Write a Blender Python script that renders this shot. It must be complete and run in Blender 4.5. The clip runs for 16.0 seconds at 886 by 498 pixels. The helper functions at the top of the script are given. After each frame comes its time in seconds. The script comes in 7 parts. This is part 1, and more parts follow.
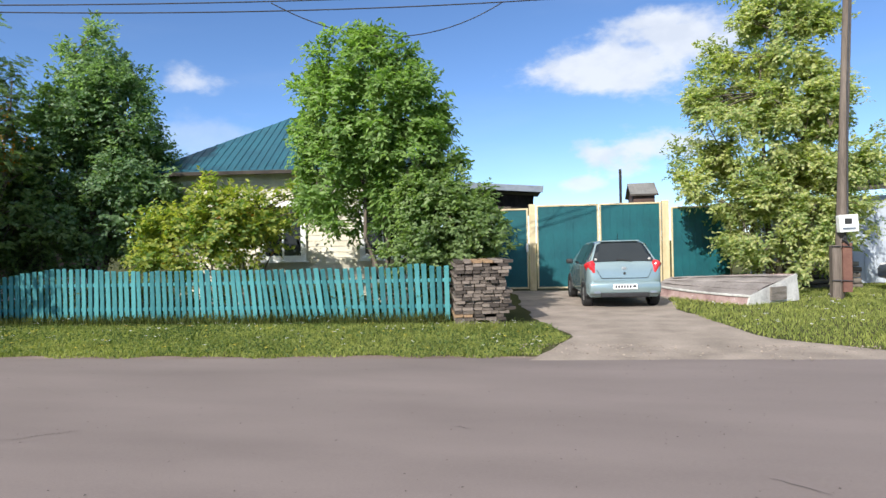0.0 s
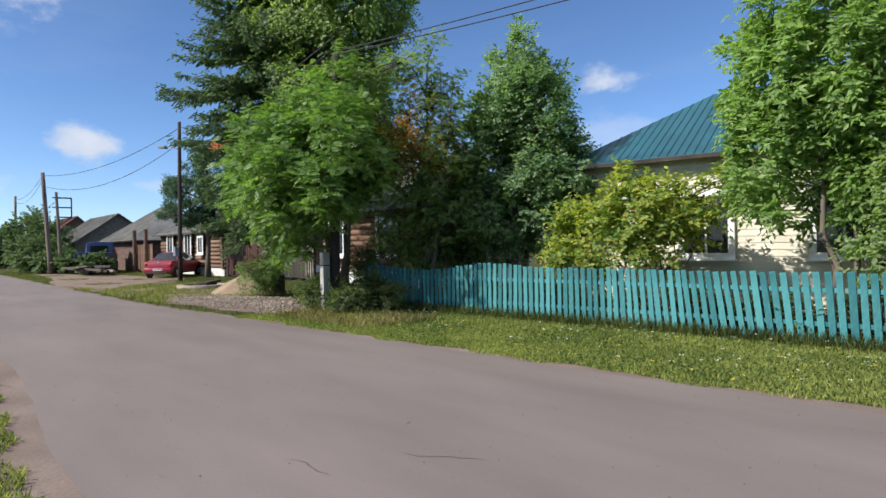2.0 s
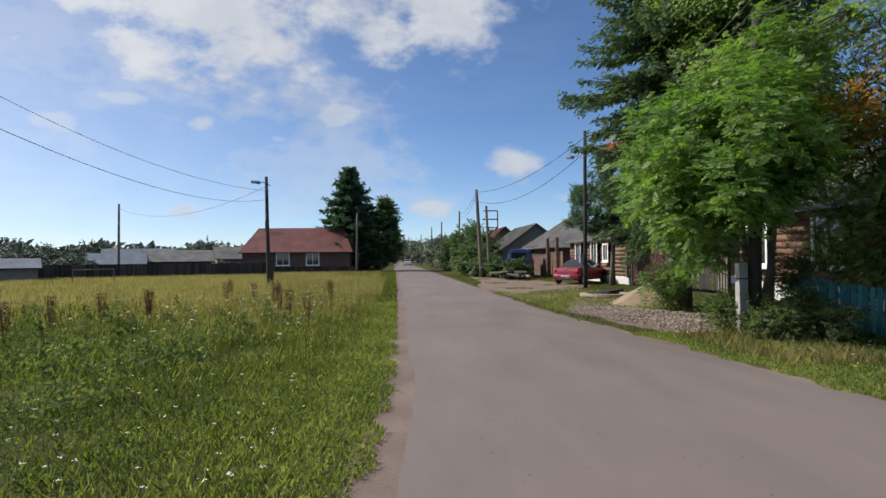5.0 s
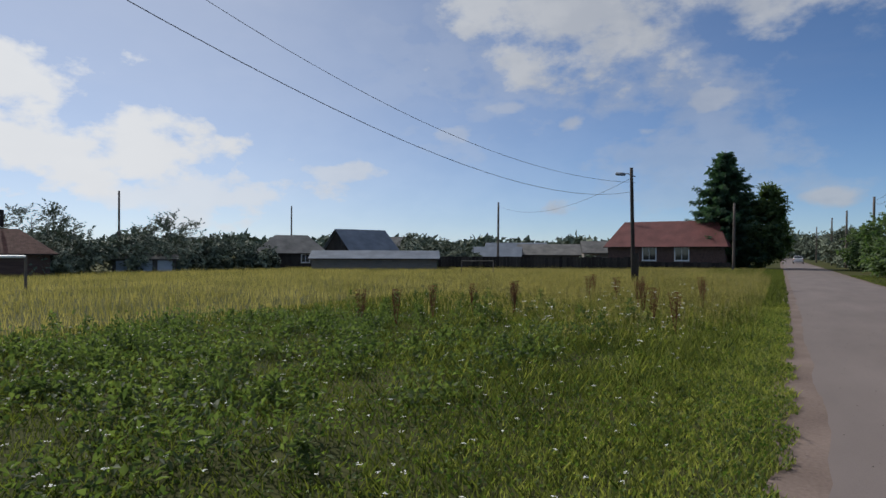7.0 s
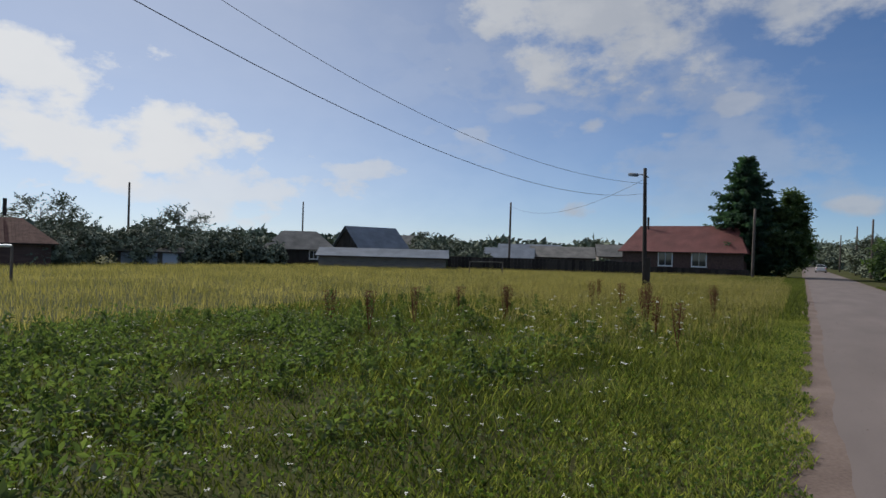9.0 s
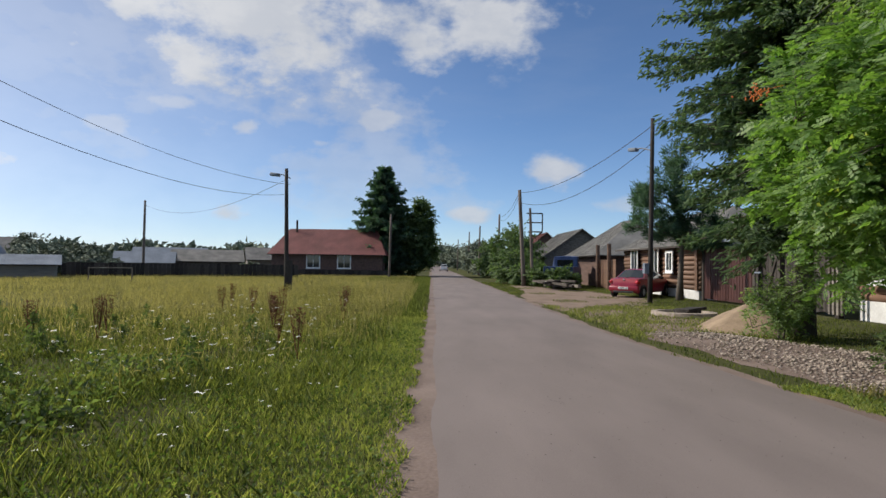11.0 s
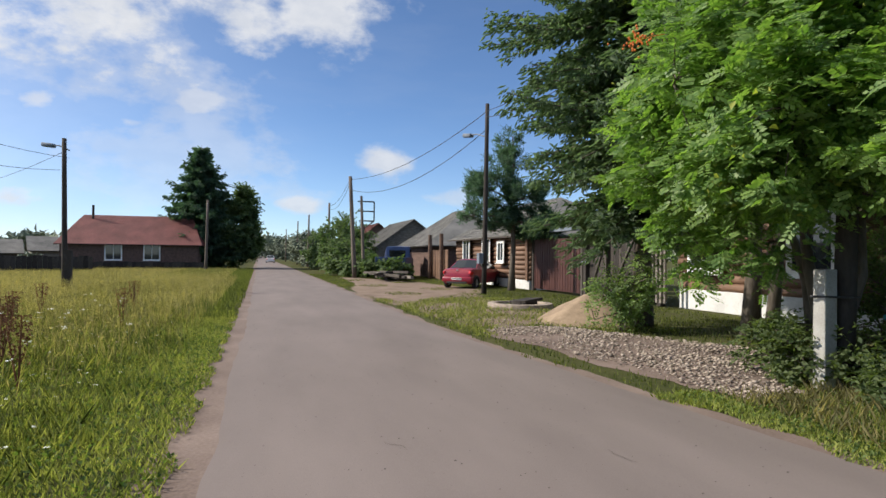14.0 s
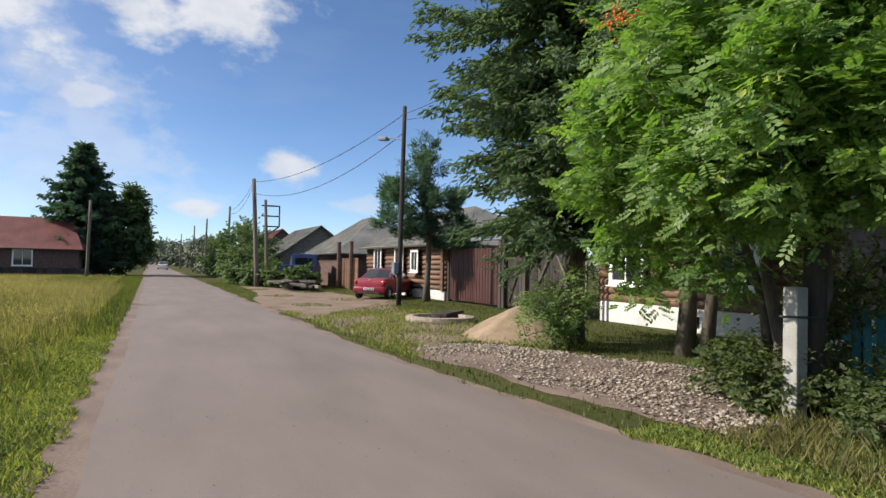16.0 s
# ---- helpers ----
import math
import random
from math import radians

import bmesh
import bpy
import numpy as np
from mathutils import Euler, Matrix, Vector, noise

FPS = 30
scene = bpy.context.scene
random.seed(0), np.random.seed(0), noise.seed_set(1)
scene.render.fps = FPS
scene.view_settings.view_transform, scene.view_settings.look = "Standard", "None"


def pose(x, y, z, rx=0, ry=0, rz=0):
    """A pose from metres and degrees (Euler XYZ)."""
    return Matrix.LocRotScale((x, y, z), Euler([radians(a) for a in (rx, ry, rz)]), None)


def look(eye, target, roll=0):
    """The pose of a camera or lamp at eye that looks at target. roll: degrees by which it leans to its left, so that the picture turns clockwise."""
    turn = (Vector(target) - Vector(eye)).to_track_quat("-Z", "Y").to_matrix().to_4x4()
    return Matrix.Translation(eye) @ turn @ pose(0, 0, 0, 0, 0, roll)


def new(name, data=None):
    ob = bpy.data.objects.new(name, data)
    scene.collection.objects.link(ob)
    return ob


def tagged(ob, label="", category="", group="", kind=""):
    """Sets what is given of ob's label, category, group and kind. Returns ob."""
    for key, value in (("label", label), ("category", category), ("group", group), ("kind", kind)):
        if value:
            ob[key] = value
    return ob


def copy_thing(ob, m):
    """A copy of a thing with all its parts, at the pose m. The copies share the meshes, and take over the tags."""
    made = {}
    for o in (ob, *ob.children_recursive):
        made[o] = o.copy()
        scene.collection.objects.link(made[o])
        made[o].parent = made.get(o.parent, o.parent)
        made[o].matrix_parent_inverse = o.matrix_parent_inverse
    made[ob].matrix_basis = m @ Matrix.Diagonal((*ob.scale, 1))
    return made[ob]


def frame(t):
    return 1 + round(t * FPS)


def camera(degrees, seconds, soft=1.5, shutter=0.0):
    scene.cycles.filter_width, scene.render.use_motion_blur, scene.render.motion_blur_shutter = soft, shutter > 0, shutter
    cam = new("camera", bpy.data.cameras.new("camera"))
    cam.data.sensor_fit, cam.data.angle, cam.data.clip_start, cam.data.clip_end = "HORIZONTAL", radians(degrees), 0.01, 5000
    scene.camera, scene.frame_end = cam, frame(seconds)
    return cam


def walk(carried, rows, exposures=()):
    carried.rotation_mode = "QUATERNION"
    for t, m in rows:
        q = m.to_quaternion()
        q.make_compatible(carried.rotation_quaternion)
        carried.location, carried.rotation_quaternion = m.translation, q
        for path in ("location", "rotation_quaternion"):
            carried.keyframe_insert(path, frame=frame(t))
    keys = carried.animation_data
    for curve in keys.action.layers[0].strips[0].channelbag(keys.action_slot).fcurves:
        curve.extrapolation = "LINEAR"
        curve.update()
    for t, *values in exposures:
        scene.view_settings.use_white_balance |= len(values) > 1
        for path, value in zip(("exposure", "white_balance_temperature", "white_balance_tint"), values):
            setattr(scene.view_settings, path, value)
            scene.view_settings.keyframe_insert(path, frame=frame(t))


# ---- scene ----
cam = camera(72.1, 16.0)
# seconds, x, y, z, pitch, roll, yaw
PATH = [
    (0.0, -0.000, 0.000, 1.493, -0.38, 1.31, 11.00),
    (0.5, -0.157, 0.394, 1.524, -0.58, 0.73, 15.82),
    (1.0, -0.338, 0.767, 1.541, -0.10, 0.42, 25.76),
    (1.5, -0.593, 1.082, 1.525, -0.50, 0.29, 36.62),
    (2.0, -0.839, 1.249, 1.565, -0.30, 0.93, 48.27),
    (2.5, -1.003, 1.469, 1.611, 1.12, 2.02, 59.66),
    (3.0, -1.152, 1.680, 1.627, 2.26, 0.89, 60.15),
    (3.5, -1.400, 1.891, 1.658, 2.20, -0.39, 61.59),
    (4.0, -1.689, 2.119, 1.654, 1.78, -0.44, 67.95),
    (4.5, -2.057, 2.287, 1.632, 1.12, -0.02, 76.66),
    (5.0, -2.234, 2.094, 1.605, 0.86, 0.59, 85.44),
    (7.5, -3.761, 1.905, 1.608, 0.39, -0.93, 121.84),
    (8.0, -4.044, 1.858, 1.622, 0.38, -1.42, 121.92),
    (10.5, -6.133, 2.273, 1.606, 0.90, -0.70, 103.17),
    (11.0, -6.359, 2.290, 1.599, 1.38, -0.71, 88.89),
    (11.5, -6.699, 2.394, 1.611, 1.89, -1.14, 79.75),
    (12.0, -7.012, 2.442, 1.644, 2.11, -0.65, 77.59),
    (12.5, -7.371, 2.508, 1.626, 2.12, 0.12, 75.28),
    (13.0, -7.773, 2.625, 1.583, 1.76, 0.43, 74.70),
    (13.5, -8.156, 2.681, 1.558, 1.18, -0.12, 74.40),
    (14.0, -8.521, 2.677, 1.555, 0.73, -0.56, 73.14),
    (14.5, -8.895, 2.756, 1.577, 0.52, -0.99, 71.16),
    (15.0, -9.238, 2.794, 1.584, 0.65, -1.22, 68.57),
    (15.5, -9.551, 2.758, 1.583, 0.83, -1.18, 66.91),
    (16.0, -9.810, 2.764, 1.599, 1.64, -1.14, 64.29),
]
EXPOSURES = [(0.0, 0.36, 6180, 10), (1.0, 0.34, 6180, 10), (2.0, 0.2, 6180, 10), (2.5, 0.04, 6180, 10), (3.5, 0.04, 6160, 10), (5.0, -0.1, 6380, 10), (7.5, -0.69, 6150, 10), (8.0, -0.69, 6150, 10), (10.5, -0.4, 6400, 10), (11.5, 0.0, 6480, 10), (13.0, 0.12, 6500, 10), (16.0, 0.22, 6600, 10)]
walk(cam, [(t, pose(x, y, z, 90 + pitch, roll, yaw)) for t, x, y, z, pitch, roll, yaw in PATH], EXPOSURES)

# ---- world and sun ----
SUN_YAW, SUN_HIGH = 160.0, 35.0
world = bpy.data.worlds.new("sky")
scene.world = world
world.use_nodes = True
wn, wl = world.node_tree.nodes, world.node_tree.links
wn.clear()


def wmath(op, a, b=None, c=None, clamp=False):
    n = wn.new("ShaderNodeMath")
    n.operation, n.use_clamp = op, clamp
    for i, v in enumerate((a, b, c)):
        if v is None:
            continue
        if isinstance(v, (int, float)):
            n.inputs[i].default_value = v
        else:
            wl.new(v, n.inputs[i])
    return n.outputs[0]


def wstep(value, lo, hi):
    n = wn.new("ShaderNodeMapRange")
    n.interpolation_type = "SMOOTHSTEP"
    wl.new(value, n.inputs[0])
    n.inputs[1].default_value, n.inputs[2].default_value = lo, hi
    return n.outputs[0]


sky = wn.new("ShaderNodeTexSky")
sky.sky_type, sky.sun_disc = "NISHITA", False
sky.sun_elevation, sky.sun_rotation = radians(SUN_HIGH), radians(-SUN_YAW)
sky.air_density, sky.dust_density, sky.ozone_density, sky.altitude = 0.85, 0.05, 5.0, 1400.0
coord = wn.new("ShaderNodeTexCoord")
axes = wn.new("ShaderNodeSeparateXYZ")
wl.new(coord.outputs["Generated"], axes.inputs[0])
az = wmath("MULTIPLY", wmath("ARCTAN2", wmath("MULTIPLY", axes.outputs[0], -1.0), axes.outputs[1]), 180 / math.pi)
el = wmath("MULTIPLY", wmath("ARCSINE", axes.outputs[2]), 180 / math.pi)


def wnoise(scale, detail, stretch=2.2, rough=0.55):
    m = wn.new("ShaderNodeMapping")
    m.inputs["Scale"].default_value = (1, 1, stretch)
    wl.new(coord.outputs["Generated"], m.inputs[0])
    n = wn.new("ShaderNodeTexNoise")
    n.inputs["Scale"].default_value, n.inputs["Detail"].default_value = scale, detail
    n.inputs["Roughness"].default_value = rough
    wl.new(m.outputs[0], n.inputs["Vector"])
    return n.outputs["Fac"]


puff = wnoise(9.0, 7.0, 1.8, 0.58)
wisp = wnoise(3.2, 6.0, 4.5, 0.6)
# clouds: yaw, elevation, half width and half height in degrees, density
STREET_CLOUDS = [
    (-5.0, 15.6, 12.0, 4.2, 0.9), (-10.0, 17.0, 7.0, 3.6, 0.9), (-7.5, 8.0, 7.0, 2.2, 0.9), (-1.5, 5.2, 2.5, 1.0, 0.8),
    (33.0, 14.5, 3.6, 1.9, 0.75), (31.0, 10.5, 7.0, 2.6, 0.3), (78.0, 8.6, 4.2, 2.0, 0.85), (86.5, 4.6, 3.6, 1.1, 0.8),
    (72.0, 5.5, 4.0, 1.4, 0.5), (85.0, 21.5, 9.0, 4.5, 0.9), (60.0, 30.0, 12.0, 4.0, 0.4), (20.0, 24.5, 9.0, 2.0, 0.45),
]
MEADOW_CLOUDS = [
    (106.0, 20.5, 19.0, 8.5, 0.95), (91.0, 20.5, 6.0, 5.5, 0.9), (118.0, 11.4, 5.0, 1.7, 0.6), (107.0, 11.8, 2.0, 1.3, 0.7),
    (100.5, 10.9, 2.4, 1.0, 0.6), (95.0, 13.2, 2.6, 1.3, 0.7), (152.0, 8.5, 26.0, 7.0, 1.0), (141.0, 5.0, 18.0, 4.0, 0.85),
    (156.0, 14.0, 16.0, 5.0, 1.0), (128.0, 7.5, 8.0, 1.3, 0.8), (113.0, 13.5, 4.0, 1.2, 0.6), (119.0, 17.0, 22.0, 15.0, 0.42),
    (98.0, 9.0, 14.0, 6.0, 0.4), (104.0, 20.0, 24.0, 12.0, 0.45), (108.5, 4.2, 4.0, 1.5, 0.8), (96.0, 5.5, 16.0, 2.8, 0.35),
]
BACK_CLOUDS = [
    (-60.0, 22.0, 30.0, 8.0, 0.8), (-130.0, 25.0, 30.0, 9.0, 0.7), (170.0, 38.0, 25.0, 9.0, 0.5),
]
cover = None
for yaw, high, wide, tall, dense in STREET_CLOUDS + MEADOW_CLOUDS + BACK_CLOUDS:
    da = wmath("SUBTRACT", az, yaw)
    da = wmath("WRAP", da, 180.0, -180.0)
    dx = wmath("DIVIDE", da, wide)
    dy = wmath("DIVIDE", wmath("SUBTRACT", el, high), tall)
    r = wmath("SQRT", wmath("ADD", wmath("MULTIPLY", dx, dx), wmath("MULTIPLY", dy, dy)))
    body = wmath("ADD", wmath("SUBTRACT", 1.0, r), wmath("MULTIPLY", wmath("SUBTRACT", puff, 0.52), 2.6))
    c = wmath("MULTIPLY", wstep(body, 0.05, 0.75), dense)
    cover = c if cover is None else wmath("MAXIMUM", cover, c)
# unseen cloud cover overhead, added to raise the fill light in the shadows
high_fill = wmath("MULTIPLY", wmath("MULTIPLY", wstep(wnoise(2.6, 6.0, 1.0, 0.6), 0.36, 0.52), wstep(el, 30.0, 44.0)), 0.95)
cover = wmath("MAXIMUM", cover, high_fill)
veil = wmath("MULTIPLY", wstep(wisp, 0.46, 0.78), 0.05)
haze = wmath("MULTIPLY", wstep(wmath("ABSOLUTE", wmath("WRAP", wmath("SUBTRACT", az, 150.0), 180.0, -180.0)), 72.0, 10.0), 0.45)
low = wmath("MULTIPLY", wstep(el, 13.0, 0.0), 0.10)
cover = wmath("MAXIMUM", cover, wmath("ADD", veil, wmath("ADD", haze, low), clamp=True))
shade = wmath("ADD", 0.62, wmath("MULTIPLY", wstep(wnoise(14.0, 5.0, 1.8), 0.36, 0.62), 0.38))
tone = wn.new("ShaderNodeMix")
tone.data_type = "RGBA"
tone.inputs["A"].default_value, tone.inputs["B"].default_value = (3.4, 3.75, 4.4, 1), (5.2, 5.3, 5.5, 1)
wl.new(shade, tone.inputs["Factor"])
near_sun = wmath("MULTIPLY", wstep(wmath("ABSOLUTE", wmath("WRAP", wmath("SUBTRACT", az, SUN_YAW), 180.0, -180.0)), 62.0, 8.0), 0.75)
glow = wn.new("ShaderNodeMix")
glow.data_type = "RGBA"
glow.inputs["B"].default_value = (9.6, 9.5, 9.3, 1)
wl.new(near_sun, glow.inputs["Factor"])
wl.new(tone.outputs["Result"], glow.inputs["A"])
mix = wn.new("ShaderNodeMix")
mix.data_type = "RGBA"
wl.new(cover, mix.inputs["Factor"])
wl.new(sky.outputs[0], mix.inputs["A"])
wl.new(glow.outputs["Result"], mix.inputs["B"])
back = wn.new("ShaderNodeBackground")
back.inputs["Strength"].default_value = 0.14
wl.new(mix.outputs["Result"], back.inputs["Color"])
wout = wn.new("ShaderNodeOutputWorld")
wl.new(back.outputs[0], wout.inputs[0])

sun = new("sun", bpy.data.lights.new("sun", "SUN"))
sun.data.energy, sun.data.angle, sun.data.color = 5.7, radians(0.6), (1.0, 0.93, 0.82)
a, h = radians(SUN_YAW), radians(SUN_HIGH)
to_sun = Vector((-math.sin(a) * math.cos(h), math.cos(a) * math.cos(h), math.sin(h)))
sun.matrix_world = look(to_sun * 200, (0, 0, 0))


# ---- materials ----
def surface(name, dark, light, scale=6.0, rough=0.8, bump=0.3, fine=60.0, metal=0.0, stretch=(1, 1, 1), island=0.0, piece=0.0, through_light=None, spec=0.4, space="Object", speck=None, coat=0.0):
    """Two-scale noise between two colours, with relief; island and piece: how much each leaf or each object differs."""
    m = bpy.data.materials.new(name)
    m.use_nodes = True
    n, l = m.node_tree.nodes, m.node_tree.links
    b = n["Principled BSDF"]
    b.inputs["Roughness"].default_value, b.inputs["Metallic"].default_value = rough, metal
    b.inputs["Specular IOR Level"].default_value = spec
    b.inputs["Coat Weight"].default_value = coat
    tc = n.new("ShaderNodeTexCoord")
    mp = n.new("ShaderNodeMapping")
    mp.inputs["Scale"].default_value = stretch
    l.new(tc.outputs[space], mp.inputs[0])
    big, small = n.new("ShaderNodeTexNoise"), n.new("ShaderNodeTexNoise")
    for t, s, dt in ((big, scale, 5.0), (small, fine, 3.0)):
        t.inputs["Scale"].default_value, t.inputs["Detail"].default_value = s, dt
        l.new(mp.outputs[0], t.inputs["Vector"])
    add = n.new("ShaderNodeMath")
    add.operation = "MULTIPLY_ADD"
    l.new(small.outputs["Fac"], add.inputs[0])
    add.inputs[1].default_value = 0.5
    l.new(big.outputs["Fac"], add.inputs[2])
    fac = add.outputs[0]
    for amount, kind, socket in ((island, "ShaderNodeNewGeometry", "Random Per Island"), (piece, "ShaderNodeObjectInfo", "Random")):
        if amount:
            g = n.new(kind)
            k = n.new("ShaderNodeMath")
            k.operation = "MULTIPLY_ADD"
            l.new(g.outputs[socket], k.inputs[0])
            k.inputs[1].default_value = amount
            l.new(fac, k.inputs[2])
            s = n.new("ShaderNodeMath")
            s.operation = "SUBTRACT"
            l.new(k.outputs[0], s.inputs[0])
            s.inputs[1].default_value = amount / 2
            fac = s.outputs[0]
    ramp = n.new("ShaderNodeValToRGB")
    ramp.color_ramp.elements[0].position, ramp.color_ramp.elements[1].position = 0.48, 1.02
    ramp.color_ramp.elements[0].color, ramp.color_ramp.elements[1].color = (*dark, 1), (*light, 1)
    l.new(fac, ramp.inputs[0])
    colour = ramp.outputs[0]
    if speck:
        amount, tint = speck
        sp = n.new("ShaderNodeTexNoise")
        sp.inputs["Scale"].default_value, sp.inputs["Detail"].default_value = scale * 0.37, 8.0
        l.new(mp.outputs[0], sp.inputs["Vector"])
        st = n.new("ShaderNodeMapRange")
        st.inputs[1].default_value, st.inputs[2].default_value = 0.62 - amount, 0.70 - amount
        l.new(sp.outputs["Fac"], st.inputs[0])
        mx = n.new("ShaderNodeMix")
        mx.data_type = "RGBA"
        l.new(st.outputs[0], mx.inputs["Factor"])
        l.new(colour, mx.inputs["A"])
        mx.inputs["B"].default_value = (*tint, 1)
        colour = mx.outputs["Result"]
    l.new(colour, b.inputs["Base Color"])
    if bump:
        bp = n.new("ShaderNodeBump")
        bp.inputs["Strength"].default_value, bp.inputs["Distance"].default_value = bump, 0.02
        l.new(add.outputs[0], bp.inputs["Height"])
        l.new(bp.outputs[0], b.inputs["Normal"])
    if through_light:
        tl = n.new("ShaderNodeBsdfTranslucent")
        hue = n.new("ShaderNodeMix")
        hue.data_type, hue.blend_type = "RGBA", "MULTIPLY"
        hue.inputs["Factor"].default_value = 1.0
        l.new(colour, hue.inputs["A"])
        hue.inputs["B"].default_value = (*through_light, 1)
        l.new(hue.outputs["Result"], tl.inputs[0])
        ms = n.new("ShaderNodeMixShader")
        ms.inputs[0].default_value = 0.48
        l.new(b.outputs[0], ms.inputs[1])
        l.new(tl.outputs[0], ms.inputs[2])
        l.new(ms.outputs[0], n["Material Output"].inputs[0])
    return m


def plain_glass(name, tint, rough=0.03):
    m = bpy.data.materials.new(name)
    m.use_nodes = True
    b = m.node_tree.nodes["Principled BSDF"]
    b.inputs["Base Color"].default_value = (*tint, 1)
    b.inputs["Roughness"].default_value, b.inputs["Specular IOR Level"].default_value = rough, 0.8
    return m


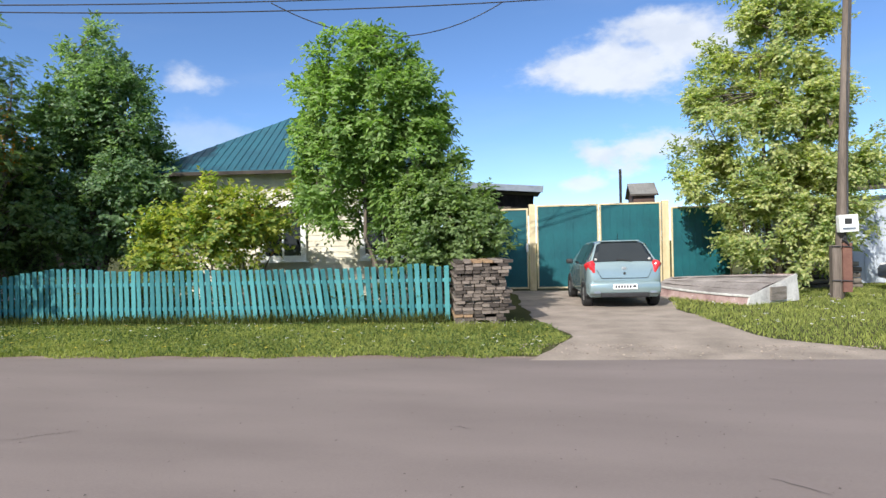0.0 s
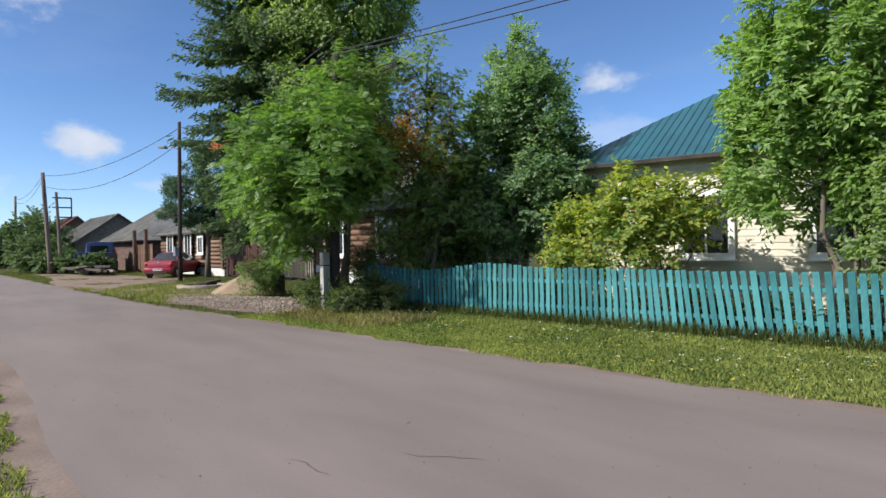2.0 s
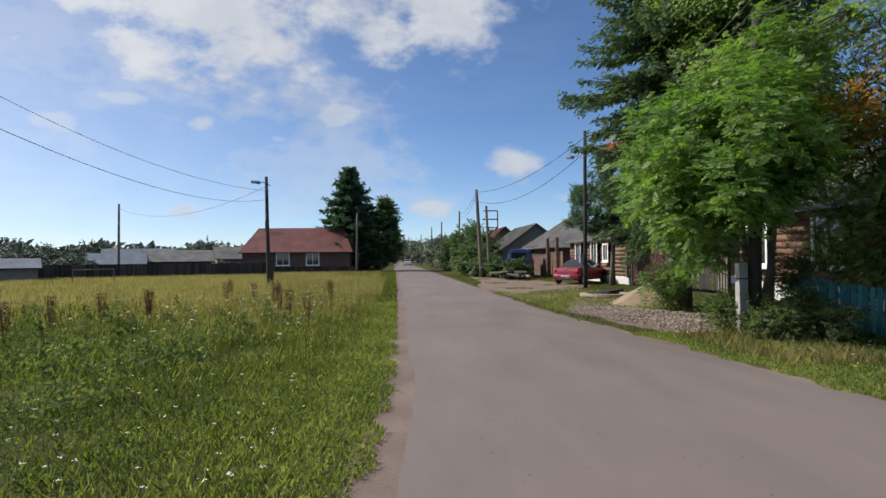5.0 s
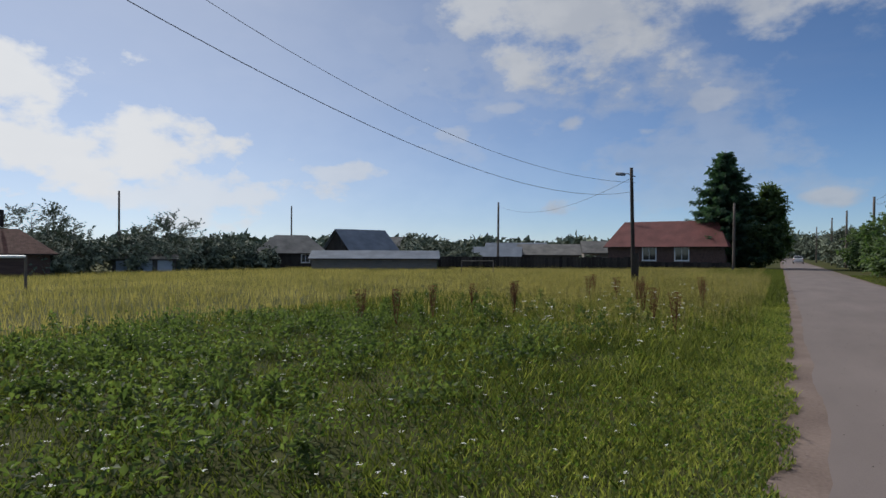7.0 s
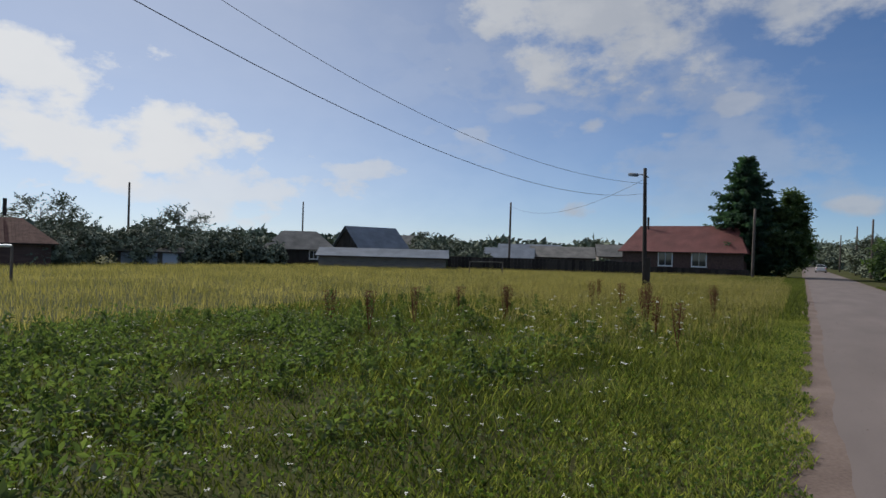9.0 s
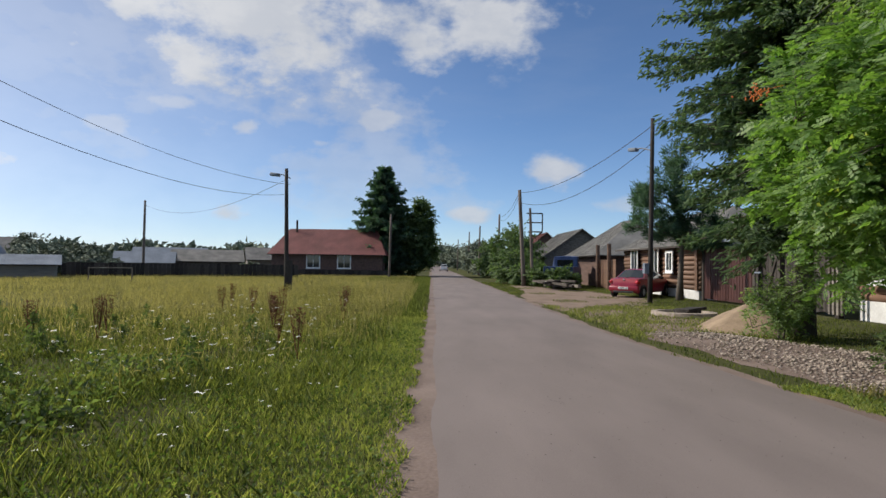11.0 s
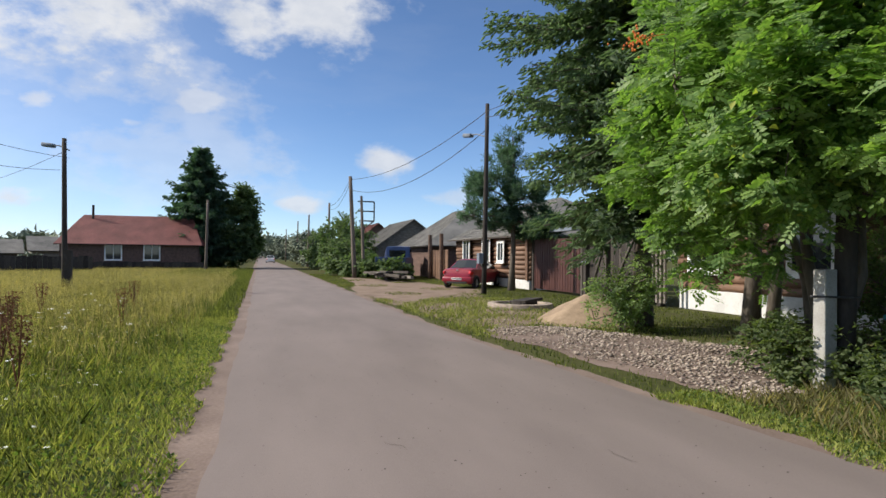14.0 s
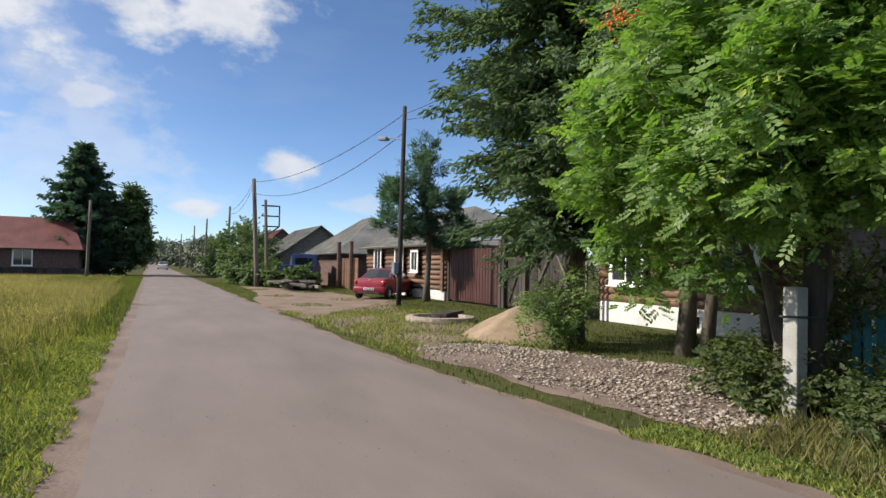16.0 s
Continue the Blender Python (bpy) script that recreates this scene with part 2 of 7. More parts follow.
LEAF = (1.6, 1.75, 0.75)
M = {
    "asphalt": surface("asphalt", (0.136, 0.111, 0.103), (0.193, 0.158, 0.147), 1.1, 0.88, 0.16, 150.0, stretch=(0.3, 1, 1), speck=(-0.06, (0.135, 0.113, 0.106))),
    "ground": surface("meadow_soil", (0.04, 0.05, 0.018), (0.095, 0.092, 0.04), 0.25, 0.95, 0.6, 9.0, spec=0.03),
    "shoulder": surface("dusty_earth", (0.105, 0.073, 0.06), (0.22, 0.165, 0.14), 0.9, 0.95, 0.5, 30.0),
    "drive": surface("packed_earth", (0.17, 0.14, 0.115), (0.33, 0.275, 0.23), 1.6, 0.92, 0.6, 40.0, speck=(-0.06, (0.14, 0.115, 0.09))),
    "yard_earth": surface("brown_yard_earth", (0.12, 0.082, 0.058), (0.24, 0.175, 0.13), 1.1, 0.95, 0.5, 40.0, speck=(-0.02, (0.12, 0.10, 0.05))),
    "sand": surface("sand", (0.16, 0.112, 0.074), (0.33, 0.245, 0.165), 3.0, 0.95, 0.5, 60.0),
    "stone": surface("rubble_stone", (0.15, 0.118, 0.095), (0.41, 0.34, 0.28), 8.0, 0.9, 0.3, 60.0, island=0.6),
    "grass": surface("grass_blade", (0.052, 0.07, 0.022), (0.16, 0.178, 0.056), 0.9, 0.75, 0.0, 4.0, island=0.6, spec=0.2, speck=(-0.055, (0.125, 0.115, 0.04)), through_light=(1.3, 1.4, 0.6)),
    "lawn": surface("short_verge_grass", (0.14, 0.18, 0.045), (0.37, 0.395, 0.115), 0.8, 0.75, 0.0, 4.0, island=0.6, speck=(-0.07, (0.17, 0.15, 0.05)), through_light=(1.3, 1.4, 0.6)),
    "mead": surface("soft_meadow_grass", (0.105, 0.14, 0.04), (0.32, 0.335, 0.11), 0.6, 0.75, 0.0, 3.0, island=0.6, speck=(-0.05, (0.21, 0.19, 0.08)), through_light=(1.35, 1.4, 0.65)),
    "hay": surface("ripe_meadow_grass", (0.13, 0.128, 0.06), (0.36, 0.315, 0.165), 0.25, 0.75, 0.0, 2.0, island=0.45, spec=0.12, through_light=(1.5, 1.5, 0.7)),
    "weed": surface("weed_leaf", (0.05, 0.078, 0.032), (0.13, 0.165, 0.072), 1.0, 0.65, 0.0, 9.0, island=0.5, spec=0.25, through_light=LEAF),
    "clover": surface("clover_leaf", (0.04, 0.08, 0.02), (0.16, 0.22, 0.06), 0.6, 0.7, 0.0, 6.0, island=0.5, through_light=(1.3, 1.4, 0.6)),
    "flower": surface("white_flower", (0.65, 0.65, 0.58), (0.85, 0.85, 0.80), 9.0, 0.7, 0.0, 50.0),
    "yellow_flower": surface("yellow_flower", (0.6, 0.45, 0.03), (0.75, 0.6, 0.08), 9.0, 0.7, 0.0, 50.0),
    "sorrel": surface("rusty_seed_stalk", (0.10, 0.035, 0.015), (0.22, 0.09, 0.04), 4.0, 0.8, 0.0, 40.0, island=0.4),
    "leaf_rowan": surface("rowan_leaf", (0.095, 0.18, 0.046), (0.22, 0.325, 0.095), 0.8, 0.5, 0.0, 6.0, island=0.55, through_light=(1.35, 1.55, 0.62)),
    "leaf_elder": surface("maple_leaf_green", (0.12, 0.205, 0.06), (0.26, 0.37, 0.115), 0.8, 0.5, 0.0, 6.0, island=0.5, through_light=LEAF),
    "leaf_lilac": surface("lilac_leaf", (0.12, 0.18, 0.07), (0.26, 0.345, 0.14), 0.8, 0.5, 0.0, 6.0, island=0.5, through_light=LEAF),
    "leaf_yellow": surface("yellowing_leaf", (0.115, 0.195, 0.042), (0.38, 0.39, 0.085), 0.7, 0.55, 0.0, 3.0, island=0.8, through_light=LEAF),
    "leaf_gold": surface("pale_golden_leaf", (0.20, 0.27, 0.10), (0.50, 0.50, 0.24), 0.9, 0.55, 0.0, 3.0, island=0.8, through_light=LEAF),
    "leaf_dark": surface("dark_apple_leaf", (0.10, 0.175, 0.08), (0.23, 0.325, 0.17), 0.8, 0.45, 0.0, 6.0, island=0.5, through_light=LEAF),
    "leaf_birch": surface("birch_leaf", (0.095, 0.155, 0.055), (0.22, 0.30, 0.11), 0.8, 0.5, 0.0, 6.0, island=0.5, through_light=LEAF),
    "leaf_rust": surface("rusty_autumn_leaf", (0.10, 0.08, 0.015), (0.38, 0.17, 0.03), 1.2, 0.6, 0.0, 5.0, island=0.7, through_light=LEAF),
    "berry": surface("orange_rowan_berry", (0.5, 0.10, 0.02), (0.75, 0.22, 0.04), 9.0, 0.4, 0.0, 60.0),
    "needle": surface("spruce_needle", (0.06, 0.10, 0.06), (0.19, 0.25, 0.15), 0.9, 0.6, 0.0, 7.0, island=0.5, through_light=(1.3, 1.5, 0.8)),
    "pine": surface("pine_needle", (0.035, 0.075, 0.055), (0.10, 0.165, 0.11), 0.9, 0.6, 0.0, 7.0, island=0.5, through_light=(1.3, 1.5, 0.8)),
    "bark": surface("grey_bark", (0.05, 0.04, 0.03), (0.18, 0.15, 0.12), 3.0, 0.9, 0.7, 25.0, stretch=(1, 1, 0.25)),
    "hedge_leaf": surface("hedge_leaf", (0.05, 0.09, 0.035), (0.135, 0.19, 0.075), 0.4, 0.7, 0.0, 3.0, island=0.5, through_light=(1.1, 1.2, 0.7)),
    # paler and greyer than near leaves: aerial haze is put into this colour
    "hazy_far_leaf": surface("haze_tinted_foliage", (0.10, 0.125, 0.092), (0.21, 0.245, 0.165), 0.3, 0.8, 0.0, 3.0, island=0.5),
}


# ---- building helpers ----
class Shape:
    """Collects vertices and faces of one mesh."""

    def __init__(self):
        self.v, self.f = [], []

    def add(self, verts, faces):
        k = len(self.v)
        self.v.extend(verts)
        self.f.extend([tuple(i + k for i in f) for f in faces])
        return self

    def box(self, size, at=(0, 0, 0), turn=(0, 0, 0), bevel=0.0):
        x, y, z = (s / 2 for s in size)
        m = pose(*at, *turn)
        if bevel <= 0:
            p = [(sx * x, sy * y, sz * z) for sx in (-1, 1) for sy in (-1, 1) for sz in (-1, 1)]
            f = [(0, 1, 3, 2), (4, 6, 7, 5), (0, 4, 5, 1), (2, 3, 7, 6), (0, 2, 6, 4), (1, 5, 7, 3)]
            return self.add([m @ Vector(q) for q in p], f)
        b = min(bevel, 0.45 * min(size))
        bm = bmesh.new()
        bmesh.ops.create_cube(bm, size=1, matrix=Matrix.Diagonal((*size, 1)))
        bmesh.ops.bevel(bm, geom=bm.edges, offset=b, segments=2, affect="EDGES", profile=0.5)
        bm.verts.index_update()
        self.add([m @ q.co for q in bm.verts], [[q.index for q in f.verts] for f in bm.faces])
        bm.free()
        return self

    def tube(self, path, radii, sides=8, caps=True):
        k = len(self.v)
        path = [Vector(p) for p in path]
        if isinstance(radii, (int, float)):
            radii = [radii] * len(path)
        for i, (p, r) in enumerate(zip(path, radii)):
            d = (path[min(i + 1, len(path) - 1)] - path[max(i - 1, 0)]).normalized()
            u = d.cross(Vector((0, 0, 1)) if abs(d.z) < 0.95 else Vector((1, 0, 0))).normalized()
            w = d.cross(u)
            for s in range(sides):
                t = 2 * math.pi * s / sides
                self.v.append(p + r * (math.cos(t) * u + math.sin(t) * w))
        for i in range(len(path) - 1):
            for s in range(sides):
                a0, b0 = k + i * sides + s, k + i * sides + (s + 1) % sides
                self.f.append((a0, b0, b0 + sides, a0 + sides))
        if caps:
            self.f.append(tuple(k + s for s in reversed(range(sides))))
            self.f.append(tuple(k + (len(path) - 1) * sides + s for s in range(sides)))
        return self

    def prism(self, outline, y0, y1, m=None):
        """An outline in x and z, drawn out from y0 to y1."""
        n = len(outline)
        vs = [Vector((x, y, z)) for y in (y0, y1) for x, z in outline]
        if m:
            vs = [m @ q for q in vs]
        fs = [tuple(range(n)), tuple(reversed(range(n, 2 * n)))]
        fs += [(i, i + n, (i + 1) % n + n, (i + 1) % n) for i in range(n)]
        return self.add(vs, fs)

    def mesh(self, name, material, smooth=False):
        d = bpy.data.meshes.new(name)
        d.from_pydata([tuple(q) for q in self.v], [], self.f)
        if smooth:
            d.polygons.foreach_set("use_smooth", [True] * len(d.polygons))
        d.materials.append(material)
        bm = bmesh.new()
        bm.from_mesh(d)
        bmesh.ops.recalc_face_normals(bm, faces=bm.faces)
        bm.to_mesh(d)
        bm.free()
        d.update()
        return d


def part(name, shape, material, parent=None, label="", smooth=False, at=None):
    d = shape.mesh(name, material, smooth) if isinstance(shape, Shape) else shape
    ob = new(name, d)
    if parent:
        ob.parent = parent
    if at is not None:
        ob.matrix_basis = at
    return tagged(ob, label)


def thing(name, at, label, category, group="", kind=""):
    ob = new(name)
    ob.empty_display_size = 0.2
    ob.matrix_basis = at
    return tagged(ob, label, category, group, kind)


def cloth_of(name, verts, faces, material, parent=None, at=None, label="", kind="", smooth=False):
    """One mesh from arrays of many small pieces."""
    d = bpy.data.meshes.new(name)
    nv, nf, k = len(verts), len(faces), faces.shape[1]
    d.vertices.add(nv)
    d.vertices.foreach_set("co", np.asarray(verts, dtype=np.float32).ravel())
    d.loops.add(nf * k)
    d.loops.foreach_set("vertex_index", np.asarray(faces, dtype=np.int32).ravel())
    d.polygons.add(nf)
    d.polygons.foreach_set("loop_start", np.arange(0, nf * k, k, dtype=np.int32))
    d.polygons.foreach_set("loop_total", np.full(nf, k, dtype=np.int32))
    d.update(calc_edges=True)
    d.materials.append(material)
    ob = new(name, d)
    if parent:
        ob.parent = parent
    if at is not None:
        ob.matrix_basis = at
    return tagged(ob, label, kind=kind)


# ---- ground and road ----
def right_edge(x):
    return float(np.interp(x, [-400, -30, -20, -17, -14, -11, -6, 0, 4, 60], [6.4, 6.38, 6.42, 6.65, 6.95, 7.1, 7.45, 7.95, 8.3, 8.6]))




def left_edge(x):
    return float(np.interp(x, [-400, -30, -20, -10, -6, 0, 60], [2.44, 2.44, 2.4, 2.33, 2.1, 1.98, 1.9]))


rng = np.random.default_rng(5)


def strip(name, xs, lo, hi, z, material, across=6, label="", bow=0.0, kind="structure"):
    vs, fs = [], []
    for x in xs:
        a0, b0 = lo(x), hi(x)
        for j in range(across + 1):
            u = j / across
            vs.append((x, a0 + (b0 - a0) * u, z + bow * (1 - (2 * u - 1) ** 2)))
    for i in range(len(xs) - 1):
        for j in range(across):
            k = i * (across + 1) + j
            fs.append((k, k + 1, k + across + 2, k + across + 1))
    s = Shape()
    s.v, s.f = vs, fs
    ob = part(name, s, material, smooth=True)
    return tagged(ob, label, kind=kind)


def wob(x, seed, amount, size):
    return amount * noise.noise(Vector((x / size, seed, 0.3))) + 0.4 * amount * noise.noise(Vector((x / size * 4, seed, 7.3)))


gx = np.concatenate([[-1800, -900, -500, -300, -200, -150], np.arange(-110, 41, 2.0), [60, 100, 200, 500, 900, 1800]])
gy = np.concatenate([[-1800, -900, -500, -300, -200, -120, -80], np.arange(-60, 41, 2.0), [60, 90, 150, 300, 600, 1800]])
s = Shape()
s.v = [(x, y, -0.006) for x in gx for y in gy]
s.f = [(i * len(gy) + j, (i + 1) * len(gy) + j, (i + 1) * len(gy) + j + 1, i * len(gy) + j + 1) for i in range(len(gx) - 1) for j in range(len(gy) - 1)]
tagged(part("ground", s, M["ground"]), "green and straw-coloured meadow ground of a village", kind="structure")

xs = np.concatenate([[-900, -600, -400, -300, -200, -150, -120, -100, -80], np.arange(-70, 24, 0.3), [30, 45, 80]])
tagged(strip("road", xs, lambda x: left_edge(x) + wob(x, 1.0, 0.08, 1.6), lambda x: right_edge(x) + wob(x, 4.0, 0.07, 1.8), 0.006, M["asphalt"], 10, bow=0.035),
       "worn grey-brown asphalt village road with crumbling edges")
tagged(strip("road_shoulder", xs, lambda x: left_edge(x) - 0.42 + wob(x, 9.0, 0.12, 1.1), lambda x: left_edge(x) + 0.25, 0.003, M["shoulder"], 3),
       "reddish bare earth shoulder beside the asphalt")
tagged(strip("road_shoulder", xs, lambda x: right_edge(x) - 0.3, lambda x: right_edge(x) + 0.2 + wob(x, 12.0, 0.16, 1.3), 0.003, M["shoulder"], 3),
       "narrow dusty earth shoulder below the grass verge")
ys = np.arange(7.6, 19.2, 0.3)
s = Shape()
for y in ys:
    lo_x = float(np.interp(y, [7.6, 8.6, 9.6, 12.5, 19.2], [-0.6, -0.2, 0.15, -0.6, -1.6])) + wob(y, 21.0, 0.2, 1.2)
    hi_x = float(np.interp(y, [7.6, 8.6, 9.7, 12, 14, 19.2], [6.2, 4.2, 3.0, 2.6, 2.45, 3.0])) + wob(y, 25.0, 0.2, 1.2)
    s.v += [(lo_x + (hi_x - lo_x) * j / 6, y, 0.009) for j in range(7)]
s.f = [(i * 7 + j, i * 7 + j + 1, i * 7 + j + 8, i * 7 + j + 7) for i in range(len(ys) - 1) for j in range(6)]
tagged(part("driveway", s, M["drive"]), "pale packed-earth driveway with oil stains leading to a gate", kind="structure")


# ---- trees and shrubs ----
def unit(v):
    return v / np.maximum(np.linalg.norm(v, axis=-1, keepdims=True), 1e-9)


def leaf_quads(r, centres, length, width, droop=0.3, outward=None):
    """A folded rhombus of two triangles for each centre."""
    n = len(centres)
    d = r.normal(size=(n, 3))
    if outward is not None:
        d += 0.9 * outward
    d[:, 2] -= droop
    d = unit(d)
    up = r.normal(size=(n, 3)) * 0.6 + np.array([0, 0, 1.0])
    side = unit(np.cross(d, up))
    ln = (length * r.uniform(0.7, 1.25, n))[:, None]
    w = (width * r.uniform(0.7, 1.25, n))[:, None]
    lift = unit(np.cross(side, d)) * w * 0.35
    v = np.stack([centres, centres + d * ln * 0.45 + side * w * 0.5 + lift, centres + d * ln, centres + d * ln * 0.45 - side * w * 0.5 + lift], 1).reshape(-1, 3)
    k = np.arange(n)[:, None] * 4
    f = np.concatenate([k + np.array([[0, 1, 2]]), k + np.array([[0, 2, 3]])])
    return v, f


def shoots(r, pts, outward, per, spread, droop=0.3, each=7):
    """Leaf stalks along short shoots that leave each clump: base, direction and face of every leaf."""
    twigs = max(3, per // each)
    n = len(pts) * twigs
    own = np.repeat(np.arange(len(pts)), twigs)
    d = unit(outward[own] * 0.75 + r.normal(size=(n, 3)) * 0.7 + np.array([0, 0, 0.2]))
    ln = spread * r.uniform(0.8, 2.0, n) * r.uniform(0.8, 1.25, len(pts))[own]
    start = pts[own] + np.clip(r.normal(size=(n, 3)), -1.6, 1.6) * spread * 0.6
    q = np.tile(np.linspace(0.1, 1.0, each), n)
    k = np.repeat(np.arange(n), each)
    base = start[k] + d[k] * (ln[k] * q)[:, None] - np.array([0, 0, 0.55 * droop]) * (ln[k] * q * q)[:, None]
    side = unit(np.cross(d, r.normal(size=(n, 3)) * 0.25 + np.array([0, 0, 1.0])))[k]
    turn = np.tile(np.where(np.arange(each) % 2 == 0, 1.0, -1.0), n)[:, None]
    m = len(k)
    aim = unit(d[k] * 0.55 + side * turn * 0.8 + r.normal(size=(m, 3)) * 0.28 - np.array([0, 0, 0.5 * droop]))
    face = unit(np.array([0, 0, 0.9]) + outward[own][k] * 0.95 + r.normal(size=(m, 3)) * 0.42)
    return base, aim, face


def shoot_leaves(r, base, aim, face, length, width):
    """Folded pointed leaves laid along the given directions."""
    n = len(base)
    side = unit(np.cross(aim, face))
    ln = (length * r.uniform(0.7, 1.25, n))[:, None]
    w = (width * r.uniform(0.75, 1.25, n))[:, None]
    lift = unit(np.cross(side, aim)) * w * 0.25
    v = np.stack([base, base + aim * ln * 0.42 + side * w * 0.5 + lift, base + aim * ln, base + aim * ln * 0.42 - side * w * 0.5 + lift], 1).reshape(-1, 3)
    k = np.arange(n)[:, None] * 4
    return v, np.concatenate([k + np.array([[0, 1, 2]]), k + np.array([[0, 2, 3]])])


def pinnate(r, base, aim, face, length, width, pairs=5):
    """Feathery compound leaves: pairs of leaflets along a drooping stalk and one at its end."""
    n = len(base)
    d = unit(aim * np.array([1, 1, 0.55]))
    side = unit(np.cross(d, face))
    ln = (length * r.uniform(0.7, 1.25, n))[:, None]
    vs, fs, k = [], [], 0
    for i in range(pairs + 1):
        u = 0.2 + 0.8 * i / pairs
        at = base + d * ln * u + np.array([0, 0, -0.2]) * ln * u * u
        for sgn in ((1, -1) if i < pairs else (0,)):
            q = unit(d * 0.5 + side * sgn + r.normal(size=(n, 3)) * 0.1 + np.array([0, 0, -0.12]))
            c = unit(np.cross(q, np.cross(side, d)))
            ll, ww = ln * 0.36 * (1.0 - 0.35 * abs(u - 0.55)), width
            vs.append(np.stack([at, at + q * ll * 0.45 + c * ww * 0.5, at + q * ll, at + q * ll * 0.45 - c * ww * 0.5], 1).reshape(-1, 3))
            fs.append(np.arange(n)[:, None] * 4 + k + np.array([[0, 1, 2, 3]]))
            k += n * 4
    return np.concatenate(vs), np.concatenate(fs)


def crown_points(r, lobes, count, shell=0.55):
    """Centres of leaf clumps inside a group of ellipsoids (x, y, z, rx, ry, rz), nearer to their skins."""
    vol = np.array([b[3] * b[4] * b[5] for b in lobes])
    pick = r.choice(len(lobes), count, p=vol / vol.sum())
    d = unit(r.normal(size=(count, 3)))
    rad = r.uniform(shell ** 3, 1, count) ** (1 / 3)
    L = np.array(lobes)[pick]
    wave = 1 + 0.16 * np.sin(d[:, 0] * 5 + pick) * np.sin(d[:, 2] * 6 + 2 * pick) + r.normal(size=count) * 0.06
    p = L[:, :3] + d * L[:, 3:] * (rad * wave)[:, None]
    # two thirds of the clumps gather round the ends of boughs
    heads = r.choice(count, max(6, count // 11), replace=False)
    gather = r.uniform(size=count) < 0.5
    to = heads[np.argmin(((p[:, None] - p[heads][None]) ** 2).sum(2), 1)]
    pull = np.where(gather, r.uniform(0.35, 0.75, count), 0.0)[:, None]
    p = p * (1 - pull) + (p[to] + d[to] * L[to][:, 3:] * 0.07) * pull
    return p, unit(d + (p - p[to]) * gather[:, None])


def limb(s, a, b, r0, r1, r, sag=0.12, steps=5, sides=6):
    a, b = Vector(a), Vector(b)
    side = Vector(r.normal(size=3)) * (b - a).length * sag * 0.5
    pts = [a.lerp(b, i / steps) + side * math.sin(math.pi * i / steps) + Vector((0, 0, 0.12 * (b - a).length * math.sin(math.pi * i / steps))) for i in range(steps + 1)]
    s.tube(pts, [r0 + (r1 - r0) * i / steps for i in range(steps + 1)], sides)
    return pts


def broadleaf(name, at, lobes, stems, leaf, label, category="tree", clumps=220, per=90, spread=0.26, length=0.09, width=0.05, seed=1, kind="simple", bark="bark", fork=0.35, extra=None, shell=0.55, droop=0.3, sparse=0.0):
    """stems: (x, y, radius, lean x, lean y, height). lobes in local metres."""
    r = np.random.default_rng(seed)
    tree = thing(name, pose(*at), label, category)
    pts, outward = crown_points(r, lobes, clumps, shell)
    wood = Shape()
    nodes = []
    for x, y, rad, lx, ly, high in stems:
        n = 7
        line = [Vector((x + lx * (i / n) ** 1.3 + 0.05 * r.normal() * (i > 0), y + ly * (i / n) ** 1.3 + 0.05 * r.normal() * (i > 0), high * i / n - 0.05 * (i == 0))) for i in range(n + 1)]
        wood.tube(line, [rad * (1.35 if i == 0 else 1.0) * (1 - 0.82 * i / n) for i in range(n + 1)], 9)
        nodes += [(p, rad * (1 - 0.82 * i / n)) for i, p in enumerate(line) if i / n >= fork]
    boughs = []
    for i in r.choice(len(pts), min(len(pts), 34), replace=False):
        p = Vector(pts[i])
        q, rad = min(nodes, key=lambda k: (k[0] - p).length + 1.3 * max(0, k[0].z - p.z + 0.35))
        line = limb(wood, q, p, rad * 0.55, 0.012, r)
        boughs += line[2:]
    tips = np.array([tuple(b) for b in boughs])
    for i in range(len(pts)):
        k = np.argmin(((tips - pts[i]) ** 2).sum(1))
        if 0.15 < np.linalg.norm(tips[k] - pts[i]) < 2.5:
            wood.tube([tips[k], tips[k] * 0.4 + pts[i] * 0.6 + np.array([0, 0, 0.06]), pts[i]], [0.014, 0.009, 0.005], 4, caps=False)
    part("trunk", wood, M[bark], tree, smooth=True)
    base, aim, face = shoots(r, pts, outward, per, spread, droop, 5 if kind == "pinnate" else 7)
    if sparse:
        keep = r.uniform(size=len(base)) > sparse
        base, aim, face = base[keep], aim[keep], face[keep]
    v, f = (pinnate if kind == "pinnate" else shoot_leaves)(r, base, aim, face, length, width)
    cloth_of("crown", v, f, M[leaf], tree)
    if extra:
        tint, share, lo, where = extra
        m = max(3, int(clumps * share))
        ep = pts[np.argsort(((pts - np.array(where)) ** 2).sum(1))[:m]] if where is not None else pts[r.choice(clumps, m, replace=False)]
        ec = np.repeat(ep, lo, 0) + r.normal(size=(m * lo, 3)) * spread * 0.8
        v, f = leaf_quads(r, ec, length * (0.8 if kind == "simple" else 0.4), width * (1.0 if kind == "simple" else 1.6), droop)
        cloth_of("turning_leaves", v, f, M[tint], tree, label="yellow and orange turning leaves")
    return tree


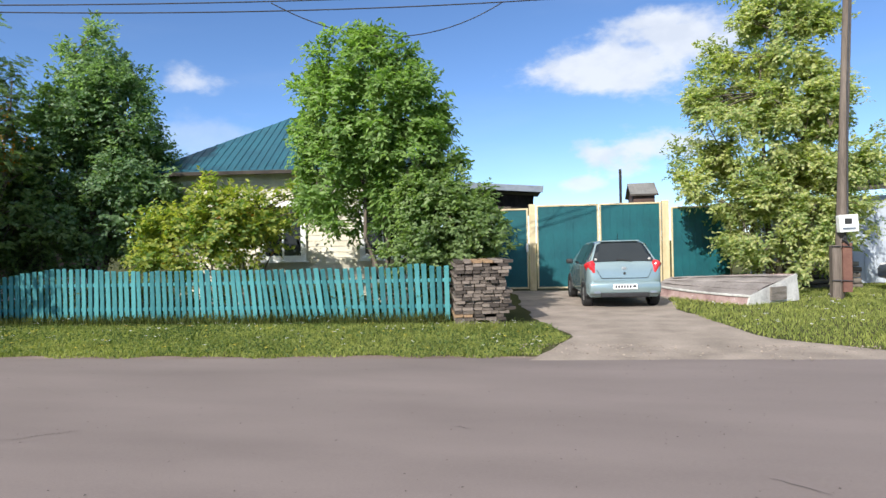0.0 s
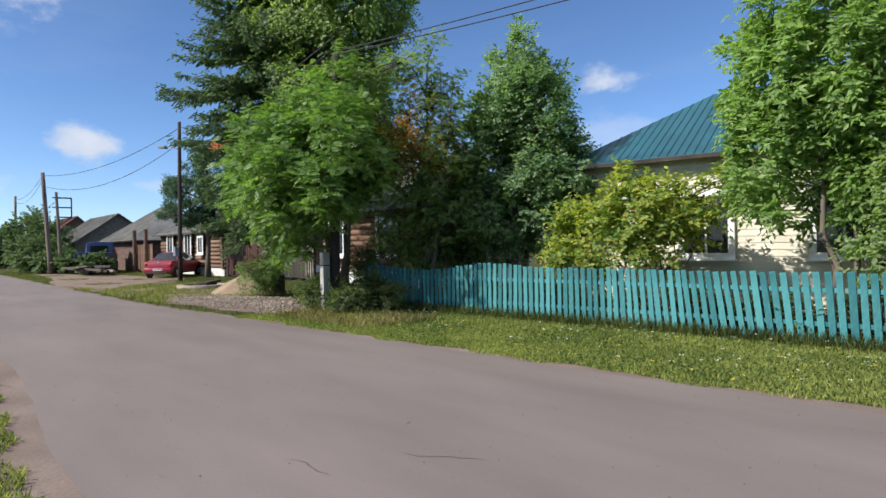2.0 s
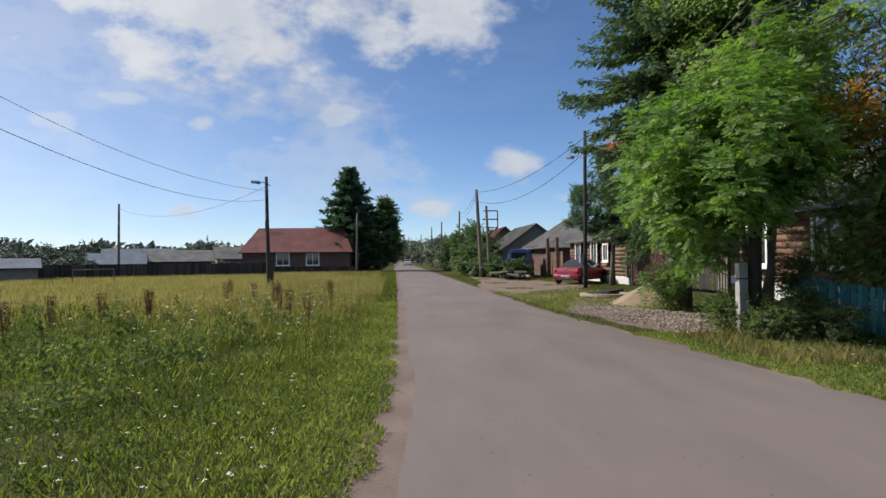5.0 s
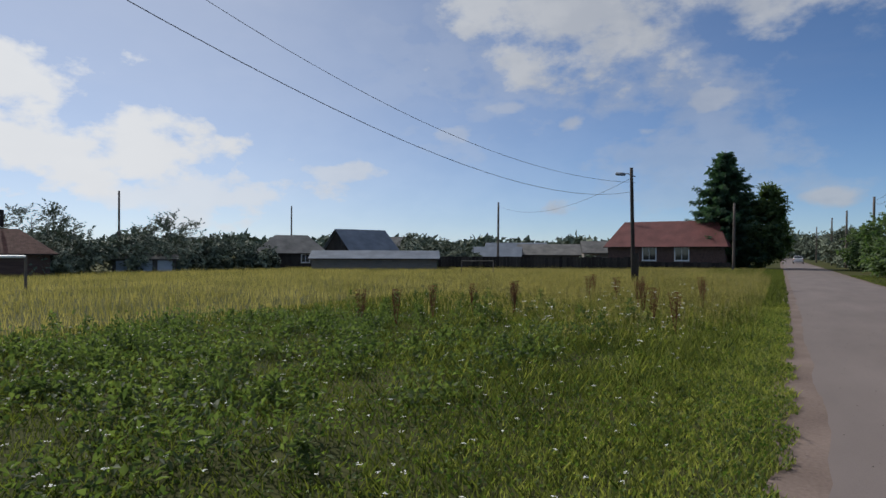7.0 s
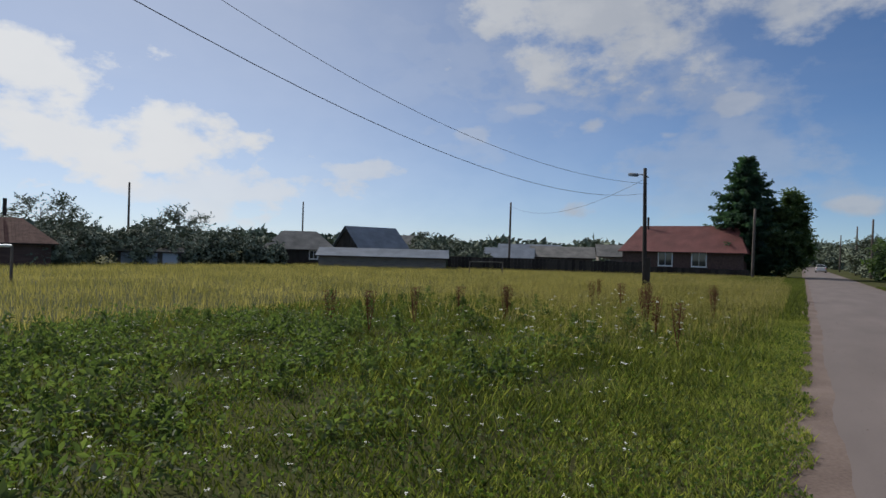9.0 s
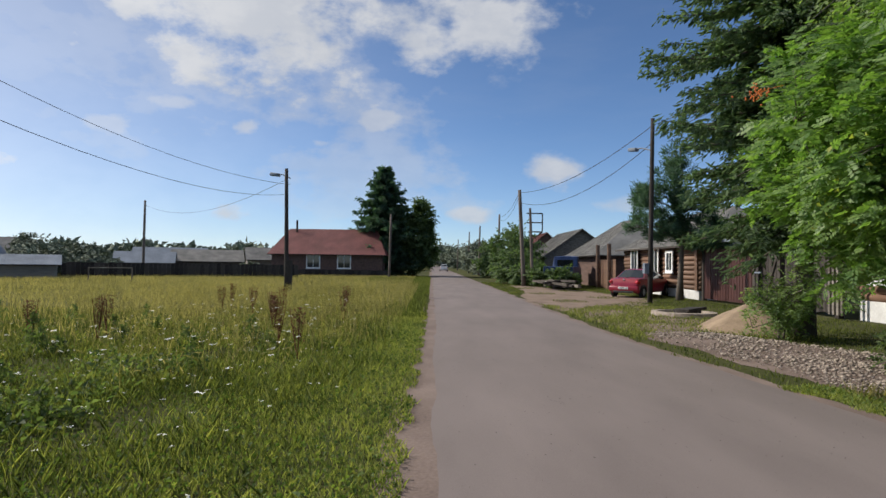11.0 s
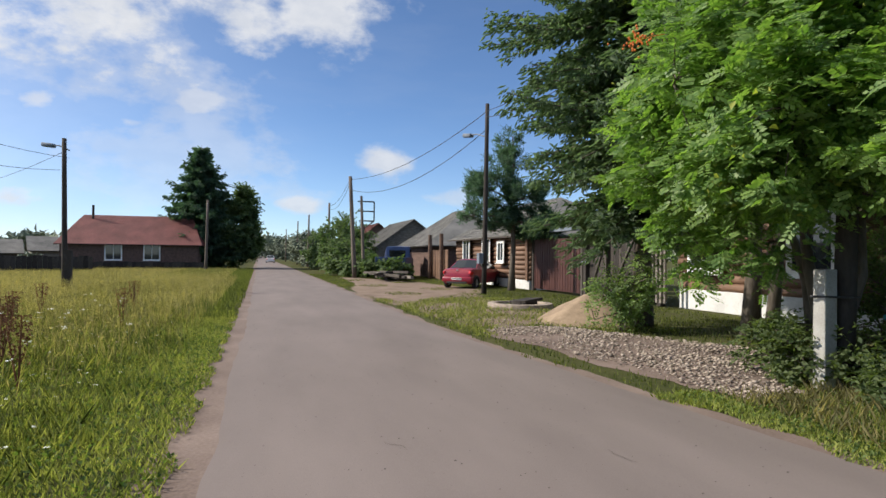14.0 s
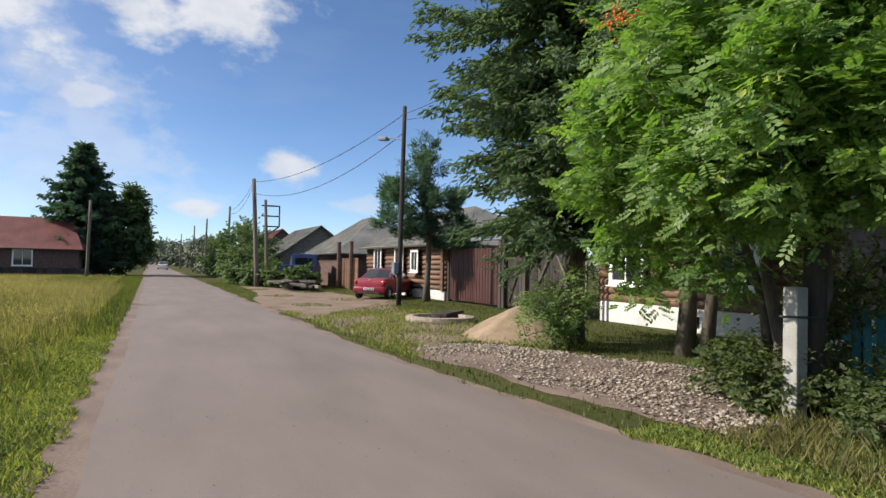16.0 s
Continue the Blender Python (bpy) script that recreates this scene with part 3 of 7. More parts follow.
def conifer(name, at, high, reach, bare, label, seed=2, leaf="needle", whorls=30, per_whorl=8, droop=0.28, twig=0.34, top=0.02, lean=0.0, density=1.0, trunk=None, slim=0.75, foot=0.6):
    r = np.random.default_rng(seed)
    tree = thing(name, pose(*at), label, "tree")
    wood = Shape()
    rad = trunk or high * 0.014
    wood.tube([(lean * (i / 8) ** 2, 0, high * i / 8 - 0.05) for i in range(9)], [rad * (1.3 if i == 0 else 1) * (1 - 0.93 * i / 8) for i in range(9)], 10)
    vs, fs, k = [], [], 0
    for w in range(whorls):
        for b in range(per_whorl):
            u = min(0.985, max(0.0, (w + r.uniform(-0.75, 0.75)) / whorls))
            z = bare + (high - bare) * u
            shape = (1 - u) ** slim * (foot + (1 - foot) * min(1, u / 0.28)) + top
            yaw = 2 * math.pi * (b + r.uniform(-0.5, 0.5)) / per_whorl + w * 2.4
            ln = reach * shape * r.uniform(0.5, 1.12)
            if ln < 0.1:
                continue
            steps, dr = 6, r.uniform(0.4, 1.9)
            line = []
            for i in range(steps + 1):
                q = i / steps
                fall = -droop * dr * ln * (q ** 1.2) + 0.16 * ln * max(0, q - 0.6) * 2 + (0.35 * u) * ln * q
                line.append(np.array([math.cos(yaw) * ln * q, math.sin(yaw) * ln * q, z + fall]))
            wood.tube(line, [0.03 * (1 - q / (steps + 1)) + 0.004 for q in range(steps + 1)], 4, caps=False)
            line = np.array(line)
            n = int(density * (14 + 46 * ln))
            q = r.uniform(0.12, 1.02, n)
            base = np.stack([np.interp(q * steps, np.arange(steps + 1), line[:, j]) for j in range(3)], 1)
            out = np.array([math.cos(yaw), math.sin(yaw), -0.1])
            side = np.array([-math.sin(yaw), math.cos(yaw), 0]) * r.choice([-1, 1], n)[:, None]
            d = unit(out * 0.75 + side * r.uniform(0.2, 1.1, n)[:, None] + r.normal(size=(n, 3)) * 0.22 + np.array([0, 0, -0.75]) * r.uniform(-0.3, 1.5, n)[:, None])
            tl = (twig * r.uniform(0.5, 1.15, n) * (1.08 - 0.5 * q))[:, None]
            up = unit(np.cross(d, np.cross(np.array([0, 0, 1.0]), d)) + r.normal(size=(n, 3)) * 0.35)
            base = base + r.normal(size=(n, 3)) * 0.05 * min(1.5, ln)
            wd = unit(np.cross(d, up)) * tl * 0.13
            for cross in (wd, up * tl * 0.13):
                vs.append(np.stack([base, base + d * tl * 0.55 + cross, base + d * tl, base + d * tl * 0.55 - cross], 1).reshape(-1, 3))
                fs.append(np.arange(n)[:, None] * 4 + k + np.array([[0, 1, 2, 3]]))
                k += n * 4
    part("trunk", wood, M["bark"], tree, smooth=True)
    cloth_of("crown", np.concatenate(vs), np.concatenate(fs), M[leaf], tree)
    return tree


broadleaf("maple_tree", (-3.95, 12.9, 0), [(-0.1, 0, 4.5, 1.5, 1.2, 1.5), (-0.85, 0.1, 3.1, 1.15, 1.0, 1.0), (0.75, 0, 3.4, 1.1, 1.0, 1.2), (-0.25, 0, 5.5, 0.95, 0.9, 0.75), (-0.25, 0, 2.3, 1.0, 0.9, 0.5), (-1.2, 0, 4.5, 0.75, 0.8, 0.85), (1.0, 0, 4.7, 0.8, 0.75, 0.85)],
          [(0.0, 0, 0.07, -0.5, 0, 3.9), (0.16, 0, 0.06, 0.1, 0.1, 5.0), (0.3, 0.05, 0.06, 0.7, 0, 3.6), (0.1, 0.1, 0.05, -0.9, 0.2, 2.8)],
          "leaf_elder", "bushy green maple with several slim trunks behind a picket fence", clumps=330, per=154, spread=0.17, shell=0.6, length=0.135, width=0.062, seed=11, droop=0.5)
broadleaf("lilac_bush", (-2.35, 12.7, 0), [(0, 0, 2.0, 1.0, 0.9, 1.0), (-0.35, 0, 2.5, 0.75, 0.75, 0.75), (0.5, 0, 1.7, 0.75, 0.7, 0.7), (-0.75, -0.2, 1.4, 0.6, 0.6, 0.6)],
          [(0, 0, 0.04, -0.4, 0, 2.6), (0.12, 0, 0.04, 0.4, 0.1, 2.4), (-0.1, 0.1, 0.035, 0.0, -0.3, 2.5)],
          "leaf_lilac", "grey-green lilac bush beside the plank stack", "bush", clumps=200, per=98, spread=0.16, length=0.105, width=0.068, seed=12)
broadleaf("currant_bush", (-7.5, 12.8, 0), [(-0.1, 0, 1.9, 1.2, 0.9, 0.8), (-1.3, 0, 1.55, 0.95, 0.8, 0.7), (0.7, 0, 2.3, 0.75, 0.7, 0.5), (1.7, 0.1, 2.6, 0.6, 0.5, 0.3), (-0.3, 0, 2.7, 0.6, 0.5, 0.35), (-1.7, 0, 2.2, 0.4, 0.4, 0.3)],
          [(0, 0, 0.04, -1.0, 0, 1.7), (0.3, 0, 0.04, 0.6, 0, 2.1), (0.15, 0.1, 0.035, -0.1, 0.2, 1.9), (0.4, 0, 0.03, 1.0, 0.1, 2.0)],
          "leaf_yellow", "low spreading bush with yellowing leaves behind the fence", "bush", clumps=150, per=84, spread=0.2, length=0.13, width=0.075, seed=13, shell=0.4, extra=("leaf_rust", 0.08, 14, None))
broadleaf("apple_tree", (-12.1, 13.9, 0), [(0, 0, 3.4, 1.9, 1.6, 1.7), (0.4, 0, 4.9, 1.5, 1.2, 1.5), (-0.3, 0, 5.9, 0.9, 0.8, 1.0), (0.8, 0, 2.4, 1.6, 1.3, 1.1), (-1.1, 0, 2.0, 1.5, 1.2, 1.2), (1.1, 0, 5.2, 1.0, 0.9, 1.0), (0.45, 0, 6.6, 0.75, 0.7, 0.75), (1.5, 0, 3.9, 0.9, 0.9, 1.0), (-0.9, 0, 4.6, 1.0, 0.9, 1.1)],
          [(0, 0, 0.11, 0.2, 0, 5.8), (0.2, 0, 0.08, 0.9, 0.1, 4.6), (-0.15, 0.1, 0.08, -0.9, 0.2, 4.3)],
          "leaf_dark", "dense dark-green fruit tree behind the fence corner", clumps=540, per=126, spread=0.22, shell=0.6, length=0.125, width=0.075, seed=14)
broadleaf("rowan_tree", (-14.75, 9.75, 0), [(0, -0.7, 3.8, 1.7, 1.6, 1.3), (-0.9, -1.1, 3.2, 1.3, 1.3, 0.95), (1.0, -1.1, 3.2, 1.4, 1.4, 1.1), (0.1, -0.5, 4.8, 1.2, 1.1, 0.95), (-0.8, -1.4, 2.6, 0.8, 0.9, 0.5), (-1.5, -0.5, 3.9, 1.0, 1.0, 1.0), (0.6, -1.6, 2.6, 1.0, 1.0, 0.6), (1.4, -0.7, 4.2, 1.1, 1.0, 0.9), (0.9, -0.8, 4.6, 1.0, 0.9, 0.8), (0.6, -0.4, 5.7, 0.75, 0.75, 1.0), (1.7, -1.6, 2.7, 0.9, 0.8, 0.6), (-1.9, -0.6, 2.8, 0.7, 0.7, 0.6), (2.0, -0.6, 3.5, 0.9, 0.9, 0.9), (-0.2, -1.85, 4.4, 0.75, 0.65, 0.5), (-1.1, -1.0, 1.95, 0.7, 0.6, 0.5), (-1.4, -1.0, 1.45, 0.55, 0.5, 0.4), (-0.5, -0.9, 1.5, 0.5, 0.4, 0.4), (-0.3, -0.7, 1.9, 0.6, 0.5, 0.45), (-1.9, -0.5, 2.0, 0.6, 0.5, 0.5), (0.7, -2.5, 3.5, 0.8, 0.75, 0.5), (1.7, -2.2, 2.9, 0.8, 0.8, 0.45), (2.4, -1.5, 4.1, 0.8, 0.8, 0.7), (2.4, -1.6, 3.1, 0.8, 0.7, 0.6)],
          [(0, 0, 0.10, -0.5, -0.2, 5.2), (0.25, 0.1, 0.08, 0.8, -0.1, 4.8), (-0.2, 0.2, 0.08, -1.3, -0.2, 4.3)],
          "leaf_rowan", "leafy rowan tree with feathery leaves and an orange berry cluster", clumps=580, per=35, spread=0.21, shell=0.62, length=0.19, width=0.04, seed=15, kind="pinnate", droop=0.15, extra=("leaf_yellow", 0.05, 22, None))
broadleaf("turning_rowan_tree", (-13.1, 11.6, 0), [(0, 0, 4.6, 1.4, 1.3, 1.8), (0.4, 0, 6.2, 0.9, 0.9, 1.0), (0.3, -0.3, 3.4, 1.4, 1.3, 1.2), (-0.9, -1.4, 5.7, 0.9, 0.8, 1.1), (-0.4, -0.2, 2.3, 1.3, 0.9, 0.9), (0.8, 0.4, 2.0, 1.1, 0.8, 0.9), (-0.7, 0.6, 1.5, 1.1, 0.8, 0.9), (0.3, 0.9, 2.6, 1.2, 0.8, 0.9)],
          [(0, 0, 0.09, 0.2, 0, 6.4), (0.2, 0, 0.07, 0.9, 0, 5.4), (-0.2, 0.1, 0.07, -0.7, 0, 5.3)],
          "leaf_birch", "thinning rowan with bare twigs and orange turning leaves", clumps=340, per=25, spread=0.24, length=0.15, width=0.036, seed=16, kind="pinnate", shell=0.2, droop=0.5, extra=("leaf_rust", 0.13, 60, (0.6, -1.3, 4.3)))
broadleaf("birch_tree", (-18.2, 11.9, 0), [(0, 0, 9.4, 2.7, 2.3, 2.8), (0.6, 0, 7.0, 2.2, 1.9, 2.0), (-0.9, -0.2, 6.9, 1.8, 1.8, 2.0), (0.2, 0, 12.2, 2.2, 2.0, 2.0), (2.2, -0.3, 9.8, 1.8, 1.6, 1.7), (3.3, -0.5, 9.7, 1.3, 1.3, 1.4), (-1.5, 0, 9.6, 1.6, 1.6, 2.2), (-0.6, -0.6, 4.9, 1.4, 1.2, 1.0)],
          [(0, 0, 0.15, 0.3, 0, 12.0), (0.3, 0.2, 0.11, 1.3, 0.1, 9.5)],
          "leaf_birch", "tall birch with hanging twigs and small leaves", clumps=800, per=98, spread=0.28, length=0.125, width=0.085, seed=17, droop=1.3)
conifer("spruce_tree", (-20.4, 11.0, 0), 15.6, 5.0, 2.5, "tall dark spruce on a bare lower trunk beside the sand heap", seed=21, whorls=38, per_whorl=13, trunk=0.2, twig=0.36, density=1.5, droop=0.34, slim=0.95, foot=0.38)
broadleaf("pine_tree", (-34.8, 14.0, 0), [(0, -1.1, 3.5, 1.1, 1.1, 0.6), (0.3, 0.9, 3.1, 1.2, 1.2, 0.6), (-0.3, -1.0, 4.9, 1.1, 1.1, 0.6), (0.5, 0.4, 4.5, 1.0, 1.0, 0.6), (0.1, -0.3, 5.9, 0.9, 0.9, 0.6), (0.8, 1.4, 2.6, 0.8, 0.8, 0.45), (0, -0.2, 7.0, 0.5, 0.5, 0.7), (-0.4, -1.4, 5.9, 0.6, 0.6, 0.4), (0, 0, 3.9, 0.8, 0.8, 0.5)], [(0, 0, 0.15, 0.1, 0, 7.2)],
          "pine", "young bluish-green pine beside the lamp post", clumps=270, per=126, spread=0.17, length=0.21, width=0.04, seed=22, droop=-0.5, fork=0.3)
conifer("spruce_tree", (-82.0, -3.6, 0), 13.9, 6.2, 0.8, "tall dark spruce beside the red-roofed house", seed=23, whorls=30, per_whorl=9, density=0.6, twig=0.95, leaf="pine", droop=0.36)
broadleaf("poplar_tree", (-84.0, 0.0, 0), [(0, 0, 4.5, 3.0, 2.8, 4.2), (0.4, 0.0, 7.4, 2.0, 2.0, 2.2)], [(0, 0, 0.2, 0, 0, 8)], "hedge_leaf", "dark leafy tree next to a spruce", clumps=240, per=84, spread=0.42, length=0.36, width=0.24, seed=24)
broadleaf("golden_tree", (5.7, 18.4, 0), [(0, 0, 4.4, 2.0, 1.6, 2.2), (0.2, 0, 6.6, 1.6, 1.3, 1.9), (0.4, 0, 2.3, 2.2, 1.6, 1.4), (1.6, 0, 3.6, 1.3, 1.3, 1.4), (-1.4, 0, 3.3, 1.2, 1.0, 1.2), (-1.1, 0, 5.4, 1.1, 1.0, 1.2), (0.4, -0.4, 1.2, 1.5, 1.1, 0.7), (0.3, 0, 8.0, 1.1, 1.0, 1.0), (1.5, 0, 5.3, 1.0, 1.0, 1.1)],
          [(0, 0, 0.09, -0.2, 0, 6.5), (0.25, 0, 0.08, 0.9, 0, 5.6), (-0.2, 0.1, 0.07, -0.8, 0, 4.8)],
          "leaf_gold", "tall tree with pale golden-green leaves behind the boat", clumps=560, per=154, spread=0.2, shell=0.5, length=0.125, width=0.068, seed=25, droop=0.5)
broadleaf("shrub", (-19.9, 10.1, 0), [(0, 0, 0.75, 0.8, 0.6, 0.6), (0.3, 0.2, 1.1, 0.55, 0.5, 0.5), (-0.5, 0, 0.5, 0.5, 0.5, 0.4)], [(0, 0, 0.025, 0.3, 0, 1.1), (0.1, 0, 0.02, -0.4, 0, 0.9), (0, 0.1, 0.02, 0, 0.3, 1.2)],
          "leaf_birch", "low green shrub on the sand heap", "bush", clumps=90, per=70, spread=0.15, length=0.07, width=0.035, seed=26)
for i, (x, y, sx, sz) in enumerate([(-13.4, 9.7, 0.6, 0.55), (-13.1, 9.2, 0.45, 0.4), (-12.6, 9.9, 0.4, 0.4), (-15.2, 9.5, 0.6, 0.45), (-14.6, 10.7, 0.7, 1.0), (-14.5, 9.2, 0.4, 0.4), (-13.6, 12.2, 0.8, 1.2), (-12.6, 12.6, 0.7, 1.0), (-15.2, 11.6, 0.9, 1.4), (-16.0, 12.6, 0.9, 1.3)]):
    broadleaf("undergrowth_bush", (x, y, 0), [(0, 0, sz * 0.75, sx, sx * 0.8, sz * 0.8), (0.2, 0, sz * 1.2, sx * 0.6, sx * 0.6, sz * 0.5)], [(0, 0, 0.015, 0.2, 0, sz), (0.05, 0, 0.015, -0.2, 0.1, sz * 1.1)],
              "weed", "rank green undergrowth beside a concrete post", "bush", clumps=36, per=60, spread=0.15, length=0.08, width=0.045, seed=30 + i)

for i, (x, sx, sz) in enumerate([(-3.2, 0.8, 0.6), (-4.8, 0.9, 0.5), (-6.2, 0.9, 0.65), (-8.6, 0.9, 0.6), (-10.0, 0.9, 0.7), (-11.2, 0.8, 0.75)]):
    broadleaf("garden_bush", (x, 12.0 + 0.066 * (x + 3.2), 0), [(0, 0, sz * 0.6, sx, 0.45, sz * 0.6), (0.3, 0.1, sz * 0.9, sx * 0.5, 0.35, sz * 0.4)], [(0, 0, 0.015, 0.2, 0, sz), (0.05, 0, 0.015, -0.2, 0.1, sz)],
              "weed", "low green garden growth behind a picket fence", "bush", clumps=44, per=60, spread=0.15, length=0.08, width=0.045, seed=50 + i)

berries = Shape()
rb = random.Random(3)
heap = thing("berry_cluster", pose(-13.9, 6.4, 3.8), "orange cluster of ripe rowan berries on a twig", "berries")
for k in range(46):
    d = Vector((rb.gauss(0, 0.1), rb.gauss(0, 0.07), rb.gauss(0, 0.04)))
    berries.tube([d + Vector((0, 0, -0.012)), d, d + Vector((0, 0, 0.012))], [0.007, 0.014, 0.007], 6)
berries.tube([(0, 0.3, 0.1), (0, 0.12, 0.05), (0, 0, 0)], 0.004, 4)
tagged(part("berries", berries, M["berry"], heap), kind="stuff")

# a spray of rusty leaves on the street side of the thinning rowan
rl = np.random.default_rng(71)
rust_tree = bpy.data.objects["turning_rowan_tree"]
c = np.array([0.5, -1.5, 4.1]) + rl.normal(size=(40, 3)) * np.array([0.62, 0.22, 0.36])
c = np.repeat(c, 26, 0) + rl.normal(size=(40 * 26, 3)) * 0.1
v, f = leaf_quads(rl, c, 0.1, 0.05, 0.4)
cloth_of("rusty_spray", v, f, M["leaf_rust"], rust_tree, label="spray of rusty orange leaves")


# ---- large structures ----
M.update({
    "teal_paint": surface("faded_turquoise_paint", (0.018, 0.115, 0.13), (0.065, 0.25, 0.265), 5.0, 0.75, 0.4, 40.0, stretch=(1, 1, 0.3), piece=0.5, speck=(-0.015, (0.13, 0.20, 0.185))),
    "green_roof": surface("green_metal_roof", (0.005, 0.055, 0.085), (0.012, 0.095, 0.13), 1.2, 0.5, 0.05, 20.0, metal=0.0, spec=0.5),
    "cream": surface("cream_siding", (0.50, 0.46, 0.36), (0.70, 0.66, 0.54), 2.0, 0.7, 0.15, 30.0, piece=0.2),
    "grey_wood": surface("weathered_grey_wood", (0.07, 0.06, 0.05), (0.24, 0.21, 0.18), 3.0, 0.9, 0.6, 30.0, stretch=(0.4, 1, 4), piece=0.5),
    "log": surface("orange_brown_log", (0.085, 0.047, 0.03), (0.21, 0.12, 0.075), 2.0, 0.65, 0.4, 24.0, stretch=(0.3, 3, 3), piece=0.35),
    "brick_red": surface("red_brown_wall", (0.075, 0.046, 0.038), (0.15, 0.092, 0.074), 2.0, 0.85, 0.3, 14.0, stretch=(0.4, 3, 3), piece=0.25),
    "whitewash": surface("whitewashed_plaster", (0.46, 0.455, 0.44), (0.70, 0.69, 0.67), 1.6, 0.85, 0.3, 20.0),
    "white": surface("white_paint", (0.68, 0.68, 0.66), (0.85, 0.85, 0.83), 4.0, 0.5, 0.05, 30.0),
    "red_roof": surface("rusty_red_roof", (0.11, 0.036, 0.032), (0.22, 0.075, 0.066), 0.7, 0.6, 0.2, 6.0),
    "slate": surface("grey_asbestos_slate", (0.10, 0.10, 0.095), (0.24, 0.23, 0.215), 1.0, 0.9, 0.3, 12.0),
    "tin": surface("galvanised_tin", (0.12, 0.145, 0.18), (0.22, 0.25, 0.30), 0.8, 0.75, 0.1, 10.0, metal=0.0, spec=0.25),
    "maroon": surface("maroon_sheet_metal", (0.042, 0.017, 0.015), (0.085, 0.036, 0.032), 1.2, 0.5, 0.1, 18.0),
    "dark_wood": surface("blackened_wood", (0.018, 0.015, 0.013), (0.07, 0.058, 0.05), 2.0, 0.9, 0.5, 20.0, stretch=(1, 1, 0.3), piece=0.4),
    "post_wood": surface("weathered_pole_wood", (0.07, 0.055, 0.045), (0.22, 0.18, 0.15), 3.0, 0.9, 0.6, 30.0, stretch=(2, 2, 0.15)),
    "concrete": surface("old_concrete", (0.24, 0.232, 0.215), (0.43, 0.42, 0.395), 3.0, 0.9, 0.4, 40.0),
    "pane": plain_glass("window_glass", (0.03, 0.035, 0.04)),
})


def window(parent, x, y, z, w, h, turn=0, frame_mat="white", mullions=1, bars=0, casing=0.09, pane="pane"):
    """A framed window on a wall that faces -y in the parent's space, turned about z by turn."""
    m = pose(x, y, z, 0, 0, turn)
    fr = Shape()
    fr.box((w + casing * 2, 0.06, casing), (0, -0.02, h / 2 + casing / 2), bevel=0.008).box((w + casing * 2, 0.06, casing), (0, -0.02, -h / 2 - casing / 2), bevel=0.008)
    for sgn in (-1, 1):
        fr.box((casing, 0.056, h), (sgn * (w / 2 + casing / 2), -0.02, 0), bevel=0.008)
    win = part("window", fr, M[frame_mat], parent, "white-framed window", at=m)
    gl = Shape().box((w, 0.012, h), (0, 0.0, 0))
    part("pane", gl, M[pane], win)
    sash = Shape()
    for i in range(mullions):
        sash.box((0.05, 0.04, h), (w * ((i + 1) / (mullions + 1) - 0.5), -0.016, 0))
    for i in range(bars):
        sash.box((w, 0.036, 0.045), (0, -0.016, h * ((i + 1) / (bars + 1) - 0.5)))
    if mullions or bars:
        part("sash", sash, M[frame_mat], win)
    part("sill", Shape().box((w + casing * 2 + 0.1, 0.13, 0.04), (0, -0.07, -h / 2 - casing - 0.02), bevel=0.008), M[frame_mat], win)
    return win


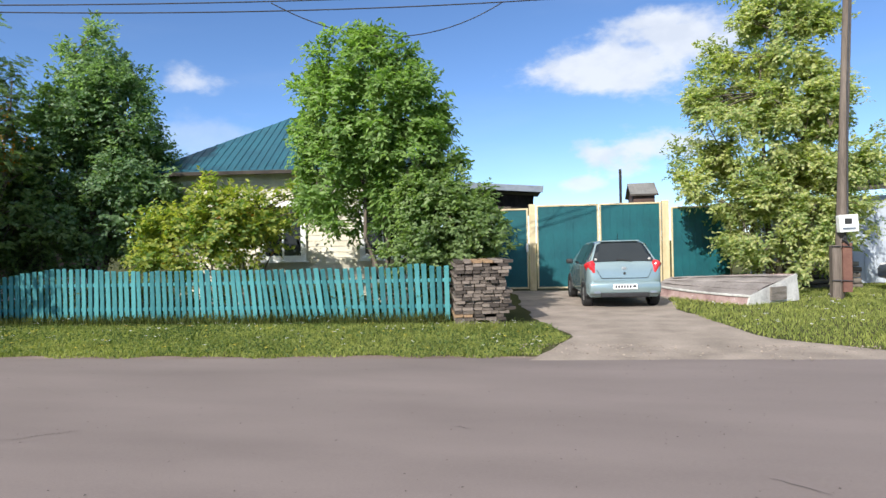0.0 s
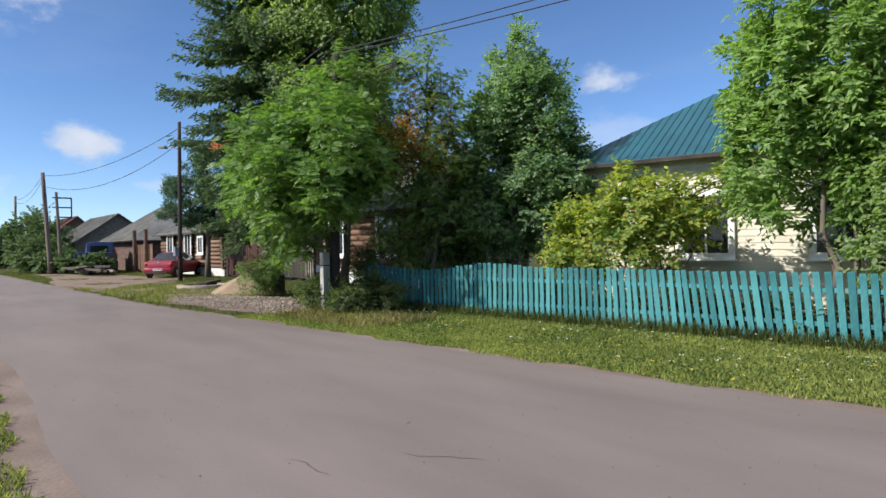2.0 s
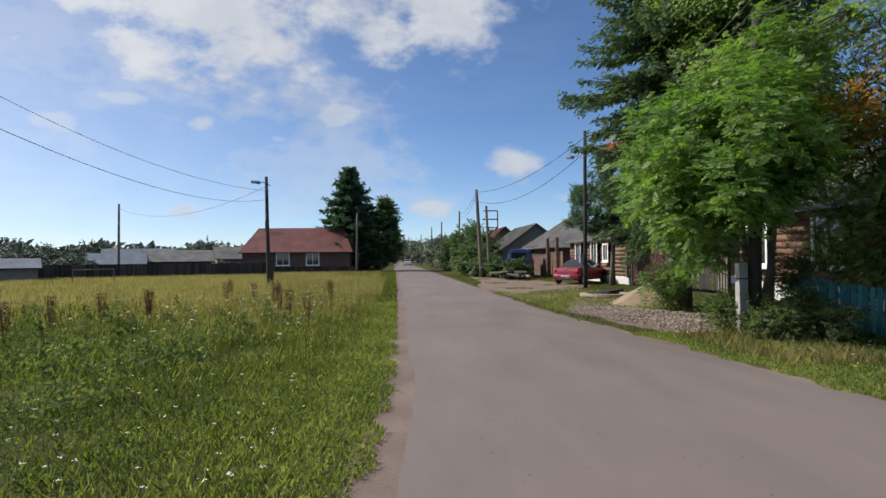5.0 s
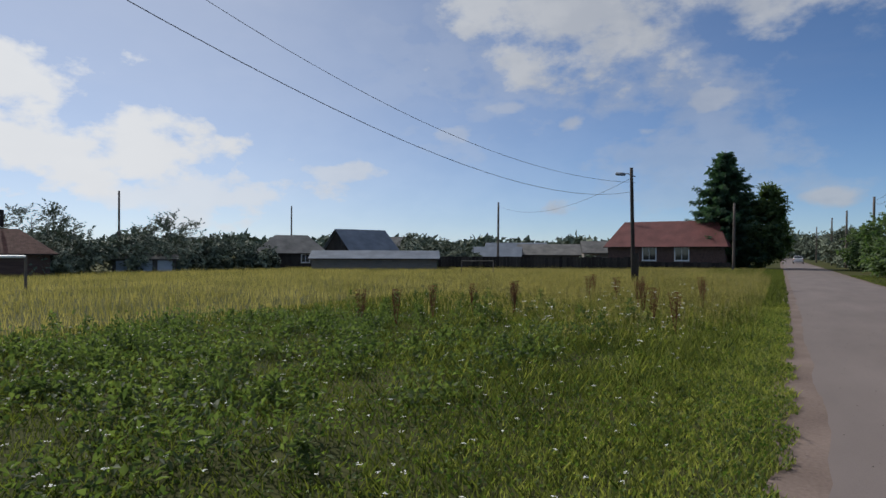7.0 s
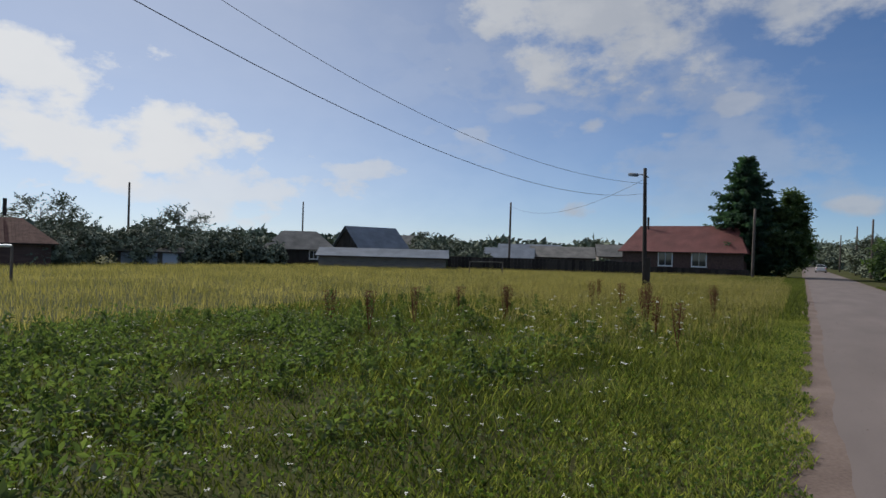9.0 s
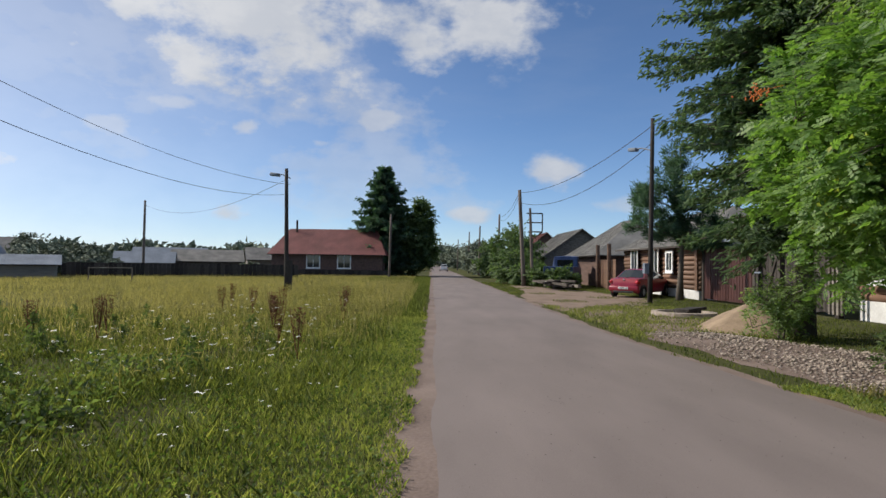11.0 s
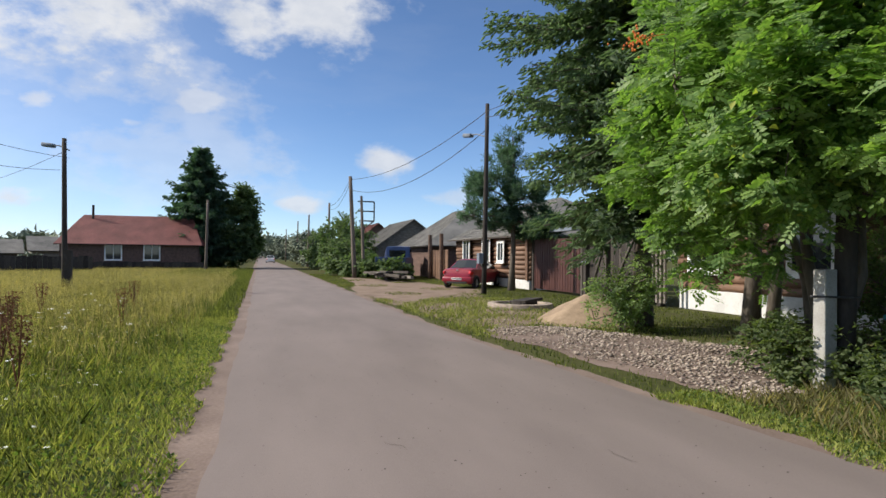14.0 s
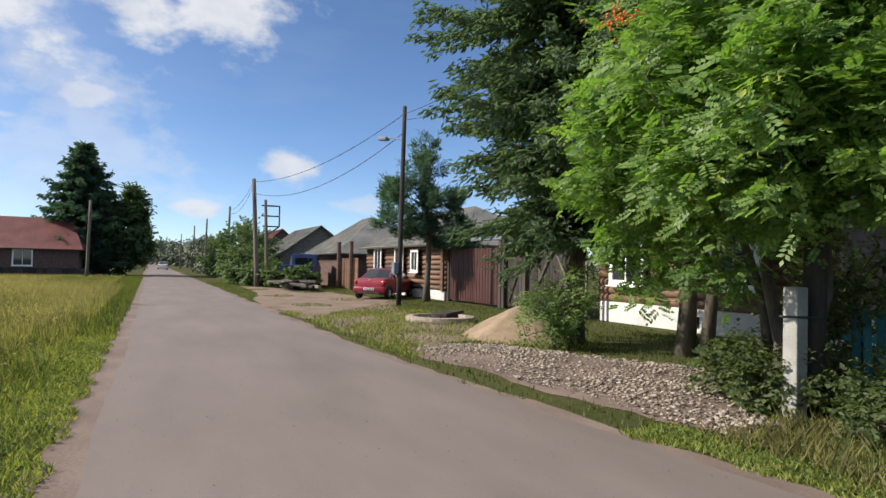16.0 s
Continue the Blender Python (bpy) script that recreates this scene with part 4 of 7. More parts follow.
def gable_house(name, at, turn, size, eave, ridge, walls, roof, label, along="x", hip=0.0, over=0.4, foundation=0.0, logs=0.0, skip=()):
    """A house whose base is centred at `at`: size (x, y); the ridge runs along x or y."""
    w, d = size
    house = thing(name, pose(*at, 0, 0, turn), label, "house")
    L, D = (w, d) if along == "x" else (d, w)
    spin = pose(0, 0, 0, 0, 0, 0 if along == "x" else 90)
    body = Shape().box((w - 0.02, d - 0.02, eave), (0, 0, eave / 2))
    if not hip:
        for sgn in (-1, 1):
            x0 = sgn * (L / 2 - 0.02)
            tri = [Vector((x0 + o, y, z)) for o in (0, -sgn * 0.08) for y, z in ((-D / 2, eave), (D / 2, eave), (0, ridge - 0.05))]
            body.add([spin @ q for q in tri], [(0, 1, 2), (3, 5, 4), (0, 3, 4, 1), (1, 4, 5, 2), (2, 5, 3, 0)])
    part("wall", body, M[walls], house)
    hi = hip * L / 2
    rise = (ridge - eave) / (D / 2)
    oy = D / 2 + over
    oz = eave - over * rise
    ox = L / 2 + over
    rs = Shape()
    th = 0.07
    if hip:
        rh = L / 2 - hi
        top = [(-ox, -oy, oz), (ox, -oy, oz), (ox, oy, oz), (-ox, oy, oz), (-rh, 0, ridge), (rh, 0, ridge)]
        vs = [Vector(q) for q in top] + [Vector(q) - Vector((0, 0, th)) for q in top]
        fs = [(0, 1, 5, 4), (2, 3, 4, 5), (1, 2, 5), (3, 0, 4), (6, 10, 11, 7), (8, 11, 10, 9), (7, 11, 8), (9, 10, 6), (0, 6, 7, 1), (1, 7, 8, 2), (2, 8, 9, 3), (3, 9, 6, 0)]
        rs.add([spin @ q for q in vs], fs)
    else:
        for sgn in (-1, 1):
            vs = [Vector((x, y, z)) for x in (-ox, ox) for y, z in ((0, ridge), (sgn * oy, oz), (sgn * oy, oz - th), (0, ridge - th))]
            rs.add([spin @ q for q in vs], [(0, 1, 2, 3), (4, 7, 6, 5), (0, 4, 5, 1), (1, 5, 6, 2), (2, 6, 7, 3), (3, 7, 4, 0)])
    roof_ob = part("roof", rs, M[roof], house)
    # ribs of the sheeting, running down the slopes
    ribs = Shape()
    step = 0.2
    n = int(2 * ox / step)
    slope = math.hypot(oy, ridge - oz)
    for i in range(n + 1):
        x = -ox + 0.05 + i * (2 * ox - 0.1) / n
        for sgn in (-1, 1):
            t1 = 1.0
            if hip:
                rh = L / 2 - hi
                t1 = min(1.0, max(0.03, (ox - abs(x)) / (ox - rh)))
            a0, b0 = Vector((x, sgn * oy, oz + 0.015)), Vector((x, sgn * oy * (1 - t1), oz + (ridge - oz) * t1 + 0.015))
            ribs.tube([spin @ a0, spin @ b0], 0.008, 4)
    tagged(part("roof_ribs", ribs, M[roof], house), kind="stuff")
    for sgn in (-1, 1):
        a0, b0 = spin @ Vector((-ox, sgn * (oy + 0.02), oz - 0.06)), spin @ Vector((ox, sgn * (oy + 0.02), oz - 0.06))
        fascia = Shape().box((2 * ox if along == "x" else 0.04, 0.04 if along == "x" else 2 * ox, 0.09), tuple((a0 + b0) / 2))
        part("fascia", fascia, M["dark_wood"], house)
    if foundation:
        part("foundation", Shape().box((w + 0.12, d + 0.12, foundation), (0, 0, foundation / 2), bevel=0.02), M["whitewash"], house, "whitewashed foundation")
    if logs:
        rows = int((eave - foundation) / logs)
        data = Shape().tube([(-w / 2 - 0.1, 0, 0), (-w / 4, 0, 0.005), (w / 4, 0, -0.005), (w / 2 + 0.1, 0, 0)], [logs * 0.54, logs * 0.56, logs * 0.55, logs * 0.53], 10).mesh("log", M[walls], True)
        for i in range(rows):
            for sgn in (-1,):
                part("log", data, None, house, at=pose(0, sgn * (d / 2 - logs * 0.2), foundation + logs * (i + 0.5)))
    return house


def polebase(name, at, high, radius, label, lean=(0, 0), mat="post_wood", cat="utility pole"):
    p = thing(name, pose(*at), label, cat)
    n = 5
    part("pole", Shape().tube([(lean[0] * i / n, lean[1] * i / n, high * i / n - 0.2 * (i == 0)) for i in range(n + 1)], [radius * (1.12 - 0.3 * i / n) for i in range(n + 1)], 12), M[mat], p, smooth=True)
    return p


house_1 = gable_house("green_roofed_house", (-7.35, 17.9, 0), 9.5, (7.0, 5.6), 3.82, 5.55, "cream", "green_roof", "cream-sided one-storey house with a green metal hip roof", hip=0.75, over=0.45)
house_2 = gable_house("log_house", (-21.3, 18.4, 0), 0, (7.2, 5.6), 3.3, 5.2, "log", "slate", "orange-brown log house on a whitewashed foundation", over=0.45, foundation=0.62, logs=0.24, hip=0.6)
house_3 = gable_house("log_house", (-41.0, 18.6, 0), 0, (11.2, 6.8), 2.95, 4.9, "log", "slate", "brown log house with white windows and a grey slate roof", hip=0.6, over=0.5, foundation=0.45, logs=0.24)
house_6 = gable_house("slate_roofed_house", (-56.0, 18.3, 0), 0, (9.5, 7.0), 2.75, 5.3, "brick_red", "slate", "weathered house with a grey slate hip roof", hip=0.7, over=0.5)
house_4 = gable_house("grey_roofed_house", (-77.0, 18.3, 0), 0, (12.0, 8.0), 2.6, 5.5, "grey_wood", "slate", "weathered wooden house with a steep grey slate roof", over=0.4)
house_5 = gable_house("brown_roofed_house", (-112.0, 21.0, 0), 0, (14, 9), 3.0, 6.9, "brick_red", "red_roof", "distant house with a dull brown-red roof", over=0.4)
red_house = gable_house("red_roofed_house", (-80.5, -9.6, 0), 0, (9.0, 12.6), 2.75, 5.6, "brick_red", "red_roof", "low brown wooden house with a rusty red roof", along="y", hip=0.16, over=0.4)
for y in (-1.55, 1.95):
    window(red_house, 4.52, y, 1.75, 1.35, 1.5, turn=90, casing=0.12)
part("chimney", Shape().tube([(0.6, -4.3, 4.8), (0.6, -4.3, 6.6)], 0.12, 8), M["dark_wood"], red_house)
for x in (-3.0, 0.4, 2.55):
    window(house_3, x, -3.66, 1.85, 1.0 if x < 2 else 0.7, 1.35 if x < 2 else 0.9, casing=0.14)
part("corner_board", Shape().box((0.28, 0.3, 2.5), (5.5, -3.4, 1.7)), M["log"], house_3)
for x in (-2.25, 1.4):
    window(house_2, x, -3.06, 2.05, 1.1, 1.5, casing=0.16)
part("vent", Shape().box((0.22, 0.08, 0.26), (0.1, -2.88, 0.3)), M["dark_wood"], house_2, "dark vent opening")
window(house_1, -0.35, -2.875, 1.95, 0.95, 1.3, casing=0.14)
window(house_1, 2.3, -2.875, 1.95, 0.95, 1.3, casing=0.14)
board = Shape().box((6.96, 0.03, 0.15), (0, 0, 0), (-6, 0, 0)).mesh("siding_board", M["cream"])
for i in range(25):
    part("siding_board", board, None, house_1, at=pose(0, -2.82, 0.1 + i * 0.15))
part("chimney", Shape().tube([(2.7, 0.3, 4.3), (2.7, 0.3, 5.15)], 0.09, 8), M["dark_wood"], house_1)


# ---- things along the turquoise fence ----
M.update({
    "cream_post": surface("pale_yellow_painted_wood", (0.42, 0.33, 0.18), (0.66, 0.56, 0.36), 4.0, 0.7, 0.3, 30.0, stretch=(1, 1, 0.3)),
    "gate_teal": surface("deep_teal_sheet_metal", (0.004, 0.06, 0.075), (0.008, 0.10, 0.115), 1.5, 0.5, 0.06, 14.0),
    "plank": surface("old_stacked_plank", (0.05, 0.04, 0.034), (0.21, 0.172, 0.145), 3.0, 0.9, 0.5, 34.0, stretch=(4, 0.4, 4), piece=0.7),
    "new_plank": surface("fresh_stacked_plank", (0.22, 0.14, 0.08), (0.42, 0.28, 0.17), 3.0, 0.85, 0.4, 34.0, stretch=(4, 0.4, 4), piece=0.4),
    "boat_wood": surface("peeling_grey_boat_paint", (0.13, 0.112, 0.105), (0.30, 0.27, 0.255), 1.8, 0.9, 0.5, 22.0, speck=(-0.03, (0.12, 0.095, 0.085))),
    "boat_white": surface("chalky_white_paint", (0.30, 0.29, 0.28), (0.62, 0.61, 0.58), 3.0, 0.85, 0.3, 20.0, speck=(-0.05, (0.2, 0.17, 0.15))),
    "boat_red": surface("faded_red_stripe", (0.20, 0.12, 0.11), (0.42, 0.31, 0.29), 4.0, 0.85, 0.3, 24.0),
    "car_blue": surface("ice_blue_car_paint", (0.25, 0.335, 0.35), (0.30, 0.39, 0.405), 1.2, 0.25, 0.0, 30.0, metal=0.45, coat=0.8),
    "car_red": surface("crimson_car_paint", (0.20, 0.008, 0.02), (0.27, 0.012, 0.03), 1.2, 0.35, 0.0, 30.0, metal=0.0, coat=0.4),
    "car_grey": surface("dark_grey_car_paint", (0.06, 0.07, 0.08), (0.09, 0.10, 0.115), 1.2, 0.3, 0.0, 30.0, metal=0.3, coat=0.6),
    "car_white": surface("white_car_paint", (0.6, 0.6, 0.6), (0.72, 0.72, 0.72), 1.2, 0.3, 0.0, 30.0, coat=0.5),
    "truck_blue": surface("dull_blue_truck_paint", (0.012, 0.03, 0.09), (0.03, 0.06, 0.16), 2.0, 0.5, 0.05, 20.0),
    "car_glass": plain_glass("tinted_car_glass", (0.012, 0.016, 0.018)),
    "rubber": surface("tyre_rubber", (0.012, 0.012, 0.012), (0.03, 0.03, 0.03), 8.0, 0.85, 0.2, 60.0),
    "black": surface("black_plastic", (0.012, 0.012, 0.013), (0.03, 0.03, 0.032), 8.0, 0.6, 0.1, 60.0),
    "alloy": surface("silver_rim", (0.38, 0.39, 0.40), (0.56, 0.57, 0.58), 6.0, 0.35, 0.0, 40.0, metal=0.7),
    "tail": surface("red_tail_lamp", (0.45, 0.015, 0.02), (0.60, 0.03, 0.035), 8.0, 0.12, 0.0, 60.0, coat=0.8),
    "ink": surface("dark_lettering", (0.02, 0.02, 0.03), (0.05, 0.05, 0.06), 9.0, 0.7, 0.0, 50.0),
    "cable": surface("black_cable", (0.02, 0.02, 0.022), (0.05, 0.05, 0.055), 9.0, 0.6, 0.0, 50.0),
    "rust": surface("rust_brown_steel", (0.09, 0.04, 0.03), (0.20, 0.10, 0.075), 3.0, 0.85, 0.3, 30.0),
    "pale_wall": surface("pale_blue_grey_metal_wall", (0.36, 0.40, 0.45), (0.50, 0.54, 0.60), 0.9, 0.6, 0.1, 14.0),
})

# fence
FA, FB = Vector((-2.1, 11.5, 0)), Vector((-14.5, 10.55, 0))
run = (FB - FA)
yaw_f = math.degrees(math.atan2(run.y, run.x)) - 180
fence = thing("picket_fence", pose(FA.x, FA.y, 0, 0, 0, yaw_f), "faded turquoise wooden picket fence with a wavy top edge", "fence")
picket = Shape()
picket.box((0.092, 0.02, 1.0), (0, 0, 0.5), bevel=0.004)
picket = picket.mesh("picket", M["teal_paint"])
n_pick = int(run.length / 0.137)
for i in range(n_pick):
    u = i / n_pick
    x = -(i + 0.5) * 0.137
    wave = 0.1 * math.sin((u - 0.52) / 0.48 * 2.4 * math.pi) * min(1, max(0, (u - 0.5) * 6))
    high = 1.04 + wave + random.uniform(-0.012, 0.012) + (0.06 if 3 <= i <= 5 else 0)
    lean = 8.0 * max(0, 1 - abs(u - 0.24) / 0.24) + random.uniform(-0.9, 0.9)
    ob = part("picket", picket, None, fence, at=pose(x, -0.03 + random.uniform(-0.004, 0.004), 0.05, random.uniform(-1, 1), -lean, 0))
    ob.scale = (random.uniform(0.92, 1.08), 1, high)
for z in (0.32, 0.82):
    part("rail", Shape().box((run.length, 0.035, 0.07), (-run.length / 2, 0.003, z), bevel=0.006), M["teal_paint"], fence)
for i in range(6):
    part("post", Shape().box((0.09, 0.09, 1.05), (-0.2 - i * (run.length - 0.4) / 5, 0.07, 0.5), bevel=0.008), M["grey_wood"], fence)

# stack of planks
stack = thing("plank_stack", pose(-1.42, 10.85, 0, 0, 0, 12), "neatly piled old weathered planks at the end of a picket fence", "plank stack")
plank = [Shape().box((w, 2.6, 0.055), (0, 1.3, 0), bevel=0.005).mesh("plank", M["plank"]) for w in (0.13, 0.16, 0.19)]
fresh = Shape().box((0.16, 2.6, 0.05), (0, 1.3, 0), bevel=0.005).mesh("plank", M["new_plank"])
r = random.Random(4)
for row in range(19):
    x = -0.48 + r.uniform(-0.02, 0.02)
    while x < 0.42:
        k = r.randrange(3)
        w = (0.13, 0.16, 0.19)[k]
        if r.random() < 0.96:
            part("plank", fresh if row == 18 and -0.3 < x < 0.1 or r.random() < 0.03 else plank[k], None, stack, at=pose(x + w / 2, r.uniform(-0.04, 0.03), 0.088 + row * 0.0605, 0, r.uniform(-1, 1), r.uniform(-1.3, 1.3)))
        x += w + r.uniform(0.004, 0.025)
for y in (0.3, 2.2):
    part("bearer", Shape().box((0.95, 0.1, 0.06), (-0.03, y, 0.03), bevel=0.005), M["grey_wood"], stack)

# gate of sheet metal between painted posts
gate = thing("sheet_metal_gate", pose(-0.85, 19.25, 0, 0, 0, 4), "teal sheet-metal double gate and side door between pale yellow posts", "gate")


def leaf_panel(x0, x1, z0, z1, name="gate_leaf"):
    ob = part(name, Shape().box((x1 - x0 - 0.1, 0.02, z1 - z0 - 0.1), ((x0 + x1) / 2, 0, (z0 + z1) / 2)), M["gate_teal"], gate)
    for sx in (x0 + 0.025, x1 - 0.025):
        part("frame", Shape().box((0.05, 0.05, z1 - z0), (sx, -0.01, (z0 + z1) / 2), bevel=0.005), M["cream_post"], ob)
    for sz in (z0 + 0.025, z1 - 0.025):
        part("frame", Shape().box((x1 - x0 - 0.1, 0.046, 0.05), ((x0 + x1) / 2, -0.01, sz), bevel=0.005), M["cream_post"], ob)
    ribs = Shape()
    for i in range(int((x1 - x0) / 0.2)):
        ribs.box((0.025, 0.012, z1 - z0 - 0.12), (x0 + 0.12 + i * 0.2, -0.014, (z0 + z1) / 2))
    tagged(part("corrugation", ribs, M["gate_teal"], ob), kind="stuff")
    return ob


door = leaf_panel(-1.22, -0.16, 0.06, 2.58, "side_door")
part("handle", Shape().box((0.07, 0.05, 0.26), (-0.2, -0.06, 1.35), bevel=0.01), M["white"], door, "white metal lock plate")
leaf_panel(0.1, 2.0, 0.06, 2.66)
leaf_panel(2.02, 3.86, 0.06, 2.66)
leaf_panel(4.15, 5.9, 0.06, 2.5)
for x in (-0.03, 3.99):
    part("post", Shape().box((0.2, 0.16, 2.7), (x, 0.02, 1.35), bevel=0.012), M["cream_post"], gate)
part("post", Shape().box((0.09, 0.12, 2.6), (-1.28, 0.02, 1.3), bevel=0.012), M["white"], gate)

# porch roof with a white eave board, and grey siding beside the side door
porch = thing("porch", pose(-2.3, 19.9, 0, 0, 0, 5), "grey-boarded porch with a flat roof and white eave board", "porch")
part("wall", Shape().box((2.2, 2.4, 2.7), (-0.4, 1.3, 1.35)), M["grey_wood"], porch)
part("roof", Shape().box((4.2, 3.4, 0.09), (-0.35, 1.3, 3.42), (0, 4.5, 0)), M["slate"], porch)
part("eave_board", Shape().box((4.2, 0.05, 0.2), (-0.35, -0.43, 3.36), (0, 4.5, 0), bevel=0.006), M["tin"], porch)
# deep dark block filling the gap between porch wall and roof
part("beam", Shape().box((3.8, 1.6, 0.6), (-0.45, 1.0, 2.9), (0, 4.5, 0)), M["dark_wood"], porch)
board = Shape().box((2.2, 0.03, 0.16), (0, 0, 0), (-5, 0, 0)).mesh("board", M["grey_wood"])
for i in range(16):
    part("board", board, None, porch, at=pose(-0.4, 0.085, 0.1 + i * 0.163))
sign = thing("house_number_plate", pose(-1.48, 19.6, 1.98, 0, 0, 5), "small white enamel plate on grey boards", "plate")
part("plate", Shape().box((0.26, 0.02, 0.2), (0, 0.2, 0), bevel=0.004), M["white"], sign)
for x in (-0.05, 0.05):
    part("bar", Shape().box((0.06, 0.006, 0.12), (x, 0.187, 0)), M["ink"], sign)


# ---- cars ----
def loft(stations, rows):
    """Skin over cross-sections; rows: half outlines as functions of the station."""
    s = Shape()
    n = None
    for st in stations:
        half = rows(st)
        ring = [Vector((x, st[0], z)) for x, z in half] + [Vector((-x, st[0], z)) for x, z in reversed(half[1:-1])]
        n = len(ring)
        s.v += ring
    for i in range(len(stations) - 1):
        for j in range(n):
            s.f.append((i * n + j, i * n + (j + 1) % n, (i + 1) * n + (j + 1) % n, (i + 1) * n + j))
    s.f.append(tuple(range(n)))
    s.f.append(tuple(reversed(range((len(stations) - 1) * n, len(stations) * n))))
    return s


def car(name, at, paint, label, L=3.75, W=1.68, H=1.5, sedan=False, plate=True):
    c = thing(name, at, label, "car")
    hw = W / 2
    k = L / 3.75
    if sedan:
        st = [(0, .62, .70), (.05, .86, .84), (.14, .95, .9), (.75, 1.0, .95), (1.35, H - .06, .97), (1.75, H, .97), (2.6, H - .02, .97), (3.35, 1.02, .95), (L - .35, .84, .9), (L - .06, .66, .8), (L, .5, .7)]
    else:
        st = [(0, .66, .74), (.02, .80, .85), (.06, .95, .93), (.12, 1.03, .965), (.29, 1.24, .975), (.46, H - .06, .98), (.6, H - .012, .98), (.9, H, .98), (1.7 * k, H, .98), (2.1 * k, H - .06, .98), (2.85 * k, 1.04, .97), (3.45 * k, .86, .93), (L - .08, .66, .84), (L, .5, .72)]

    def half(q):
        y, top, wide = q
        w = hw * wide
        belt = min(top - 0.01, 0.93)
        roof = w * (0.96 - 0.31 * max(0.0, top - belt) / 0.57)
        low = 0.24 if 0.1 < y < L - 0.1 else 0.34
        return [(0, low), (w * 0.90, low), (w * 0.985, low + 0.08), (w, 0.58), (w * 0.985, belt), (w * 0.955, belt + 0.02 * (top - belt > 0.05)), (roof, top - 0.035 * min(1, (top - belt) / 0.2)), (roof * 0.85, top - 0.004), (0, top + 0.012)]

    body = part("body", loft(st, half), M[paint], c, smooth=True)
    mod = body.modifiers.new("edge", "EDGE_SPLIT")
    mod.split_angle = radians(38)

    def pt(i, j, side=1):
        q = half(st[i])[j]
        return Vector((side * q[0], st[i][0], q[1]))

    def glass(name, corners, mat, push, inset=0.06, parent=c, label=""):
        a, b2, d, e = corners
        mid = (a + b2 + d + e) / 4
        nrm = (b2 - a).cross(e - a).normalized()
        if nrm.dot(push) < 0:
            nrm = -nrm
        ps = [p.lerp(mid, inset) + nrm * 0.022 for p in corners]
        qs = [p - nrm * 0.03 for p in ps]
        sh = Shape().add(ps + qs, [(0, 1, 2, 3), (7, 6, 5, 4), (0, 4, 5, 1), (1, 5, 6, 2), (2, 6, 7, 3), (3, 7, 4, 0)])
        return part(name, sh, M[mat], parent, label)

    i1 = 4 if sedan else 5
    w0, w1 = (6, 7) if sedan else (9, 10)
    def curved(name, ids, toward):
        """A pane that follows the bulge of the body between stations."""
        outer = []
        for i2 in ids:
            row = [pt(i2, 6), pt(i2, 7), pt(i2, 8), pt(i2, 7, -1), pt(i2, 6, -1)]
            mid = pt(i2, 8)
            outer += [mid + (q - mid) * 0.93 + toward * 0.016 for q in row]
        n2 = len(ids)
        sh = Shape()
        sh.v = outer + [q - toward * 0.03 for q in outer]
        k2 = len(outer)
        for a3 in range(n2 - 1):
            for b3 in range(4):
                q = (a3 * 5 + b3, a3 * 5 + b3 + 1, a3 * 5 + b3 + 6, a3 * 5 + b3 + 5)
                sh.f += [q, tuple(z + k2 for z in reversed(q))]
        rim2 = [b3 for b3 in range(5)] + [a3 * 5 + 4 for a3 in range(1, n2)] + [(n2 - 1) * 5 + b3 for b3 in (3, 2, 1, 0)] + [a3 * 5 for a3 in range(n2 - 2, 0, -1)]
        sh.f += [(rim2[z], rim2[(z + 1) % len(rim2)], rim2[(z + 1) % len(rim2)] + k2, rim2[z] + k2) for z in range(len(rim2))]
        return part(name, sh, M["car_glass"], c)

    rear = curved("rear_window", (3, 4) if sedan else (3, 4, 5), Vector((0, -0.75, 0.66)))
    part("wiper", Shape().box((0.34, 0.015, 0.02), tuple((pt(2, 7) + pt(2, 7, -1)) / 2 + Vector((0.02, 0.04 if not sedan else 0.3, 0.12 if not sedan else 0.05))), (0, 8, 0)), M["black"], c)
    curved("windscreen", (w0, w1), Vector((0, 0.5, 0.86)))
    for side in (1, -1):
        for a, b2 in ((i1, i1 + 1), (i1 + 1, i1 + 2), (i1 + 2, w1 - (1 if not sedan else 0))):
            if b2 > a:
                glass("side_window", [pt(a, 5, side), pt(b2, 5, side), pt(b2, 6, side), pt(a, 6, side)], "car_glass", Vector((side, 0, 0.2)), 0.05)
        # tail lamps, head lamps, mirrors
        lz = 0.89 if not sedan else 0.78
        part("tail_lamp", Shape().box((0.18, 0.24, 0.32 if not sedan else 0.16), (side * (hw * 0.835), 0.15 if not sedan else 0.1, lz), (-14, side * 20, -side * 30), bevel=0.05), M["tail"], c, "red tail lamp", smooth=True)
        part("head_lamp", Shape().box((0.3, 0.3, 0.14), (side * hw * 0.66, L - 0.25, 0.66), (0, 0, side * 18), bevel=0.04), M["white"], c)
        part("mirror", Shape().box((0.17, 0.1, 0.12), (side * (hw + 0.07), L * 0.6, 1.0), (0, 0, side * 12), bevel=0.03), M["black"], c, smooth=True)
        part("handle", Shape().box((0.02, 0.16, 0.03), (side * (hw * 0.985 + 0.012), 1.35, 0.84), bevel=0.008), M[paint], c)
